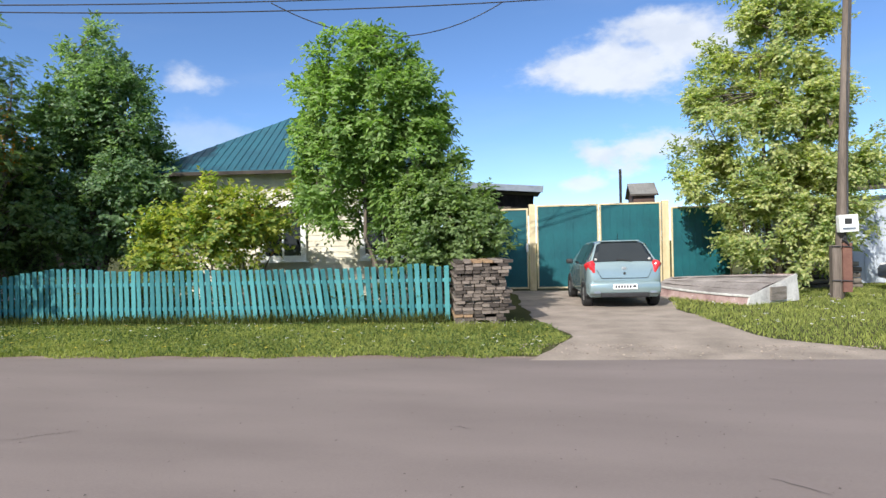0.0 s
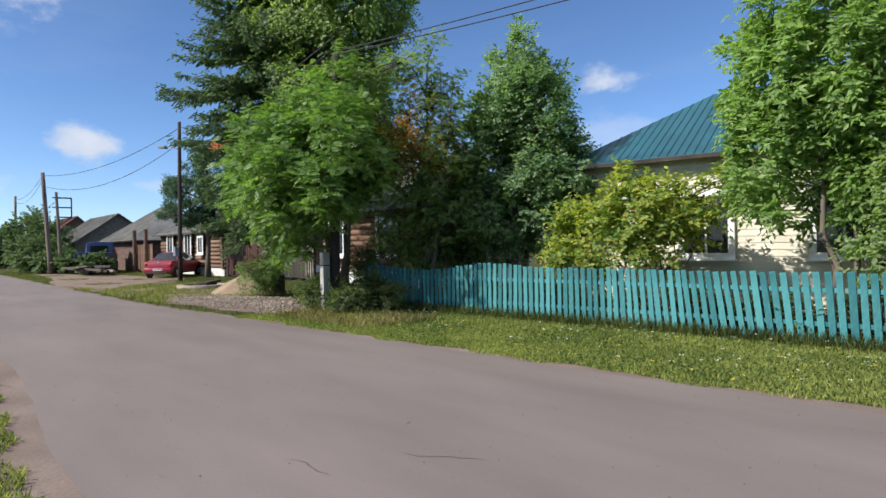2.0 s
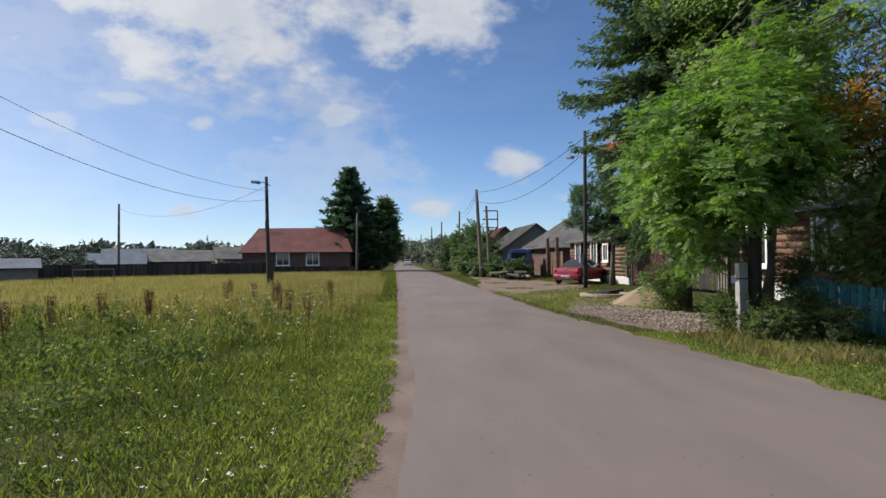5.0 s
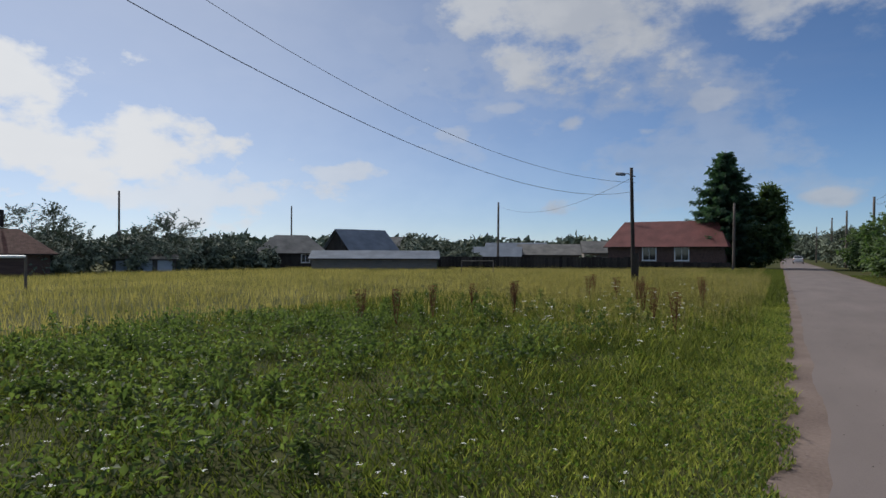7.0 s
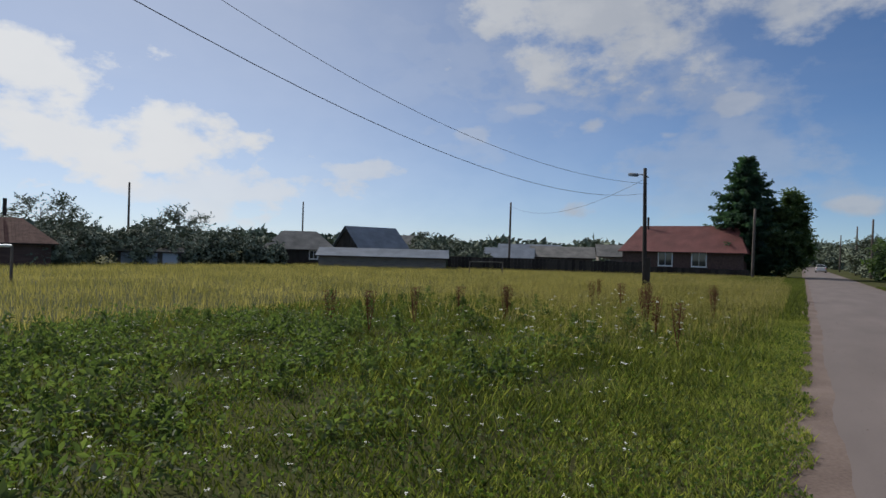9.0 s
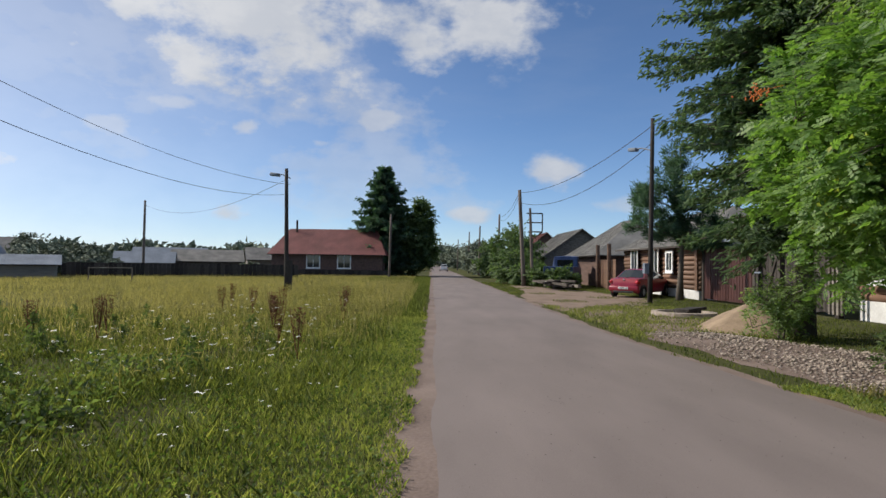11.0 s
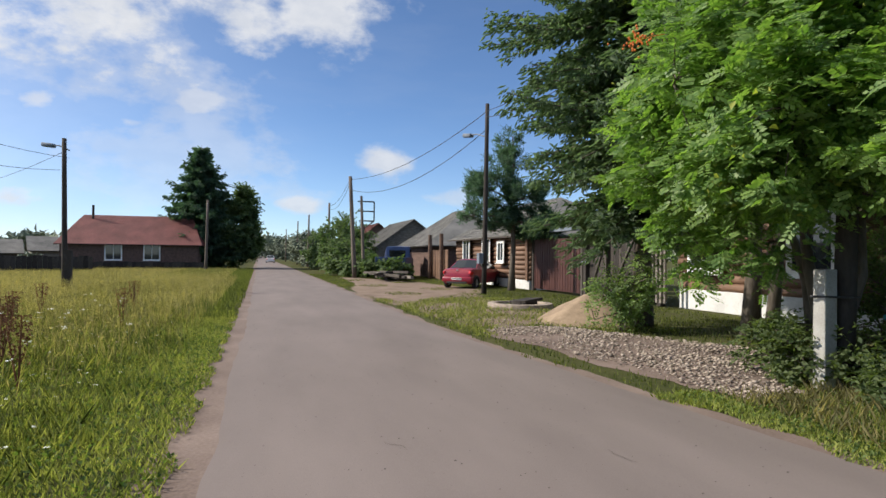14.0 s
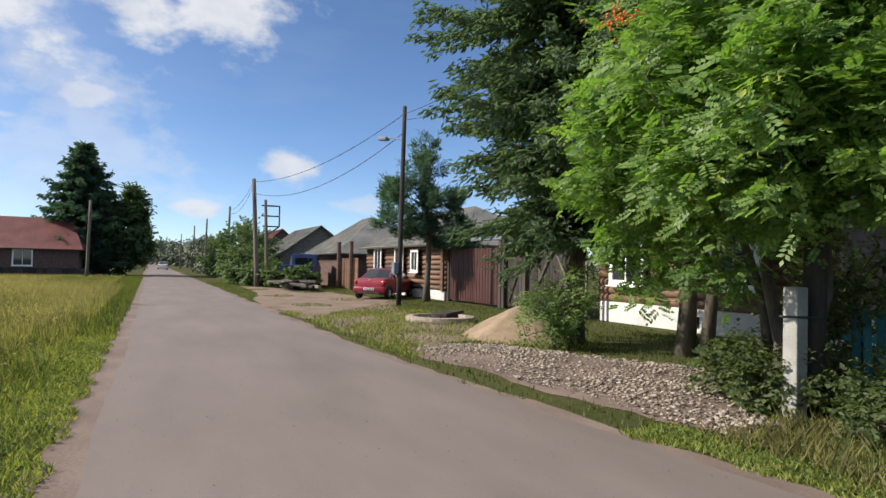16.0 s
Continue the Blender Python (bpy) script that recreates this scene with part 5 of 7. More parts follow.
        for y in (0.58, L - 0.72):
            wheel = new("wheel")
            wheel.parent = c
            wheel.matrix_basis = pose(side * (hw - 0.10), y, 0.295, 0, 90, 0)
            tyre = Shape()
            prof = [(0.19, -0.09), (0.27, -0.1), (0.295, -0.07), (0.295, 0.07), (0.27, 0.1), (0.19, 0.09)]
            for t in range(24):
                a2 = 2 * math.pi * t / 24
                tyre.v += [Vector((q * math.cos(a2), q * math.sin(a2), z)) for q, z in prof]
            for t in range(24):
                for j in range(6):
                    tyre.f.append((t * 6 + j, t * 6 + (j + 1) % 6, ((t + 1) % 24) * 6 + (j + 1) % 6, ((t + 1) % 24) * 6 + j))
            part("tyre", tyre, M["rubber"], wheel, smooth=True)
            rim = Shape().tube([(0, 0, -0.05), (0, 0, 0.05)], 0.19, 20)
            for t in range(5):
                rim.box((0.055, 0.34, 0.03), (0, 0, side * 0.062), (0, 0, 36 * t), bevel=0.008)
            part("rim", rim, M["alloy"], wheel)
        # wheel arches
        for y in (0.58, L - 0.72):
            arch = Shape()
            arch.tube([(side * (hw - 0.055), y + 0.335 * math.cos(t), 0.295 + 0.335 * math.sin(t)) for t in np.linspace(-0.1, math.pi + 0.1, 12)], 0.045, 5)
            part("wheel_arch", arch, M["black"], c)
    part("bumper", Shape().box((W * 0.94, 0.2, 0.28), (0, 0.05, 0.45), bevel=0.07), M[paint], c, smooth=True)
    part("bumper_insert", Shape().box((W * 0.62, 0.1, 0.1), (0, -0.01, 0.3), bevel=0.02), M["black"], c, "black lower bumper insert")
    if plate:
        pl = part("number_plate", Shape().box((0.52, 0.014, 0.112), (0, -0.062, 0.485), bevel=0.003), M["white"], c, "white number plate with dark bars")
        for i in range(6):
            part("bar", Shape().box((0.038, 0.005, 0.06), (-0.2 + i * 0.062, -0.0715, 0.485)), M["ink"], pl)
        part("bar", Shape().box((0.07, 0.005, 0.05), (0.2, -0.0715, 0.49)), M["ink"], pl)
    part("badge", Shape().box((0.1, 0.02, 0.06), (0, 0.035, 0.885 if not sedan else 0.9), bevel=0.015), M["alloy"], c)
    if not sedan:
        part("tailgate_seam", Shape().tube([(-0.6, 0.02, 0.86), (-0.5, -0.012, 0.67), (0.5, -0.012, 0.67), (0.6, 0.02, 0.86)], 0.006, 4), M["black"], c)
        part("roof_aerial", Shape().tube([(0, 0.75, H), (0, 0.62, H + 0.16)], 0.005, 5), M["black"], c)
        for sx3 in (-0.6, 0.57):
            part("window_sticker", Shape().tube([(sx3, 0.135, 1.09), (sx3, 0.128, 1.086)], 0.03, 10), M["white"], c, "small round white sticker")
        part("keyhole", Shape().box((0.05, 0.02, 0.06), (0, 0.012, 0.775), bevel=0.012), M["black"], c)
        part("exhaust_reflector", Shape().box((0.14, 0.03, 0.05), (-hw * 0.72, -0.05, 0.36), bevel=0.01), M["tin"], c)
        part("exhaust_reflector", Shape().box((0.14, 0.03, 0.05), (hw * 0.72, -0.05, 0.36), bevel=0.01), M["tin"], c)
        part("spoiler", Shape().box((W * 0.52, 0.14, 0.03), (0, 0.5, H - 0.01), (-4, 0, 0), bevel=0.012), M[paint], c)
    return c


car("hatchback_car", pose(1.36, 13.98, 0, 0, 0, 6.5), "car_blue", "ice-blue small hatchback parked on the driveway before a gate")
car("sedan_car", pose(-36.9, 12.0, 0, 0, 0, 48), "car_red", "crimson saloon car parked beside a lamp post", L=4.3, W=1.7, H=1.45, sedan=True)
car("parked_car", pose(12.6, 17.6, 0, 0, 0, 84), "car_grey", "dark grey car parked on grass by a pale wall", L=4.2, W=1.7, H=1.45, sedan=True, plate=False)

car("white_car", pose(-131.0, 4.9, 0, 0, 0, 90), "car_white", "small white car standing far along the road", L=4.1, W=1.7, H=1.45, sedan=True, plate=False)

# upturned boat
boat = thing("upturned_boat", pose(5.05, 16.4, 0, 0, 0, 0), "upturned flat-bottomed wooden boat with peeling grey paint on grass", "boat")
hull = Shape()
# sections from the stern to the bow, along a line towards the gate
secs = []
for u in np.linspace(0, 1, 9):
    wide = 0.76 * (1 - 0.55 * u ** 2.2)
    high = 0.44 - 0.08 * u
    secs.append((u, wide, high))
ax, side_v = Vector((-0.58, 0.815, 0)), Vector((0.815, 0.58, 0))
o = Vector((-0.38, -1.55, 0))
def boat_pt(u, across, z):
    return o + ax * (3.3 * u) + side_v * across + Vector((0, 0, z * (1 + 0.62 * across)))
bottom, sides = Shape(), Shape()
for u, wide, high in secs:
    bottom.v += [boat_pt(u, -wide, high), boat_pt(u, -wide * 0.3, high + 0.03 + 0.03 * r.uniform(-1, 1)), boat_pt(u, wide * 0.3, high + 0.03 + 0.03 * r.uniform(-1, 1)), boat_pt(u, wide, high + 0.02 * r.uniform(-1, 1))]
for i in range(8):
    for j in range(3):
        bottom.f.append((i * 4 + j, i * 4 + j + 1, i * 4 + j + 5, i * 4 + j + 4))
part("bottom", bottom, M["boat_wood"], boat)
for sg, nm in ((-1, "side"), (1, "side")):
    sd = Shape()
    for u, wide, high in secs:
        sd.v += [boat_pt(u, sg * wide, high), boat_pt(u, sg * (wide + 0.03), high * 0.55), boat_pt(u, sg * (wide + 0.07), 0.02)]
    for i in range(8):
        for j in range(2):
            sd.f.append((i * 3 + j, i * 3 + j + 1, i * 3 + j + 4, i * 3 + j + 3))
    part(nm, sd, M["boat_red"], boat, "faded pinkish-grey side planks")
    rub = Shape().tube([boat_pt(u, sg * (wide + 0.02), high * 0.93) for u, wide, high in secs], 0.03, 5)
    part("rubbing_strake", rub, M["boat_white"], boat, "chalky white strake")
stern = Shape().add([boat_pt(-0.004, -0.76, 0.44), boat_pt(-0.004, 0.76, 0.44), boat_pt(-0.004, 0.84, 0.02), boat_pt(-0.004, -0.84, 0.02), boat_pt(0.01, -0.76, 0.44), boat_pt(0.01, 0.76, 0.44), boat_pt(0.01, 0.84, 0.02), boat_pt(0.01, -0.84, 0.02)],
                    [(0, 1, 2, 3), (7, 6, 5, 4), (0, 4, 5, 1), (1, 5, 6, 2), (2, 6, 7, 3), (3, 7, 4, 0)])
part("transom", stern, M["boat_white"], boat)
part("motor_pad", Shape().box((0.5, 0.04, 0.3), tuple(boat_pt(-0.012, 0.1, 0.22)), (0, 0, math.degrees(math.atan2(side_v.y, side_v.x)))), M["grey_wood"], boat)
for a2 in (-0.5, 0.0, 0.5):
    part("keel_strip", Shape().tube([boat_pt(u, a2 * w * 1.2, h + 0.035) for u, w, h in secs], 0.022, 4), M["boat_wood"], boat)

# street pole on a concrete footing with an electricity meter
pole_a = polebase("utility_pole", (6.42, 15.9, 0), 8.6, 0.105, "weathered wooden utility pole with a white meter box", lean=(0.35, 0.0))
part("footing", Shape().box((0.18, 0.2, 1.35), (-0.1, -0.06, 0.6), bevel=0.015), M["post_wood"], pole_a)
part("cabinet", Shape().box((0.2, 0.14, 1.15), (0.13, -0.1, 0.75), bevel=0.012), M["rust"], pole_a, "rust-brown steel cable cover")
meter = part("meter_box", Shape().box((0.4, 0.2, 0.4), (0.12, -0.2, 1.78), (0, -3, 0), bevel=0.015), M["white"], pole_a, "white meter box with a dark window")
part("glass", Shape().box((0.15, 0.012, 0.13), (0.1, -0.306, 1.83)), M["black"], meter)
part("lid_label", Shape().box((0.28, 0.012, 0.05), (0.12, -0.305, 1.66)), M["tin"], meter)
part("cable_bundle", Shape().tube([(0.1, -0.16, 1.58), (0.02, -0.2, 1.4), (0.14, -0.2, 1.28), (0.08, -0.16, 1.5)], 0.03, 6), M["cable"], pole_a)
for z in (0.45, 1.25):
    part("wire_strap", Shape().tube([(-0.22, -0.18, z), (0.02, -0.19, z), (0.25, -0.18, z - 0.02)], 0.014, 5), M["cable"], pole_a)
part("conduit", Shape().tube([(0.16, -0.13, 2.0), (0.2, -0.13, 5.0), (0.33, -0.13, 8.2)], 0.02, 6), M["cable"], pole_a)

# pale shed and dark roof beyond the pole, board pile
shed = thing("metal_shed", pose(11.5, 21.6, 0, 0, 0, 5), "pale blue-grey sheet-metal shed with a dark overhanging roof", "shed")
part("wall", Shape().box((7.2, 4, 2.75), (0, 2, 1.37)), M["pale_wall"], shed)
part("roof", Shape().box((8.2, 5.2, 0.14), (0.2, 2, 3.6), (6, -3, 0)), M["dark_wood"], shed)
part("eave_beam", Shape().box((7.6, 0.3, 0.35), (0.2, -0.3, 3.2), (0, -3, 0)), M["grey_wood"], shed)
for x in np.arange(-3.5, 3.5, 0.35):
    part("seam", Shape().box((0.03, 0.02, 2.6), (x, -0.01, 1.35)), M["pale_wall"], shed)
part("door_line", Shape().box((0.05, 0.03, 2.4), (-0.4, -0.015, 1.25)), M["white"], shed)
fence_grey = thing("board_fence", pose(7.2, 20.9, 0), "short grey board fence beside a shed", "fence")
bd = Shape().box((0.15, 0.025, 2.0), (0, 0, 1.0), bevel=0.005).mesh("board", M["pale_wall"])
for i in range(16):
    part("board", bd, None, fence_grey, at=pose(-1.2 + i * 0.16, 0, 0.02))
pile = thing("board_pile", pose(7.0, 19.2, 0, 0, 0, 6), "grey weathered boards piled on the grass", "board pile")
bd = Shape().box((2.4, 0.5, 0.13), (0, 0, 0), bevel=0.01).mesh("board", M["grey_wood"])
for i in range(5):
    part("board", bd, None, pile, at=pose(r.uniform(-0.1, 0.1), r.uniform(-0.06, 0.06), 0.07 + i * 0.155, 0, 0, r.uniform(-2, 2)))
far_roof = gable_house("shed_roof_house", (4.3, 34.5, 0), 0, (1.1, 2.4), 4.0, 4.6, "brick_red", "slate", "small outbuilding with a grey roof behind the gate", over=0.15)
part("stovepipe", Shape().tube([(-1.15, -0.9, 0), (-1.15, -0.9, 5.3)], 0.07, 8), M["dark_wood"], far_roof)


# ---- poles, lamps, wires ----
def street_lamp(parent, at, reach, face=90):
    arm = part("lamp_arm", Shape().tube([at, (at[0], at[1], at[2] + 0.02), (at[0] - reach * 0.6, at[1], at[2] + 0.22), (at[0] - reach, at[1], at[2] + 0.25)], 0.03, 6), M["tin"], parent, at=pose(0, 0, 0, 0, 0, face))
    part("lamp_head", Shape().box((0.55, 0.24, 0.17), (at[0] - reach - 0.2, at[1], at[2] + 0.25), (0, 8, 0), bevel=0.05), M["tin"], arm, "grey street lamp head", smooth=True)
    return arm


pole_b = polebase("street_lamp_pole", (-36.87, -4.9, 0), 6.25, 0.105, "wooden street lamp pole standing in the meadow", lean=(0.05, -0.1), mat="dark_wood")
part("footing", Shape().box((0.26, 0.26, 1.75), (0, 0.12, 0.8), bevel=0.02), M["dark_wood"], pole_b)
street_lamp(pole_b, (0.1, 0.0, 5.75), 0.75, 65)

pole_c = polebase("street_lamp_pole", (-32.5, 11.75, 0), 8.0, 0.1, "dark street lamp pole beside a pine", lean=(0.1, 0.05), mat="dark_wood")
street_lamp(pole_c, (0.05, 0.0, 6.6), 1.0, 20)
part("meter_box", Shape().box((0.3, 0.2, 0.45), (0.05, -0.2, 1.5), bevel=0.02), M["tin"], pole_c)
pole_d = polebase("transformer_pole", (-51.6, 9.2, 0), 7.2, 0.15, "leaning wooden pole with a steel bracket frame", lean=(-0.2, -0.35))
p2 = part("second_pole", Shape().tube([(-0.6, 0.75, 0), (-0.8, 0.55, 5.9)], [0.13, 0.09], 10), M["post_wood"], pole_d)
for a2, b2 in (((-0.8, 0.3, 5.5), (-0.8, 1.5, 5.5)), ((-0.8, 1.5, 5.5), (-0.8, 1.5, 4.1)), ((-0.8, 1.5, 4.1), (-0.8, 0.4, 4.1)), ((-0.8, 0.55, 3.4), (-0.8, 1.5, 4.1)), ((-0.8, 0.3, 4.8), (-0.8, 1.5, 4.8))):
    part("bracket", Shape().tube([a2, b2], 0.05, 5), M["dark_wood"], pole_d)
for i, (x, y, hgt) in enumerate([(-65.0, -25.2, 7.3), (-69.0, -2.0, 6.6), (-72.0, 9.5, 7.0), (-92.0, 9.0, 7.0), (-116.0, 9.0, 7.4), (-150.0, 8.5, 7.4), (-45.0, -62.0, 8.5), (-70.0, -60.0, 8.5)]):
    pp = polebase("utility_pole", (x, y, 0), hgt, 0.12, "bare weathered wooden utility pole", lean=(0.1, 0.1))
    part("insulator", Shape().tube([(0.1, 0.1, hgt - 0.5), (0.22, 0.1, hgt - 0.45), (0.22, 0.1, hgt - 0.3)], [0.02, 0.02, 0.04], 6), M["concrete"], pp)
pole_e = polebase("utility_pole", (-14.15, 9.42, 0), 6.45, 0.115, "dark wooden utility pole strapped to a concrete stub", lean=(0.1, 0.1), mat="dark_wood")
stub = part("concrete_stub", Shape().box((0.17, 0.19, 1.7), (-0.02, -0.25, 0.6), (1, 1, 0), bevel=0.015), M["concrete"], pole_e, "pale concrete stub post")
for z in (0.3, 1.12):
    part("wire_strap", Shape().tube([(-0.12, -0.36, z), (0.08, -0.36, z + 0.01), (0.16, -0.1, z), (0.1, 0.14, z), (-0.12, 0.1, z), (-0.12, -0.36, z)], 0.013, 5), M["cable"], pole_e)


def wire(a, b, sag, radius=0.012, label="thin black overhead cable between wooden poles"):
    a, b = Vector(a), Vector(b)
    o = (a + b) / 2
    w = thing("overhead_cable", pose(*o), label, "cable", "overhead cables")
    pts = [a.lerp(b, t) - o - Vector((0, 0, sag * (1 - (2 * t - 1) ** 2))) for t in np.linspace(0, 1, 25)]
    part("strand", Shape().tube(pts, radius, 5), M["cable"], w)
    return w


for dz, sg in ((0, 0.5), (-0.25, 0.75)):
    wire((-14.05, 9.5, 6.5 + dz * 0.3), (6.75, 15.9, 7.75 + dz * 0.3), sg * 0.55, 0.014)
    wire((-14.05, 9.5, 6.9 + dz), (-32.4, 11.8, 7.7 + dz), sg, 0.012)
    wire((-32.4, 11.8, 7.7 + dz * 3), (-51.8, 8.85, 7.0 + dz * 3), sg * 1.4, 0.016)
    wire((-51.8, 8.85, 7.0 + dz), (-71.9, 9.6, 6.7 + dz), sg, 0.014)
wire((-5.79, 11.74, 6.58), (-1.22, 14.27, 7.13), 0.75, 0.012)
wire((6.75, 15.9, 8.4), (30.0, 19.0, 8.4), 0.6, 0.018)
wire((-36.8, -5.1, 4.95), (-3.71, -8.4, 7.47), 1.78, 0.009)
wire((-36.8, -4.8, 5.45), (-10.86, -13.72, 10.61), 1.75, 0.009)
wire((-36.8, -5.0, 5.7), (-65.0, -25.2, 6.9), 1.2, 0.01)


# ---- street side beyond the trees ----
# gravel, sand heap, well ring
s = Shape()
r2 = np.random.default_rng(8)
for x in np.arange(-21.5, -13.6, 0.4):
    lo_y = right_edge(x) + 0.75 + wob(x, 31.0, 0.3, 1.5)
    hi_y = float(np.interp(x, [-21.5, -20, -17, -14], [8.6, 9.4, 11.0, 8.8])) + wob(x, 35.0, 0.4, 1.5)
    end = min(1.0, (x + 21.6) / 1.2, (-13.5 - x) / 1.2)
    lo_y, hi_y = (lo_y + hi_y) / 2 - (hi_y - lo_y) / 2 * end, (lo_y + hi_y) / 2 + (hi_y - lo_y) / 2 * end
    s.v += [(x, lo_y + (hi_y - lo_y) * j / 5, 0.002 + 0.05 * math.sin(math.pi * j / 5)) for j in range(6)]
n = len(s.v) // 6
s.f = [(i * 6 + j, i * 6 + j + 1, i * 6 + j + 7, i * 6 + j + 6) for i in range(n - 1) for j in range(5)]
tagged(part("rubble_bed", s, M["shoulder"]), "bare earth under scattered rubble stones", kind="structure")


s = Shape()
xs2 = np.arange(-52, -20.8, 0.6)
for x in xs2:
    lo_y = right_edge(x) + float(np.interp(x, [-52, -42, -36, -33, -28.5, -21], [1.8, 1.4, 0.3, 0.05, 0.5, 0.7])) + wob(x, 48.0, 0.3, 1.4)
    hi_y = float(np.interp(x, [-52, -44, -36, -32, -28.5, -24, -21], [9.4, 12.0, 13.2, 11.4, 11.2, 10.6, 9.0])) + wob(x, 45.0, 0.8, 2.0)
    s.v += [(x, lo_y + (hi_y - lo_y) * j / 6, 0.004) for j in range(7)]
s.f = [(i * 7 + j, i * 7 + j + 1, i * 7 + j + 8, i * 7 + j + 7) for i in range(len(xs2) - 1) for j in range(6)]
tagged(part("earth_yard", s, M["yard_earth"]), "trodden bare earth forecourt before the log houses", kind="structure")


def rubble(count, xs, ys_lo, ys_hi, lo, hi, seed):
    rr = np.random.default_rng(seed)
    base = np.array([(1, 0, 0), (-1, 0, 0), (0, 1, 0), (0, -1, 0), (0, 0, 0.5), (0, 0, -0.4), (.6, .6, .4), (-.6, -.6, .4), (.6, -.6, .4), (-.6, .6, .4)], dtype=float)[:6]
    tri = np.array([(0, 2, 4), (2, 1, 4), (1, 3, 4), (3, 0, 4), (2, 0, 5), (1, 2, 5), (3, 1, 5), (0, 3, 5)])
    x = rr.uniform(*xs, count)
    u = rr.uniform(size=count)
    y = np.array([ys_lo(q) for q in x]) * (1 - u) + np.array([ys_hi(q) for q in x]) * u
    keep = np.sin(x * 1.9 + 1.3 * np.sin(y * 1.6)) * np.sin(y * 2.3 + np.sin(x * 1.1)) + rr.uniform(-1.0, 1.0, count) + 0.9 * np.sin(np.pi * u) > 0.4
    x, y, u = x[keep], y[keep], u[keep]
    count = len(x)
    size = lo + (hi - lo) * rr.uniform(size=count) ** 4
    v = base[None] * (size[:, None, None] * rr.uniform(0.6, 1.3, (count, 6, 1)))
    a = rr.uniform(0, 6.28, count)
    c, sn = np.cos(a), np.sin(a)
    vx, vy = v[:, :, 0] * c[:, None] - v[:, :, 1] * sn[:, None], v[:, :, 0] * sn[:, None] + v[:, :, 1] * c[:, None]
    z = v[:, :, 2] + (0.03 + 0.05 * np.sin(np.pi * u))[:, None] + size[:, None] * 0.25
    verts = np.stack([vx + x[:, None], vy + y[:, None], z], 2).reshape(-1, 3)
    faces = (np.arange(count)[:, None, None] * 6 + tri[None]).reshape(-1, 3)
    ob = cloth_of("rubble", verts, faces, M["stone"], kind="stuff")
    return tagged(ob, "pale broken rubble stones spread beside the road", "rubble")


rubble(17000, (-20.5, -13.9), lambda x: right_edge(x) + 0.85, lambda x: float(np.interp(x, [-20.5, -17, -14], [9.2, 11.0, 8.7])), 0.006, 0.046, 3)
rubble(500, (-22.5, -19.5), lambda x: right_edge(x) + 0.9, lambda x: 9.0, 0.012, 0.045, 4)
rubble(1800, (-0.6, 6.2), lambda x: 7.75 + 0.04 * x, lambda x: 8.9, 0.004, 0.022, 5)
s = Shape()
for i, q in enumerate(np.linspace(0, 1, 10)):
    for t in range(28):
        a2 = 2 * math.pi * t / 28
        rad = 1.35 * q * (1 + 0.12 * noise.noise(Vector((math.cos(a2) * 1.5, math.sin(a2) * 1.5, 3.0))))
        s.v.append((rad * 1.15 * math.cos(a2), rad * math.sin(a2), 1.0 * (1 - q) ** 1.05 * (1 - 0.25 * (1 - q)) + 0.05 * noise.noise(Vector((rad * math.cos(a2) * 3, rad * math.sin(a2) * 3, 1))) + 0.01))
for i in range(9):
    for t in range(28):
        s.f.append((i * 28 + t, i * 28 + (t + 1) % 28, (i + 1) * 28 + (t + 1) % 28, (i + 1) * 28 + t))
sand = part("sand_mound", s, M["sand"], smooth=True, at=pose(-21.8, 10.6, -0.02))
tagged(sand, "heap of pale brown sand on the verge", "sand heap")
well = thing("well_ring", pose(-26.0, 10.5, 0), "low concrete well ring with a dark lid", "well ring")
ring = Shape()
for q, z in ((1.04, -0.02), (1.0, 0.14), (0.8, 0.15), (0.76, 0.03)):
    ring.v += [Vector((q * math.cos(2 * math.pi * t / 28), q * math.sin(2 * math.pi * t / 28), z)) for t in range(28)]
for i in range(3):
    ring.f += [(i * 28 + t, i * 28 + (t + 1) % 28, (i + 1) * 28 + (t + 1) % 28, (i + 1) * 28 + t) for t in range(28)]
part("ring", ring, M["stone"], well)
part("lid", Shape().box((0.7, 0.75, 0.09), (0.12, 0.15, 0.22), (6, -4, 20), bevel=0.01).tube([(0.1, 0.1, 0.02), (0.1, 0.1, 0.23)], 0.4, 16), M["dark_wood"], well, "dark wooden lid")

# maroon gate and grey boarded yard gate
mg = thing("maroon_gate", pose(-35.1, 15.3, 0), "maroon sheet-metal yard gate under a grey beam", "gate")
for x0, x1 in ((0.05, 2.2), (2.25, 4.4)):
    lf = part("gate_leaf", Shape().box((x1 - x0, 0.03, 2.3), ((x0 + x1) / 2, 0, 1.25)), M["maroon"], mg)
    for k in range(9):
        part("rib", Shape().box((0.04, 0.02, 2.25), (x0 + 0.12 + k * 0.24, -0.022, 1.25)), M["maroon"], lf)
for x in (-0.08, 4.52):
    part("post", Shape().box((0.18, 0.18, 2.7), (x, 0.03, 1.35), bevel=0.012), M["dark_wood"], mg)
part("lintel", Shape().box((5.2, 0.3, 0.14), (2.2, 0.03, 2.78), bevel=0.012), M["tin"], mg)
yg = thing("yard_gate", pose(-30.3, 15.4, 0), "weathered dark boarded yard gate with diagonal braces", "gate")
bd = Shape().box((0.17, 0.03, 2.2), (0, 0, 1.2), bevel=0.005).mesh("board", M["dark_wood"])
for k in range(26):
    part("board", bd, None, yg, at=pose(0.1 + k * 0.18, 0, 0.02 + r.uniform(-0.03, 0.05)))
for x in (0.0, 1.5, 4.75):
    part("post", Shape().box((0.2, 0.2, 2.9), (x, -0.08, 1.45), bevel=0.015), M["dark_wood"], yg)
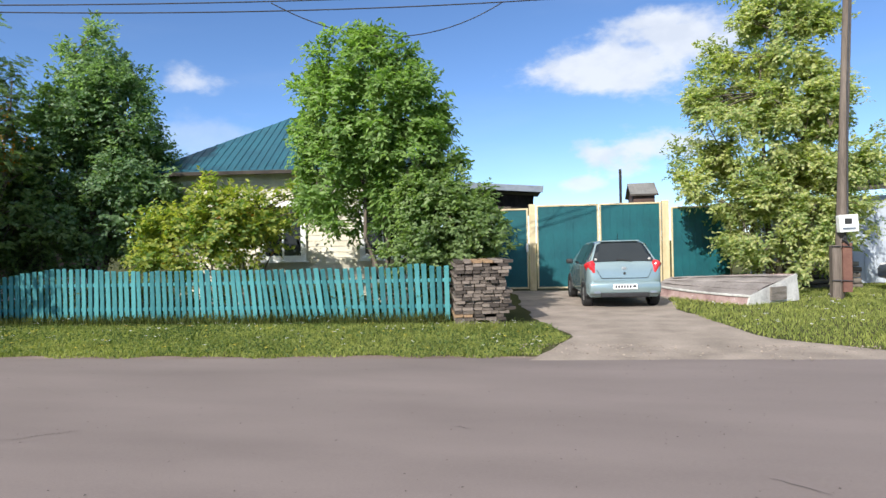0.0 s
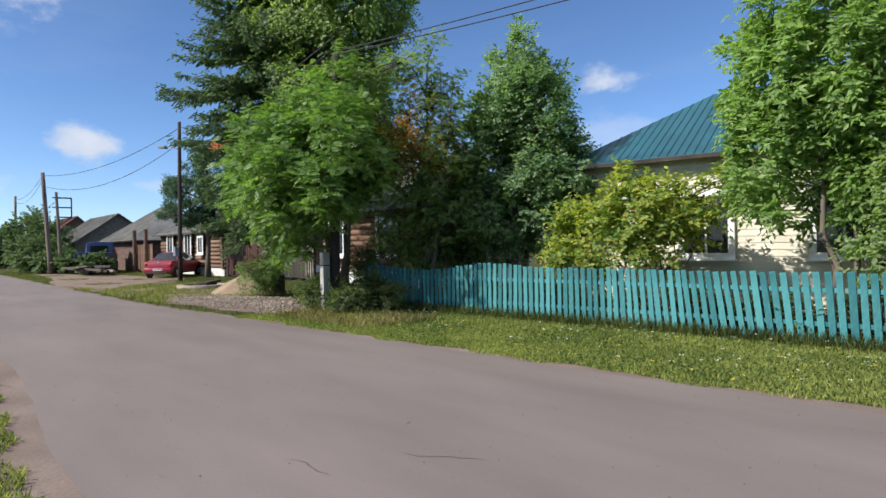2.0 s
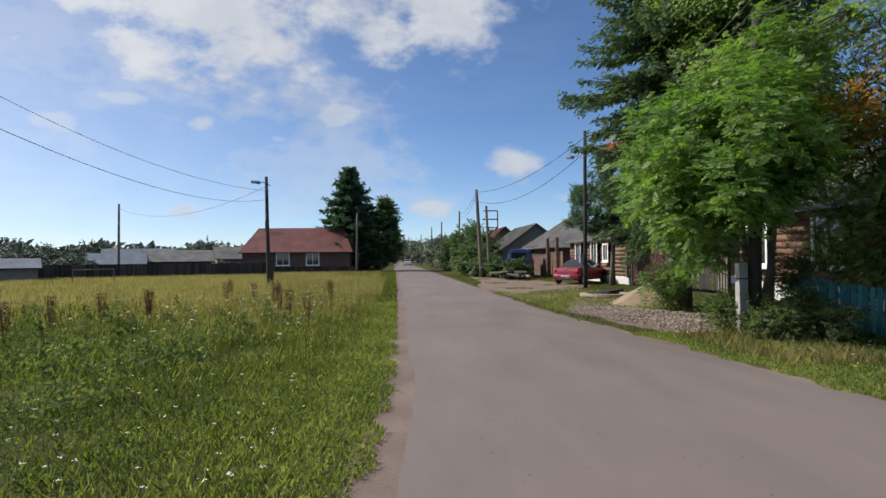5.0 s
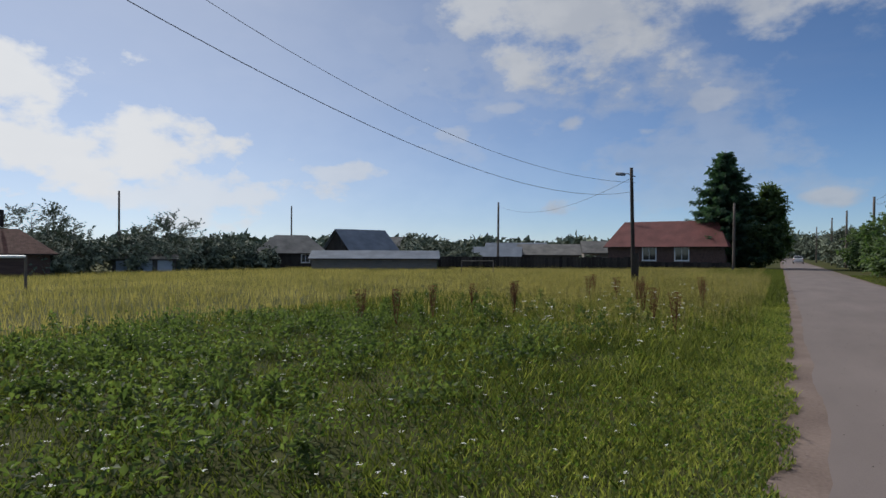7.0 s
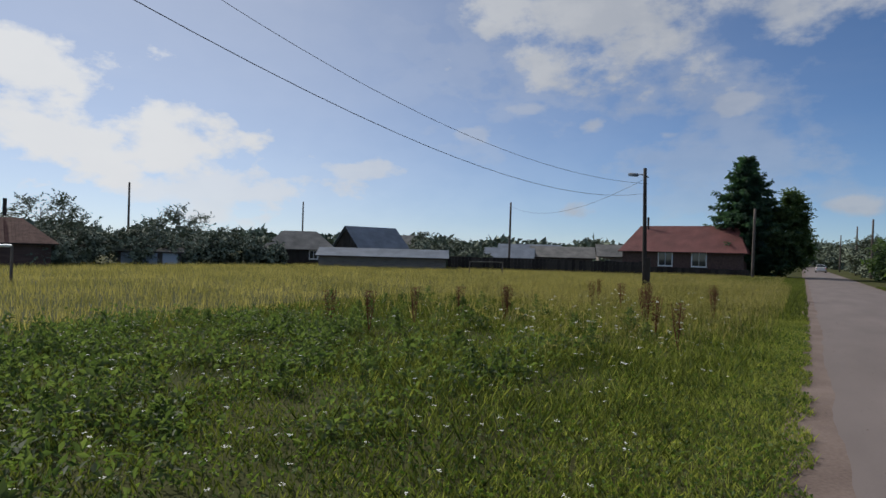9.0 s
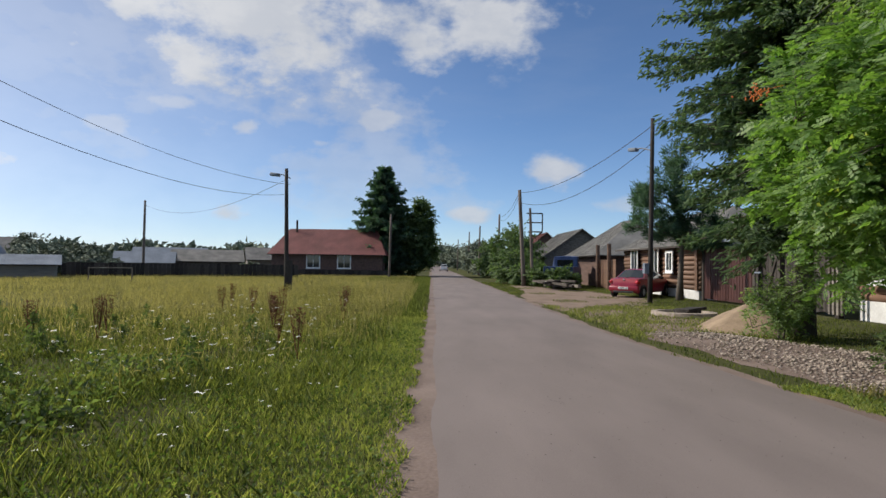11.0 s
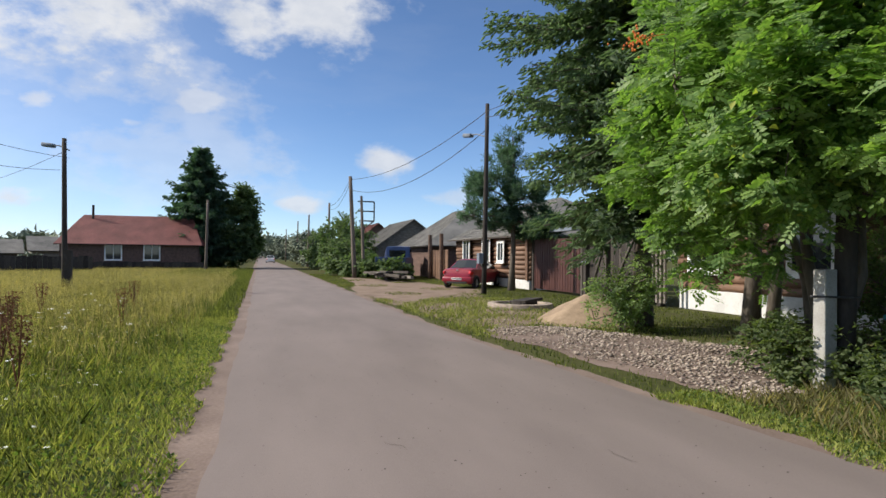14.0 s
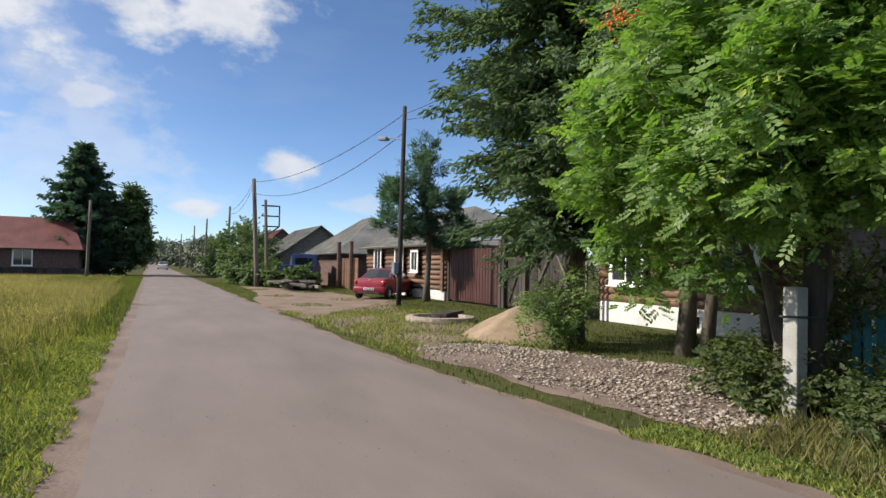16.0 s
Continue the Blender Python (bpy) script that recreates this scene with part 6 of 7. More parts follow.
for a2, b2 in (((0.3, -0.06, 0.3), (1.3, -0.06, 2.2)), ((1.8, -0.06, 0.4), (3.1, -0.06, 2.2)), ((4.5, -0.06, 0.4), (3.3, -0.06, 2.2))):
    part("brace", Shape().tube([a2, b2], 0.04, 5), M["grey_wood"], yg)
part("rail", Shape().box((4.9, 0.06, 0.1), (2.4, -0.05, 2.45)), M["grey_wood"], yg)
part("shed_roof", Shape().box((5.6, 3.0, 0.1), (2.3, 1.8, 3.0), (6, 0, 0)), M["slate"], yg)
part("latch_rail", Shape().box((0.5, 0.05, 0.06), (0.1, -0.2, 1.4)), M["tin"], yg)
for k in range(4):
    part("gate_stile", Shape().box((0.1, 0.06, 1.7), (4.9 + 0.0 * k + k * 0.2, -0.5, 1.0), bevel=0.01), M["grey_wood"], yg)

# board fence and posts between the log houses
bf = thing("board_fence", pose(-51.0, 14.6, 0), "tall orange-brown board fence by the log house", "fence")
bd = Shape().box((0.19, 0.03, 2.0), (0, 0, 1.0), bevel=0.006).mesh("board", M["log"])
for k in range(22):
    part("board", bd, None, bf, at=pose(k * 0.2, 0, 0.02))
for x in (0.6, 3.4):
    part("post", Shape().tube([(x, -0.2, 0), (x, -0.2, 3.1)], 0.14, 8), M["log"], bf)

# old blue lorry
lorry = thing("lorry", pose(-53.0, 12.6, 0, 0, 0, 70), "dull blue old lorry parked among scrap and weeds", "lorry")
cab = part("cab", loft([(0, 1.5, .95), (.1, 2.25, 1.0), (1.2, 2.3, 1.0), (1.65, 1.5, 1.0), (2.3, 1.4, .95)], lambda q: [(0, .7), (1.0 * q[2], .7), (1.02 * q[2], 1.2), (1.0 * q[2], 1.45), (.86 * q[2], q[1]), (0, q[1] + .03)]), M["truck_blue"], lorry)
for side in (1, -1):
    part("side_window", Shape().box((0.03, 0.8, 0.5), (side * 0.93, 0.65, 1.8)), M["car_glass"], cab)
    for y in (1.6, -2.6):
        part("wheel", Shape().tube([(side * 0.75, y, 0.45), (side * 1.02, y, 0.45)], 0.45, 18), M["rubber"], lorry)
part("rear_window", Shape().box((1.2, 0.03, 0.5), (0, -0.02, 1.75)), M["car_glass"], cab)
part("bed", Shape().box((2.1, 3.6, 0.7), (0, -1.95, 1.15), bevel=0.03), M["truck_blue"], lorry)
part("chassis", Shape().box((0.9, 6.0, 0.2), (0, -0.6, 0.62)), M["black"], lorry)
scrap = thing("scrap_heap", pose(-46.3, 10.6, 0), "low heap of dark beams and scrap on the verge", "scrap heap")
for k in range(16):
    part("beam", Shape().box((r.uniform(1.2, 3.4), 0.16, 0.14), (r.uniform(-1.5, 1.5), r.uniform(-0.7, 0.7), 0.12 + 0.03 * k), (0, r.uniform(-3, 3), r.uniform(-40, 40))), M["grey_wood" if k % 3 else "dark_wood"], scrap)


# ---- far side of the meadow ----
low_shed = gable_house("long_low_shed", (-54.6, -34.2, 0), 121, (12.4, 4.0), 1.25, 1.95, "grey_wood", "tin", "long low grey shed with a pale tin roof", over=0.3)
hut_a = gable_house("steep_roofed_house", (-64.5, -43.5, 0), 158, (6.5, 7.0), 1.9, 4.6, "dark_wood", "tin", "house with a steep blue-grey tin roof beyond the meadow", over=0.35)
hut_b = gable_house("hip_roofed_house", (-55.5, -46.5, 0), 133, (7.2, 6.0), 1.9, 3.7, "dark_wood", "slate", "grey house with a hip roof beyond the meadow", hip=0.5, over=0.4)
window(hut_b, 1.5, -3.02, 1.1, 0.8, 0.8)
hut_c = gable_house("brown_roofed_house", (-25.0, -45.5, 0), 158, (6.4, 5.0), 1.8, 3.3, "brick_red", "rust", "brown house with a low roof beyond the meadow", hip=0.5, over=0.4)
part("aerial", Shape().tube([(-0.5, 0, 3.6), (-0.7, 0, 6.0)], 0.03, 5).tube([(-1.1, 0, 5.8), (-0.2, 0, 5.9)], 0.02, 5), M["dark_wood"], hut_c)
part("chimney", Shape().tube([(0.6, 0, 3.4), (0.6, 0, 4.6)], 0.12, 8), M["dark_wood"], hut_c)
garages = gable_house("garage_row", (-38.0, -47.5, 0), 145, (5.0, 3.0), 1.15, 1.5, "grey_wood", "slate", "low row of grey garages among bushes", over=0.2)
for x in (-1.6, 0.0, 1.6):
    part("door", Shape().box((1.2, 0.05, 0.95), (x, -1.53, 0.5)), M["pale_wall"], garages)
for x, y, w, d, hgt, roof in ((-84.0, -26.0, 8, 6, 3.0, "slate"), (-92.0, -34.0, 9, 6, 3.4, "tin"), (-78.0, -31.0, 6, 5, 2.6, "tin"), (-96.0, -20.0, 9, 6, 3.6, "slate"), (-80.0, -52.0, 9, 6, 4.2, "slate"), (-22.0, -70.0, 9, 6, 4.0, "slate")):
    gable_house("village_house", (x, y, 0), 110, (w, d), hgt * 0.55, hgt, "grey_wood", roof, "grey village house in the distance", over=0.3)
dark_fence = thing("board_fence", pose(-61.2, -30.4, 0, 0, 0, 111), "dark weathered board fence along the meadow", "fence")
bd = Shape().box((0.36, 0.03, 1.3), (0, 0, 0.65), bevel=0.006).mesh("board", M["dark_wood"])
for k in range(56):
    part("board", bd, None, dark_fence, at=pose(k * 0.37, 0, random.uniform(-0.05, 0.06)))
front_fence = thing("board_fence", pose(-75.3, -15.8, 0, 0, 0, 90), "low dark board fence before the red-roofed house", "fence")
bd = Shape().box((0.36, 0.03, 0.75), (0, 0, 0.37), bevel=0.006).mesh("board", M["dark_wood"])
for k in range(36):
    part("board", bd, None, front_fence, at=pose(k * 0.37, 0, random.uniform(-0.04, 0.04)))

for nm, a2, b2, hgt, lab in (("goal_frame", (-16.5, -26.6), (-17.4, -25.9), 1.45, "old football goal with a white crossbar in the grass"), ("goal_frame", (-50.2, -22.1), (-52.0, -19.9), 1.0, "small thin football goal in the far meadow")):
    o = Vector((*a2, 0))
    d = Vector((*b2, 0)) - o
    g = thing(nm, pose(*o), lab, "football goal", "football goals")
    rad = 0.06 if hgt > 1.2 else 0.05
    part("post", Shape().tube([(0, 0, -0.1), (0, 0, hgt)], rad, 8), M["post_wood"], g)
    part("post", Shape().tube([(d.x, d.y, -0.1), (d.x, d.y, hgt)], rad, 8), M["post_wood"], g)
    part("crossbar", Shape().tube([(0, 0, hgt), (d.x, d.y, hgt)], rad, 8), M["white" if hgt > 1.2 else "grey_wood"], g)


# ---- distant trees and hedges ----
def far_tree(x, y, wide, high, seed, leaf="hazy_far_leaf", name="bush", label="dark green bushy tree in the distance"):
    size = 0.12 + 0.0028 * math.hypot(x, y)
    lobes = [(0, 0, high * 0.5, wide, wide, high * 0.45), (wide * 0.5, wide * 0.3, high * 0.4, wide * 0.7, wide * 0.7, high * 0.35), (-wide * 0.5, 0, high * 0.35, wide * 0.7, wide * 0.6, high * 0.33)]
    return broadleaf(name + "_tree" if high > 3 else name, (x, y, 0), lobes, [(0, 0, 0.1, 0, 0, high * 0.8)], leaf, label, "tree" if high > 3 else "bush", clumps=110 if high > 2 else 70, per=35, spread=0.15 * wide + 0.08, length=size * 0.92, width=size * 0.7, seed=seed)


MEADOW_BUSHES = [
    (-37, -48, 2.6, 3.4), (-33, -52, 3.0, 4.0), (-42, -47, 2.6, 3.2), (-46, -47, 2.6, 3.6),
    (-31, -47, 2.2, 2.8), (-49, -45, 2.0, 2.4), (-28, -44, 1.8, 2.0), (-62, -33, 2.0, 2.6),
    (-66, -36, 2.4, 2.8), (-70, -34, 2.4, 3.0), (-66, -30, 1.8, 2.2), (-20, -48, 2.5, 3.4),
    (-15, -50, 2.6, 3.2), (-72, -40, 2.4, 4.6), (-50, -60, 3.5, 6.0), (-36, -62, 4.0, 6.5),
]
ROAD_BUSHES = [
    (-57, 9.3, 1.8, 2.6), (-62, 9.8, 2.0, 3.6), (-67, 10.2, 2.2, 5.2), (-70, 11.5, 2.4, 6.4),
    (-53.5, 9.6, 1.2, 1.7), (-50.5, 10.6, 1.0, 1.4), (-48.2, 11.2, 1.0, 1.2), (-78, 10.0, 2.0, 3.6),
    (-86, 10.5, 2.4, 4.4), (-97, 10.5, 2.6, 4.6), (-110, 11.0, 3.0, 5.0), (-130, 12, 3.5, 6.0),
    (-150, 13, 4.0, 6.5), (-105, -6, 3.0, 5.0), (-125, -7, 3.5, 6.0), (-150, -8, 4, 7),
    (-175, 14, 4.5, 7), (-180, -8, 4.5, 7), (-215, 12, 5, 8), (-215, -7, 5, 8),
    (-260, 9, 6, 9), (-262, -3, 6, 9), (-76.5, -18.5, 1.2, 1.4),
]
# the farther bushes take the leaf colour with haze painted in
for i, (x, y, w, hgt) in enumerate(MEADOW_BUSHES + ROAD_BUSHES):
    far_tree(x, y, w, hgt, 100 + i, "hedge_leaf" if y > 5 and x > -90 else "hazy_far_leaf")
# the wooded skyline, its haze painted into the leaf colour
rf = np.random.default_rng(77)
n = 30000
ang = np.radians(rf.uniform(20, 250, n))
dist = rf.uniform(330, 460, n)
top = 6.0 + 4.5 * np.abs(np.sin(ang * 23) * np.sin(ang * 41 + 1)) + rf.uniform(0, 2.0, n)
c = np.stack([-np.sin(ang) * dist, np.cos(ang) * dist, rf.uniform(0, 1, n) ** 0.6 * top], 1)
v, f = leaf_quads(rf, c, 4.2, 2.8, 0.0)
tagged(cloth_of("far_woods", v, f, M["hazy_far_leaf"], kind="stuff"), "wooded skyline beyond the village in haze-greyed leaf colour", "woods")


# ---- grass, weeds and flowers ----
def blades(name, x, y, high, wide, material, label, seed, lean=0.5, z=-0.01, bent=True):
    rr = np.random.default_rng(seed)
    n = len(x)
    a = rr.uniform(0, 6.283, n)
    h = high * rr.uniform(0.45, 1.2, n)
    w = wide * rr.uniform(0.7, 1.3, n)
    l = lean * h * rr.uniform(0.1, 1.0, n)
    b = rr.uniform(0, 6.283, n)
    base = np.stack([x, y, np.full(n, z)], 1)
    side = np.stack([np.cos(a), np.sin(a), np.zeros(n)], 1) * w[:, None] / 2
    fall = np.stack([np.cos(b), np.sin(b), np.zeros(n)], 1)
    mid = base + fall * (0.3 * l)[:, None] + np.array([0, 0, 1]) * (0.6 * h)[:, None]
    tip = base + fall * l[:, None] + np.array([0, 0, 1]) * h[:, None]
    if bent:
        v = np.stack([base, mid * 0.6 + base * 0.4 + side, tip, mid * 0.6 + base * 0.4 - side], 1).reshape(-1, 3)
        k = np.arange(n)[:, None] * 4
        f = np.concatenate([k + np.array([[0, 1, 2]]), k + np.array([[0, 2, 3]])])
    else:
        v = np.stack([base - side, base + side, tip], 1).reshape(-1, 3)
        f = np.arange(n)[:, None] * 3 + np.array([[0, 1, 2]])
    return tagged(cloth_of(name, v, f, material, kind="stuff"), label, "grass")


def scatter(n, x0, x1, y0, y1, seed, patch=0.0, keep=None):
    rr = np.random.default_rng(seed)
    x, y = rr.uniform(x0, x1, n), rr.uniform(y0, y1, n)
    if patch:
        v = np.sin(x * 1.3 + 2 * np.sin(y * 0.9)) * np.sin(y * 1.7 + np.sin(x * 0.7)) + rr.uniform(-1, 1, n) * 0.9
        x, y = x[v > -patch], y[v > -patch]
    if keep is not None:
        m = keep(x, y)
        x, y = x[m], y[m]
    return x, y


edge, ledge = np.vectorize(right_edge), np.vectorize(left_edge)
off_left = lambda x, y: y < ledge(x) - 0.27 + 0.1 * np.sin(x * 5.1) * np.sin(x * 1.7)


def right_ok(x, y):
    lo = edge(x) + 0.12 + 0.15 * np.sin(x * 4.3) * np.sin(x * 1.9)
    drive = (x > np.interp(y, [8.6, 9.6, 12.5, 19], [-0.3, 0.1, -0.6, -1.6])) & (x < np.interp(y, [7.6, 8.6, 9.7, 12, 14, 19], [6.2, 4.2, 3.0, 2.6, 2.4, 3.0]))
    rubble_bed = (x > -20.5) & (x < -13.9) & (y > edge(x) + 0.8) & (y < np.interp(x, [-20.5, -17, -14], [9.0, 10.9, 8.7]))
    track = (x < -28.5) & (y > edge(x) + np.interp(x, [-52, -42, -36, -33, -28.5], [1.8, 1.4, 0.3, 0.05, 0.9])) & (y < np.interp(x, [-52, -44, -36, -32, -28.5], [9.4, 11.6, 12.8, 10.2, 7.6])) & (np.sin(x * 0.9) * np.sin(y * 1.3) > -0.55)
    return (y > lo) & ~drive & ~rubble_bed & ~track


x, y = scatter(115000, -26, 2, -1.4, 2.3, 201, keep=lambda x, y: off_left(x, y) & (y > 0.2 + 0.5 * np.sin(x * 1.7) * np.sin(x * 0.6 + 1) + np.random.default_rng(3).uniform(-0.9, 0.9, len(x))))
near = x > -4.5
blades("verge_grass", x[near], y[near], 0.075, 0.014, M["grass"], "short green grass of the road verge", 1, 0.8)
blades("verge_grass", x[~near], y[~near], 0.085, 0.014, M["mead"], "bright green grass of the road verge", 16, 0.9)
x, y = scatter(60000, -75, -24, -4.0, 2.4, 202, keep=off_left)
blades("verge_grass", x, y, 0.2, 0.035, M["grass"], "green grass along the road", 2, bent=False)
x, y = scatter(42000, 2, 14, -12, 2.3, 212, keep=off_left)
blades("meadow_grass", x, y, 0.13, 0.03, M["grass"], "rank green meadow grass", 13, 0.9, bent=False)
x, y = scatter(115000, -26, 2, -11, 1.2, 203, patch=0.9)
blades("meadow_grass", x, y, 0.12, 0.014, M["grass"], "rank green meadow grass", 3, 0.9)
x, y = scatter(80000, -27, -9, -6.0, 1.6, 209, patch=-0.05, keep=lambda x, y: ((x + 18) / 7.5) ** 2 + ((y + 1.4) / 2.9) ** 2 + np.random.default_rng(5).uniform(-0.8, 0.8, len(x)) < 0.8)
blades("meadow_grass", x, y, 0.21, 0.0065, M["mead"], "tall green grass clumps near the road", 9, 0.7)
x, y = scatter(185000, -75, 14, -44, 1.0, 204, keep=lambda x, y: ((x + np.random.default_rng(8).uniform(-4, 4, len(x)) < -20) & (y < 0.7)) | (y < -9.5))
blades("ripe_grass", x, y, 0.33, 0.02, M["hay"], "tall straw-yellow ripening meadow grass", 4, 0.45, bent=False)
x, y = scatter(64000, -48, -13, -12, 1.5, 205, patch=0.7, keep=lambda x, y: x + 1.6 * np.abs(y + 1.0) + np.random.default_rng(6).uniform(-7, 7, len(x)) < -19.5)
blades("ripe_grass", x, y, 0.5, 0.009, M["hay"], "tall straw-yellow grass stalks", 5, 0.35, bent=False)
rr = np.random.default_rng(14)
px, py = scatter(32000, -46, -13, -12, 1.2, 213, patch=0.5, keep=lambda x, y: x + 1.2 * np.abs(y + 1.0) + np.random.default_rng(9).uniform(-6, 6, len(x)) < -16.5)
c = np.stack([px, py, rr.uniform(0.26, 0.56, len(px))], 1)
v, f = leaf_quads(rr, c, 0.11, 0.016, -0.5)
tagged(cloth_of("grass_panicles", v, f, M["hay"], kind="stuff"), "feathery straw-coloured seed heads over the meadow", "grass")
x, y = scatter(112000, -14.5, 0.4, 6.6, 11.3, 206, keep=right_ok)
blades("verge_grass", x, y, 0.065, 0.014, M["lawn"], "short grass below the picket fence", 6, 0.8)
x, y = scatter(46000, 2.2, 13, 8.0, 20.5, 207, keep=right_ok)
blades("verge_grass", x, y, 0.09, 0.02, M["lawn"], "short grass round the boat and pole", 7, 0.8)
x, y = scatter(12000, -30, -19.5, 6.6, 11.5, 214, keep=lambda x, y: right_ok(x, y) & (y > edge(x) + 0.3), patch=0.35)
blades("verge_grass", x, y, 0.12, 0.016, M["mead"], "rank weedy grass round the well ring", 17, 0.9)
x, y = scatter(60000, -60, -14, 6.6, 15.0, 208, keep=right_ok, patch=0.5)
blades("verge_grass", x, y, 0.08, 0.026, M["grass"], "patchy grass before the log houses", 8, bent=False)
rr = np.random.default_rng(12)
u = rr.uniform(0, 1, 5200)
fx = FA.x + (FB.x - FA.x) * u
fy = FA.y + (FB.y - FA.y) * u - np.abs(rr.normal(size=5200)) * 0.16
blades("fence_grass", fx, fy, 0.24, 0.012, M["grass"], "taller grass tufts at the foot of the fence", 10)
x, y = scatter(1500, -2.0, -0.6, 10.1, 10.7, 211)
blades("fence_grass", x, y, 0.16, 0.01, M["lawn"], "taller grass before the plank stack", 11)

x, y = scatter(52000, -22, 1, -3.6, 2.2, 221, keep=off_left, patch=0.5)
x2, y2 = scatter(26000, -14.3, 0.4, 6.7, 11.2, 222, keep=right_ok, patch=0.4)
x, y = np.concatenate([x, x2]), np.concatenate([y, y2])
rr = np.random.default_rng(23)
c = np.stack([x, y, np.abs(rr.normal(size=len(x))) * 0.03 + 0.012], 1)
v, f = leaf_quads(rr, c, 0.04, 0.03, 0.0)
tagged(cloth_of("clover", v, f, M["clover"], kind="stuff"), "low clover and plantain leaves in the verge", "clover")

# broad-leaved weeds near the path
rr = np.random.default_rng(31)
wx, wy = scatter(2000, -16, 6, -11.0, -1.0, 32, patch=-0.35)
cx, cy = np.repeat(wx, 38), np.repeat(wy, 38)
c = np.stack([cx + rr.normal(size=len(cx)) * 0.2, cy + rr.normal(size=len(cx)) * 0.2, np.abs(rr.normal(size=len(cx))) * 0.09 + 0.02], 1)
v, f = leaf_quads(rr, c, 0.085, 0.055, 0.0)
tagged(cloth_of("low_weeds", v, f, M["weed"], kind="stuff"), "low broad-leaved weeds spreading over the grass", "weeds")
wx, wy = scatter(34, -14, 0, -9, -1.6, 34)
for x0, y0 in zip(wx, wy):
    wide = rr.uniform(0.15, 0.34)
    c = np.abs(rr.normal(size=(260, 3))) * np.array([0, 0, 0.75 * wide]) + rr.normal(size=(260, 3)) * np.array([wide, wide, 0]) + np.array([0, 0, 0.03])
    v, f = leaf_quads(rr, c, 0.1, 0.04, -0.4)
    clump = thing("weed_clump", pose(x0, y0, 0), "dark bushy weed clump in the short meadow grass", "weed", "weed clumps")
    cloth_of("leaves", v, f, M["weed"], clump, kind="stuff")
wx, wy = scatter(60, -22, -4, -9, -0.6, 33)
cx, cy = np.repeat(wx, 120), np.repeat(wy, 120)
tall = np.repeat(rr.uniform(0.25, 0.6, len(wx)), 120)
q = rr.uniform(0, 1, len(cx))
c = np.stack([cx + rr.normal(size=len(cx)) * 0.13 * (1.1 - q), cy + rr.normal(size=len(cx)) * 0.13 * (1.1 - q), q * tall], 1)
v, f = leaf_quads(rr, c, 0.09, 0.035, -0.3)
tagged(cloth_of("tall_weeds", v, f, M["weed"], kind="stuff"), "taller leafy weeds in the meadow", "weeds")


def flowers(name, x, y, high, size, material, label, seed):
    rr = np.random.default_rng(seed)
    n, m = len(x), 7
    h = high * rr.uniform(0.5, 1.2, n)
    c = np.stack([np.repeat(x, m) + rr.normal(size=n * m) * size, np.repeat(y, m) + rr.normal(size=n * m) * size, np.repeat(h, m) + rr.normal(size=n * m) * size * 0.25], 1)
    d = size * 0.62 * rr.uniform(0.6, 1.2, n * m)
    ang = np.arange(6) * math.pi / 3
    disc = np.stack([np.cos(ang), np.sin(ang), np.zeros(6)], 1)
    v = (c[:, None] + disc[None] * d[:, None, None]).reshape(-1, 3)
    v[:, 2] += rr.normal(size=len(v)) * size * 0.12
    k = np.arange(n * m)[:, None] * 6
    f = np.concatenate([k + np.array([[0, i, i + 1]]) for i in range(1, 5)])
    return tagged(cloth_of(name, v, f, material, kind="stuff"), label, "flowers")


x, y = scatter(1000, -22, 2, -9, 1.2, 41, patch=0.0, keep=off_left)
flowers("yarrow_flowers", x, y, 0.2, 0.012, M["flower"], "white yarrow heads scattered in the grass", 1)
x, y = scatter(260, -13, 0, 8.3, 11.0, 42, patch=0.2, keep=right_ok)
flowers("yarrow_flowers", x, y, 0.14, 0.013, M["flower"], "white yarrow heads below the fence", 2)
x, y = scatter(90, 3, 9, 10, 15.5, 43, keep=right_ok)
flowers("yarrow_flowers", x, y, 0.14, 0.018, M["flower"], "white yarrow heads on the lawn", 3)
x, y = scatter(90, -23, -11, -3, 0.6, 45)
flowers("cow_parsley", x, y, 0.7, 0.022, M["flower"], "pale umbels standing over the meadow grass", 5)
x, y = scatter(70, -12, 0, 7.6, 10.8, 44, keep=right_ok)
flowers("dandelions", x, y, 0.09, 0.016, M["yellow_flower"], "yellow dandelions in the verge", 4)

# rusty dock stalks
rd = np.random.default_rng(9)
dock = thing("dock_plant", pose(-20.0, -1.2, 0), "rusty brown seeding dock stalk in the meadow", "dock plant", "dock plants")
st = Shape()
for k in range(3):
    a2, b2 = rd.uniform(-0.16, 0.16, 2)
    st.tube([(0, 0, 0), (a2 * 0.5, b2 * 0.5, 0.4), (a2, b2, 0.85)], [0.012, 0.009, 0.005], 5)
part("stalk", st, M["sorrel"], dock)
q = rd.uniform(0.35, 1, 260)
k = rd.integers(0, 3, 260)
c = np.stack([rd.normal(size=260) * 0.035 + 0.1 * (k - 1) * q, rd.normal(size=260) * 0.035, q * 0.85], 1)
v, f = leaf_quads(rd, c, 0.045, 0.02, 0.2)
cloth_of("seed_head", v, f, M["sorrel"], dock, kind="stuff")
for x, y in ((-21.5, -1.6), (-19.5, -4.6), (-18.4, -4.2), (-17.6, -5.0), (-24.0, -2.8), (-25.0, -2.2), (-16.4, -5.5), (-14.6, -5.4), (-14.0, -5.9), (-22.5, 0.0), (-18.0, -0.6), (-27.0, -4.4), (-24.5, -3.9), (-16.5, 0.1), (-26.0, -0.4)):
    copy_thing(dock, pose(x, y, 0, 0, 0, rd.uniform(0, 360)))

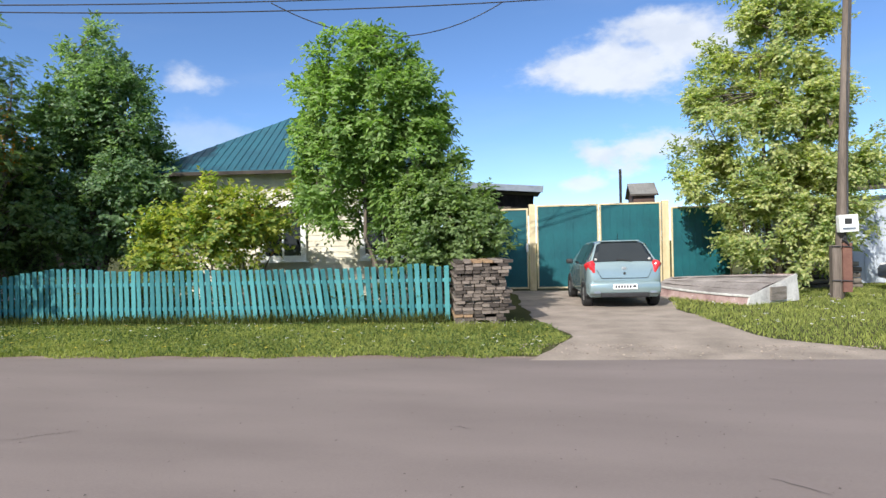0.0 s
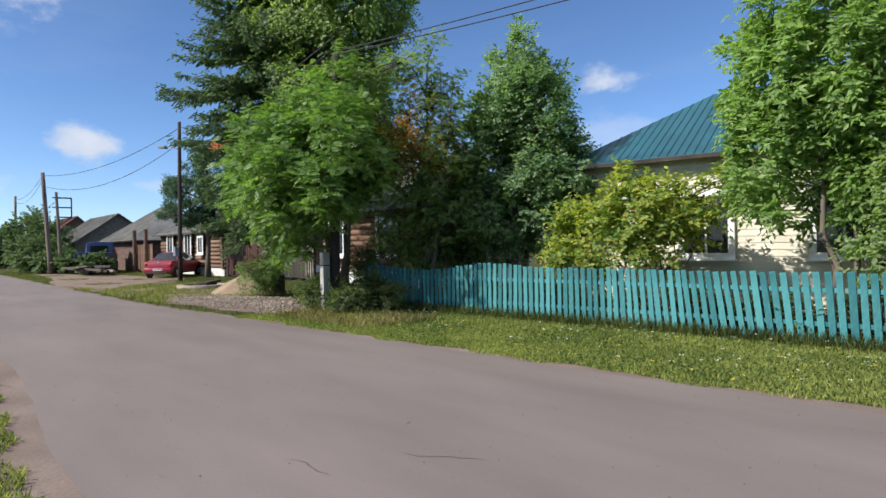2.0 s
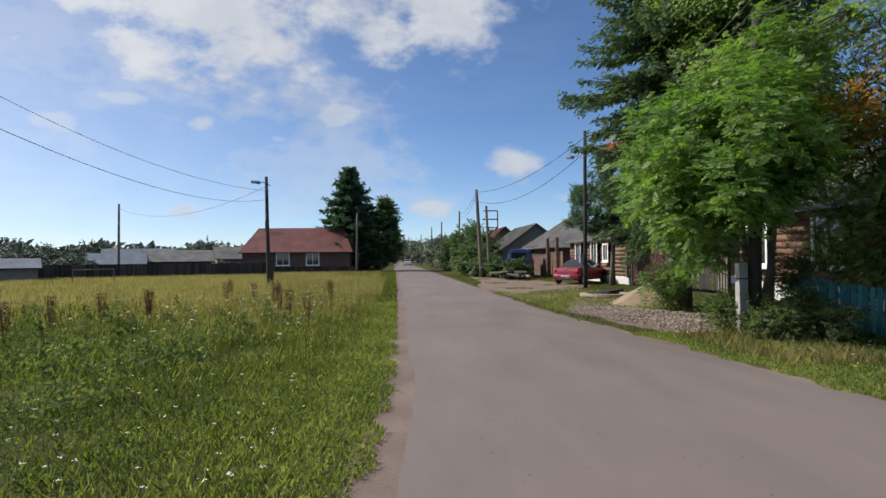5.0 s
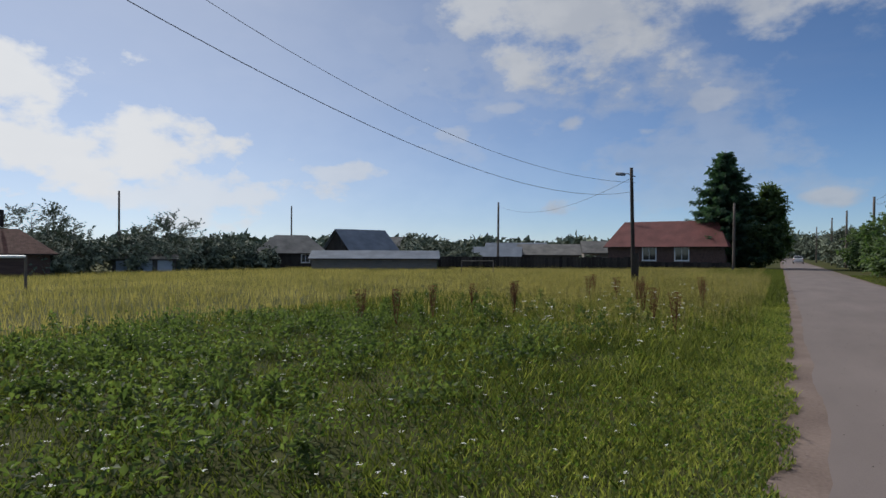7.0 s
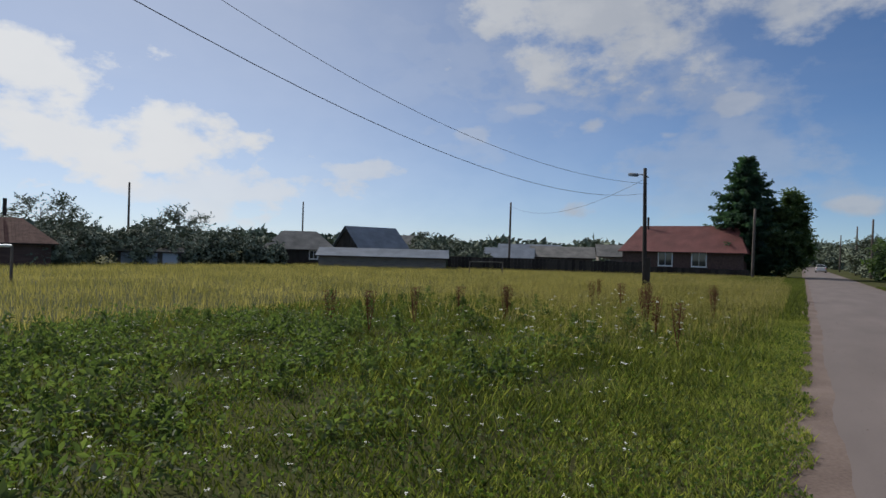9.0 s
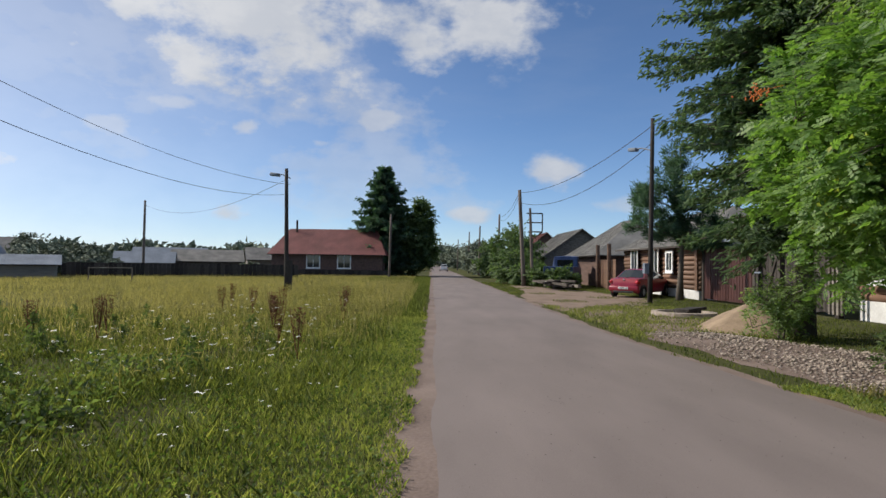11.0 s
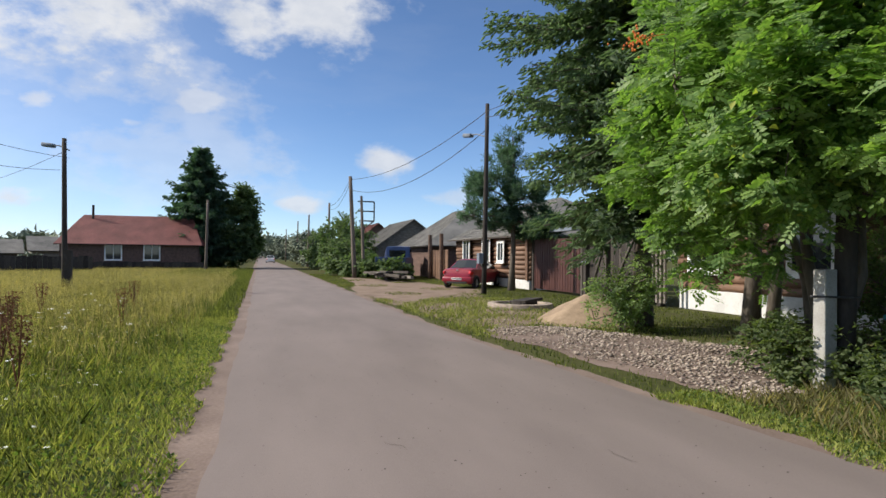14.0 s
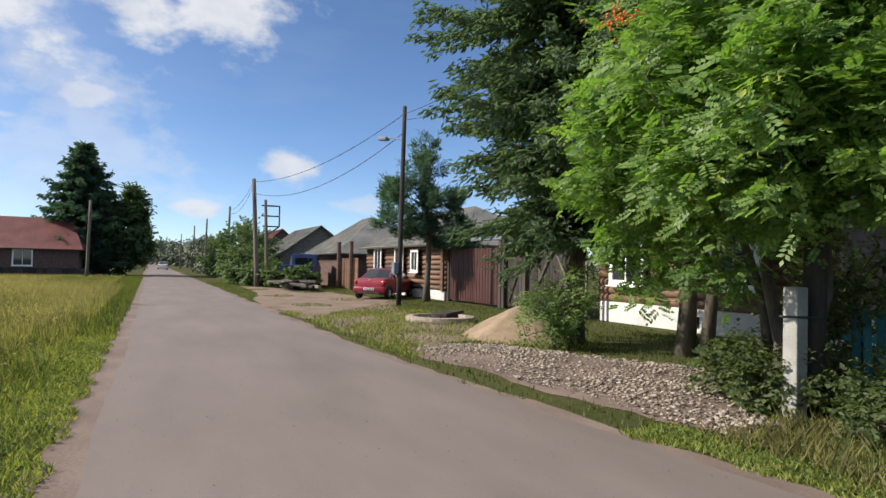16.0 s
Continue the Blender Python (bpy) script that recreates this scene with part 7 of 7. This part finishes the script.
x, y = scatter(5200, -14.2, -10.4, 7.6, 9.6, 215, keep=right_ok, patch=0.1)
blades("dry_grass", x, y, 0.2, 0.01, M["hay"], "dry reddish grass round a concrete post", 15, 0.7)

# ---- wear of the asphalt ----
road_ob = bpy.data.objects["road"]
M["crack"] = surface("crack_shadow", (0.06, 0.05, 0.046), (0.10, 0.085, 0.078), 6.0, 0.95, 0.2, 60.0)
rc = random.Random(17)
spots = [(-4.9, 3.3, 0.6), (-4.4, 4.0, 0.7)] + [(rc.uniform(-30, 3), rc.uniform(2.6, 6.0), rc.uniform(0.1, 0.4)) for _ in range(12)]
for cx, cy, ln in spots:
    sh = Shape()
    a2 = rc.uniform(-0.7, 0.7)
    n, px, py = 9, 0.0, 0.0
    for k in range(n):
        w = 0.0028 * math.sin(math.pi * (k + 0.5) / n) + 0.001
        sh.v += [Vector((px - math.sin(a2) * w, py + math.cos(a2) * w, 0)), Vector((px + math.sin(a2) * w, py - math.cos(a2) * w, 0))]
        a2 += rc.uniform(-0.6, 0.6)
        px, py = px + math.cos(a2) * ln / n, py + math.sin(a2) * ln / n
    sh.f = [(2 * k, 2 * k + 1, 2 * k + 3, 2 * k + 2) for k in range(n - 1)]
    u = (cy - left_edge(cx)) / (right_edge(cx) - left_edge(cx))
    part("crack", sh, M["crack"], road_ob, at=pose(cx, cy, 0.006 + 0.035 * (1 - (2 * u - 1) ** 2) + 0.004))
rp = np.random.default_rng(61)
n = 6000
px, u = rp.uniform(-26, 4, n), rp.uniform(0.02, 0.98, n)
py = np.array([left_edge(q) for q in px]) * (1 - u) + np.array([right_edge(q) for q in px]) * u
base = np.array([(1, 0, 0), (-1, 0, 0), (0, 1, 0), (0, -1, 0), (0, 0, 0.7)])
sz = 0.002 + 0.009 * rp.uniform(size=n) ** 9
v = (base[None] * sz[:, None, None] + np.stack([px, py, 0.008 + 0.035 * (1 - (2 * u - 1) ** 2)], 1)[:, None]).reshape(-1, 3)
f = (np.arange(n)[:, None, None] * 5 + np.array([(0, 2, 4), (2, 1, 4), (1, 3, 4), (3, 0, 4)])[None]).reshape(-1, 3)
tagged(cloth_of("road_grit", v, f, M["crack"], kind="stuff"), "dark grit scattered over the asphalt", "grit")
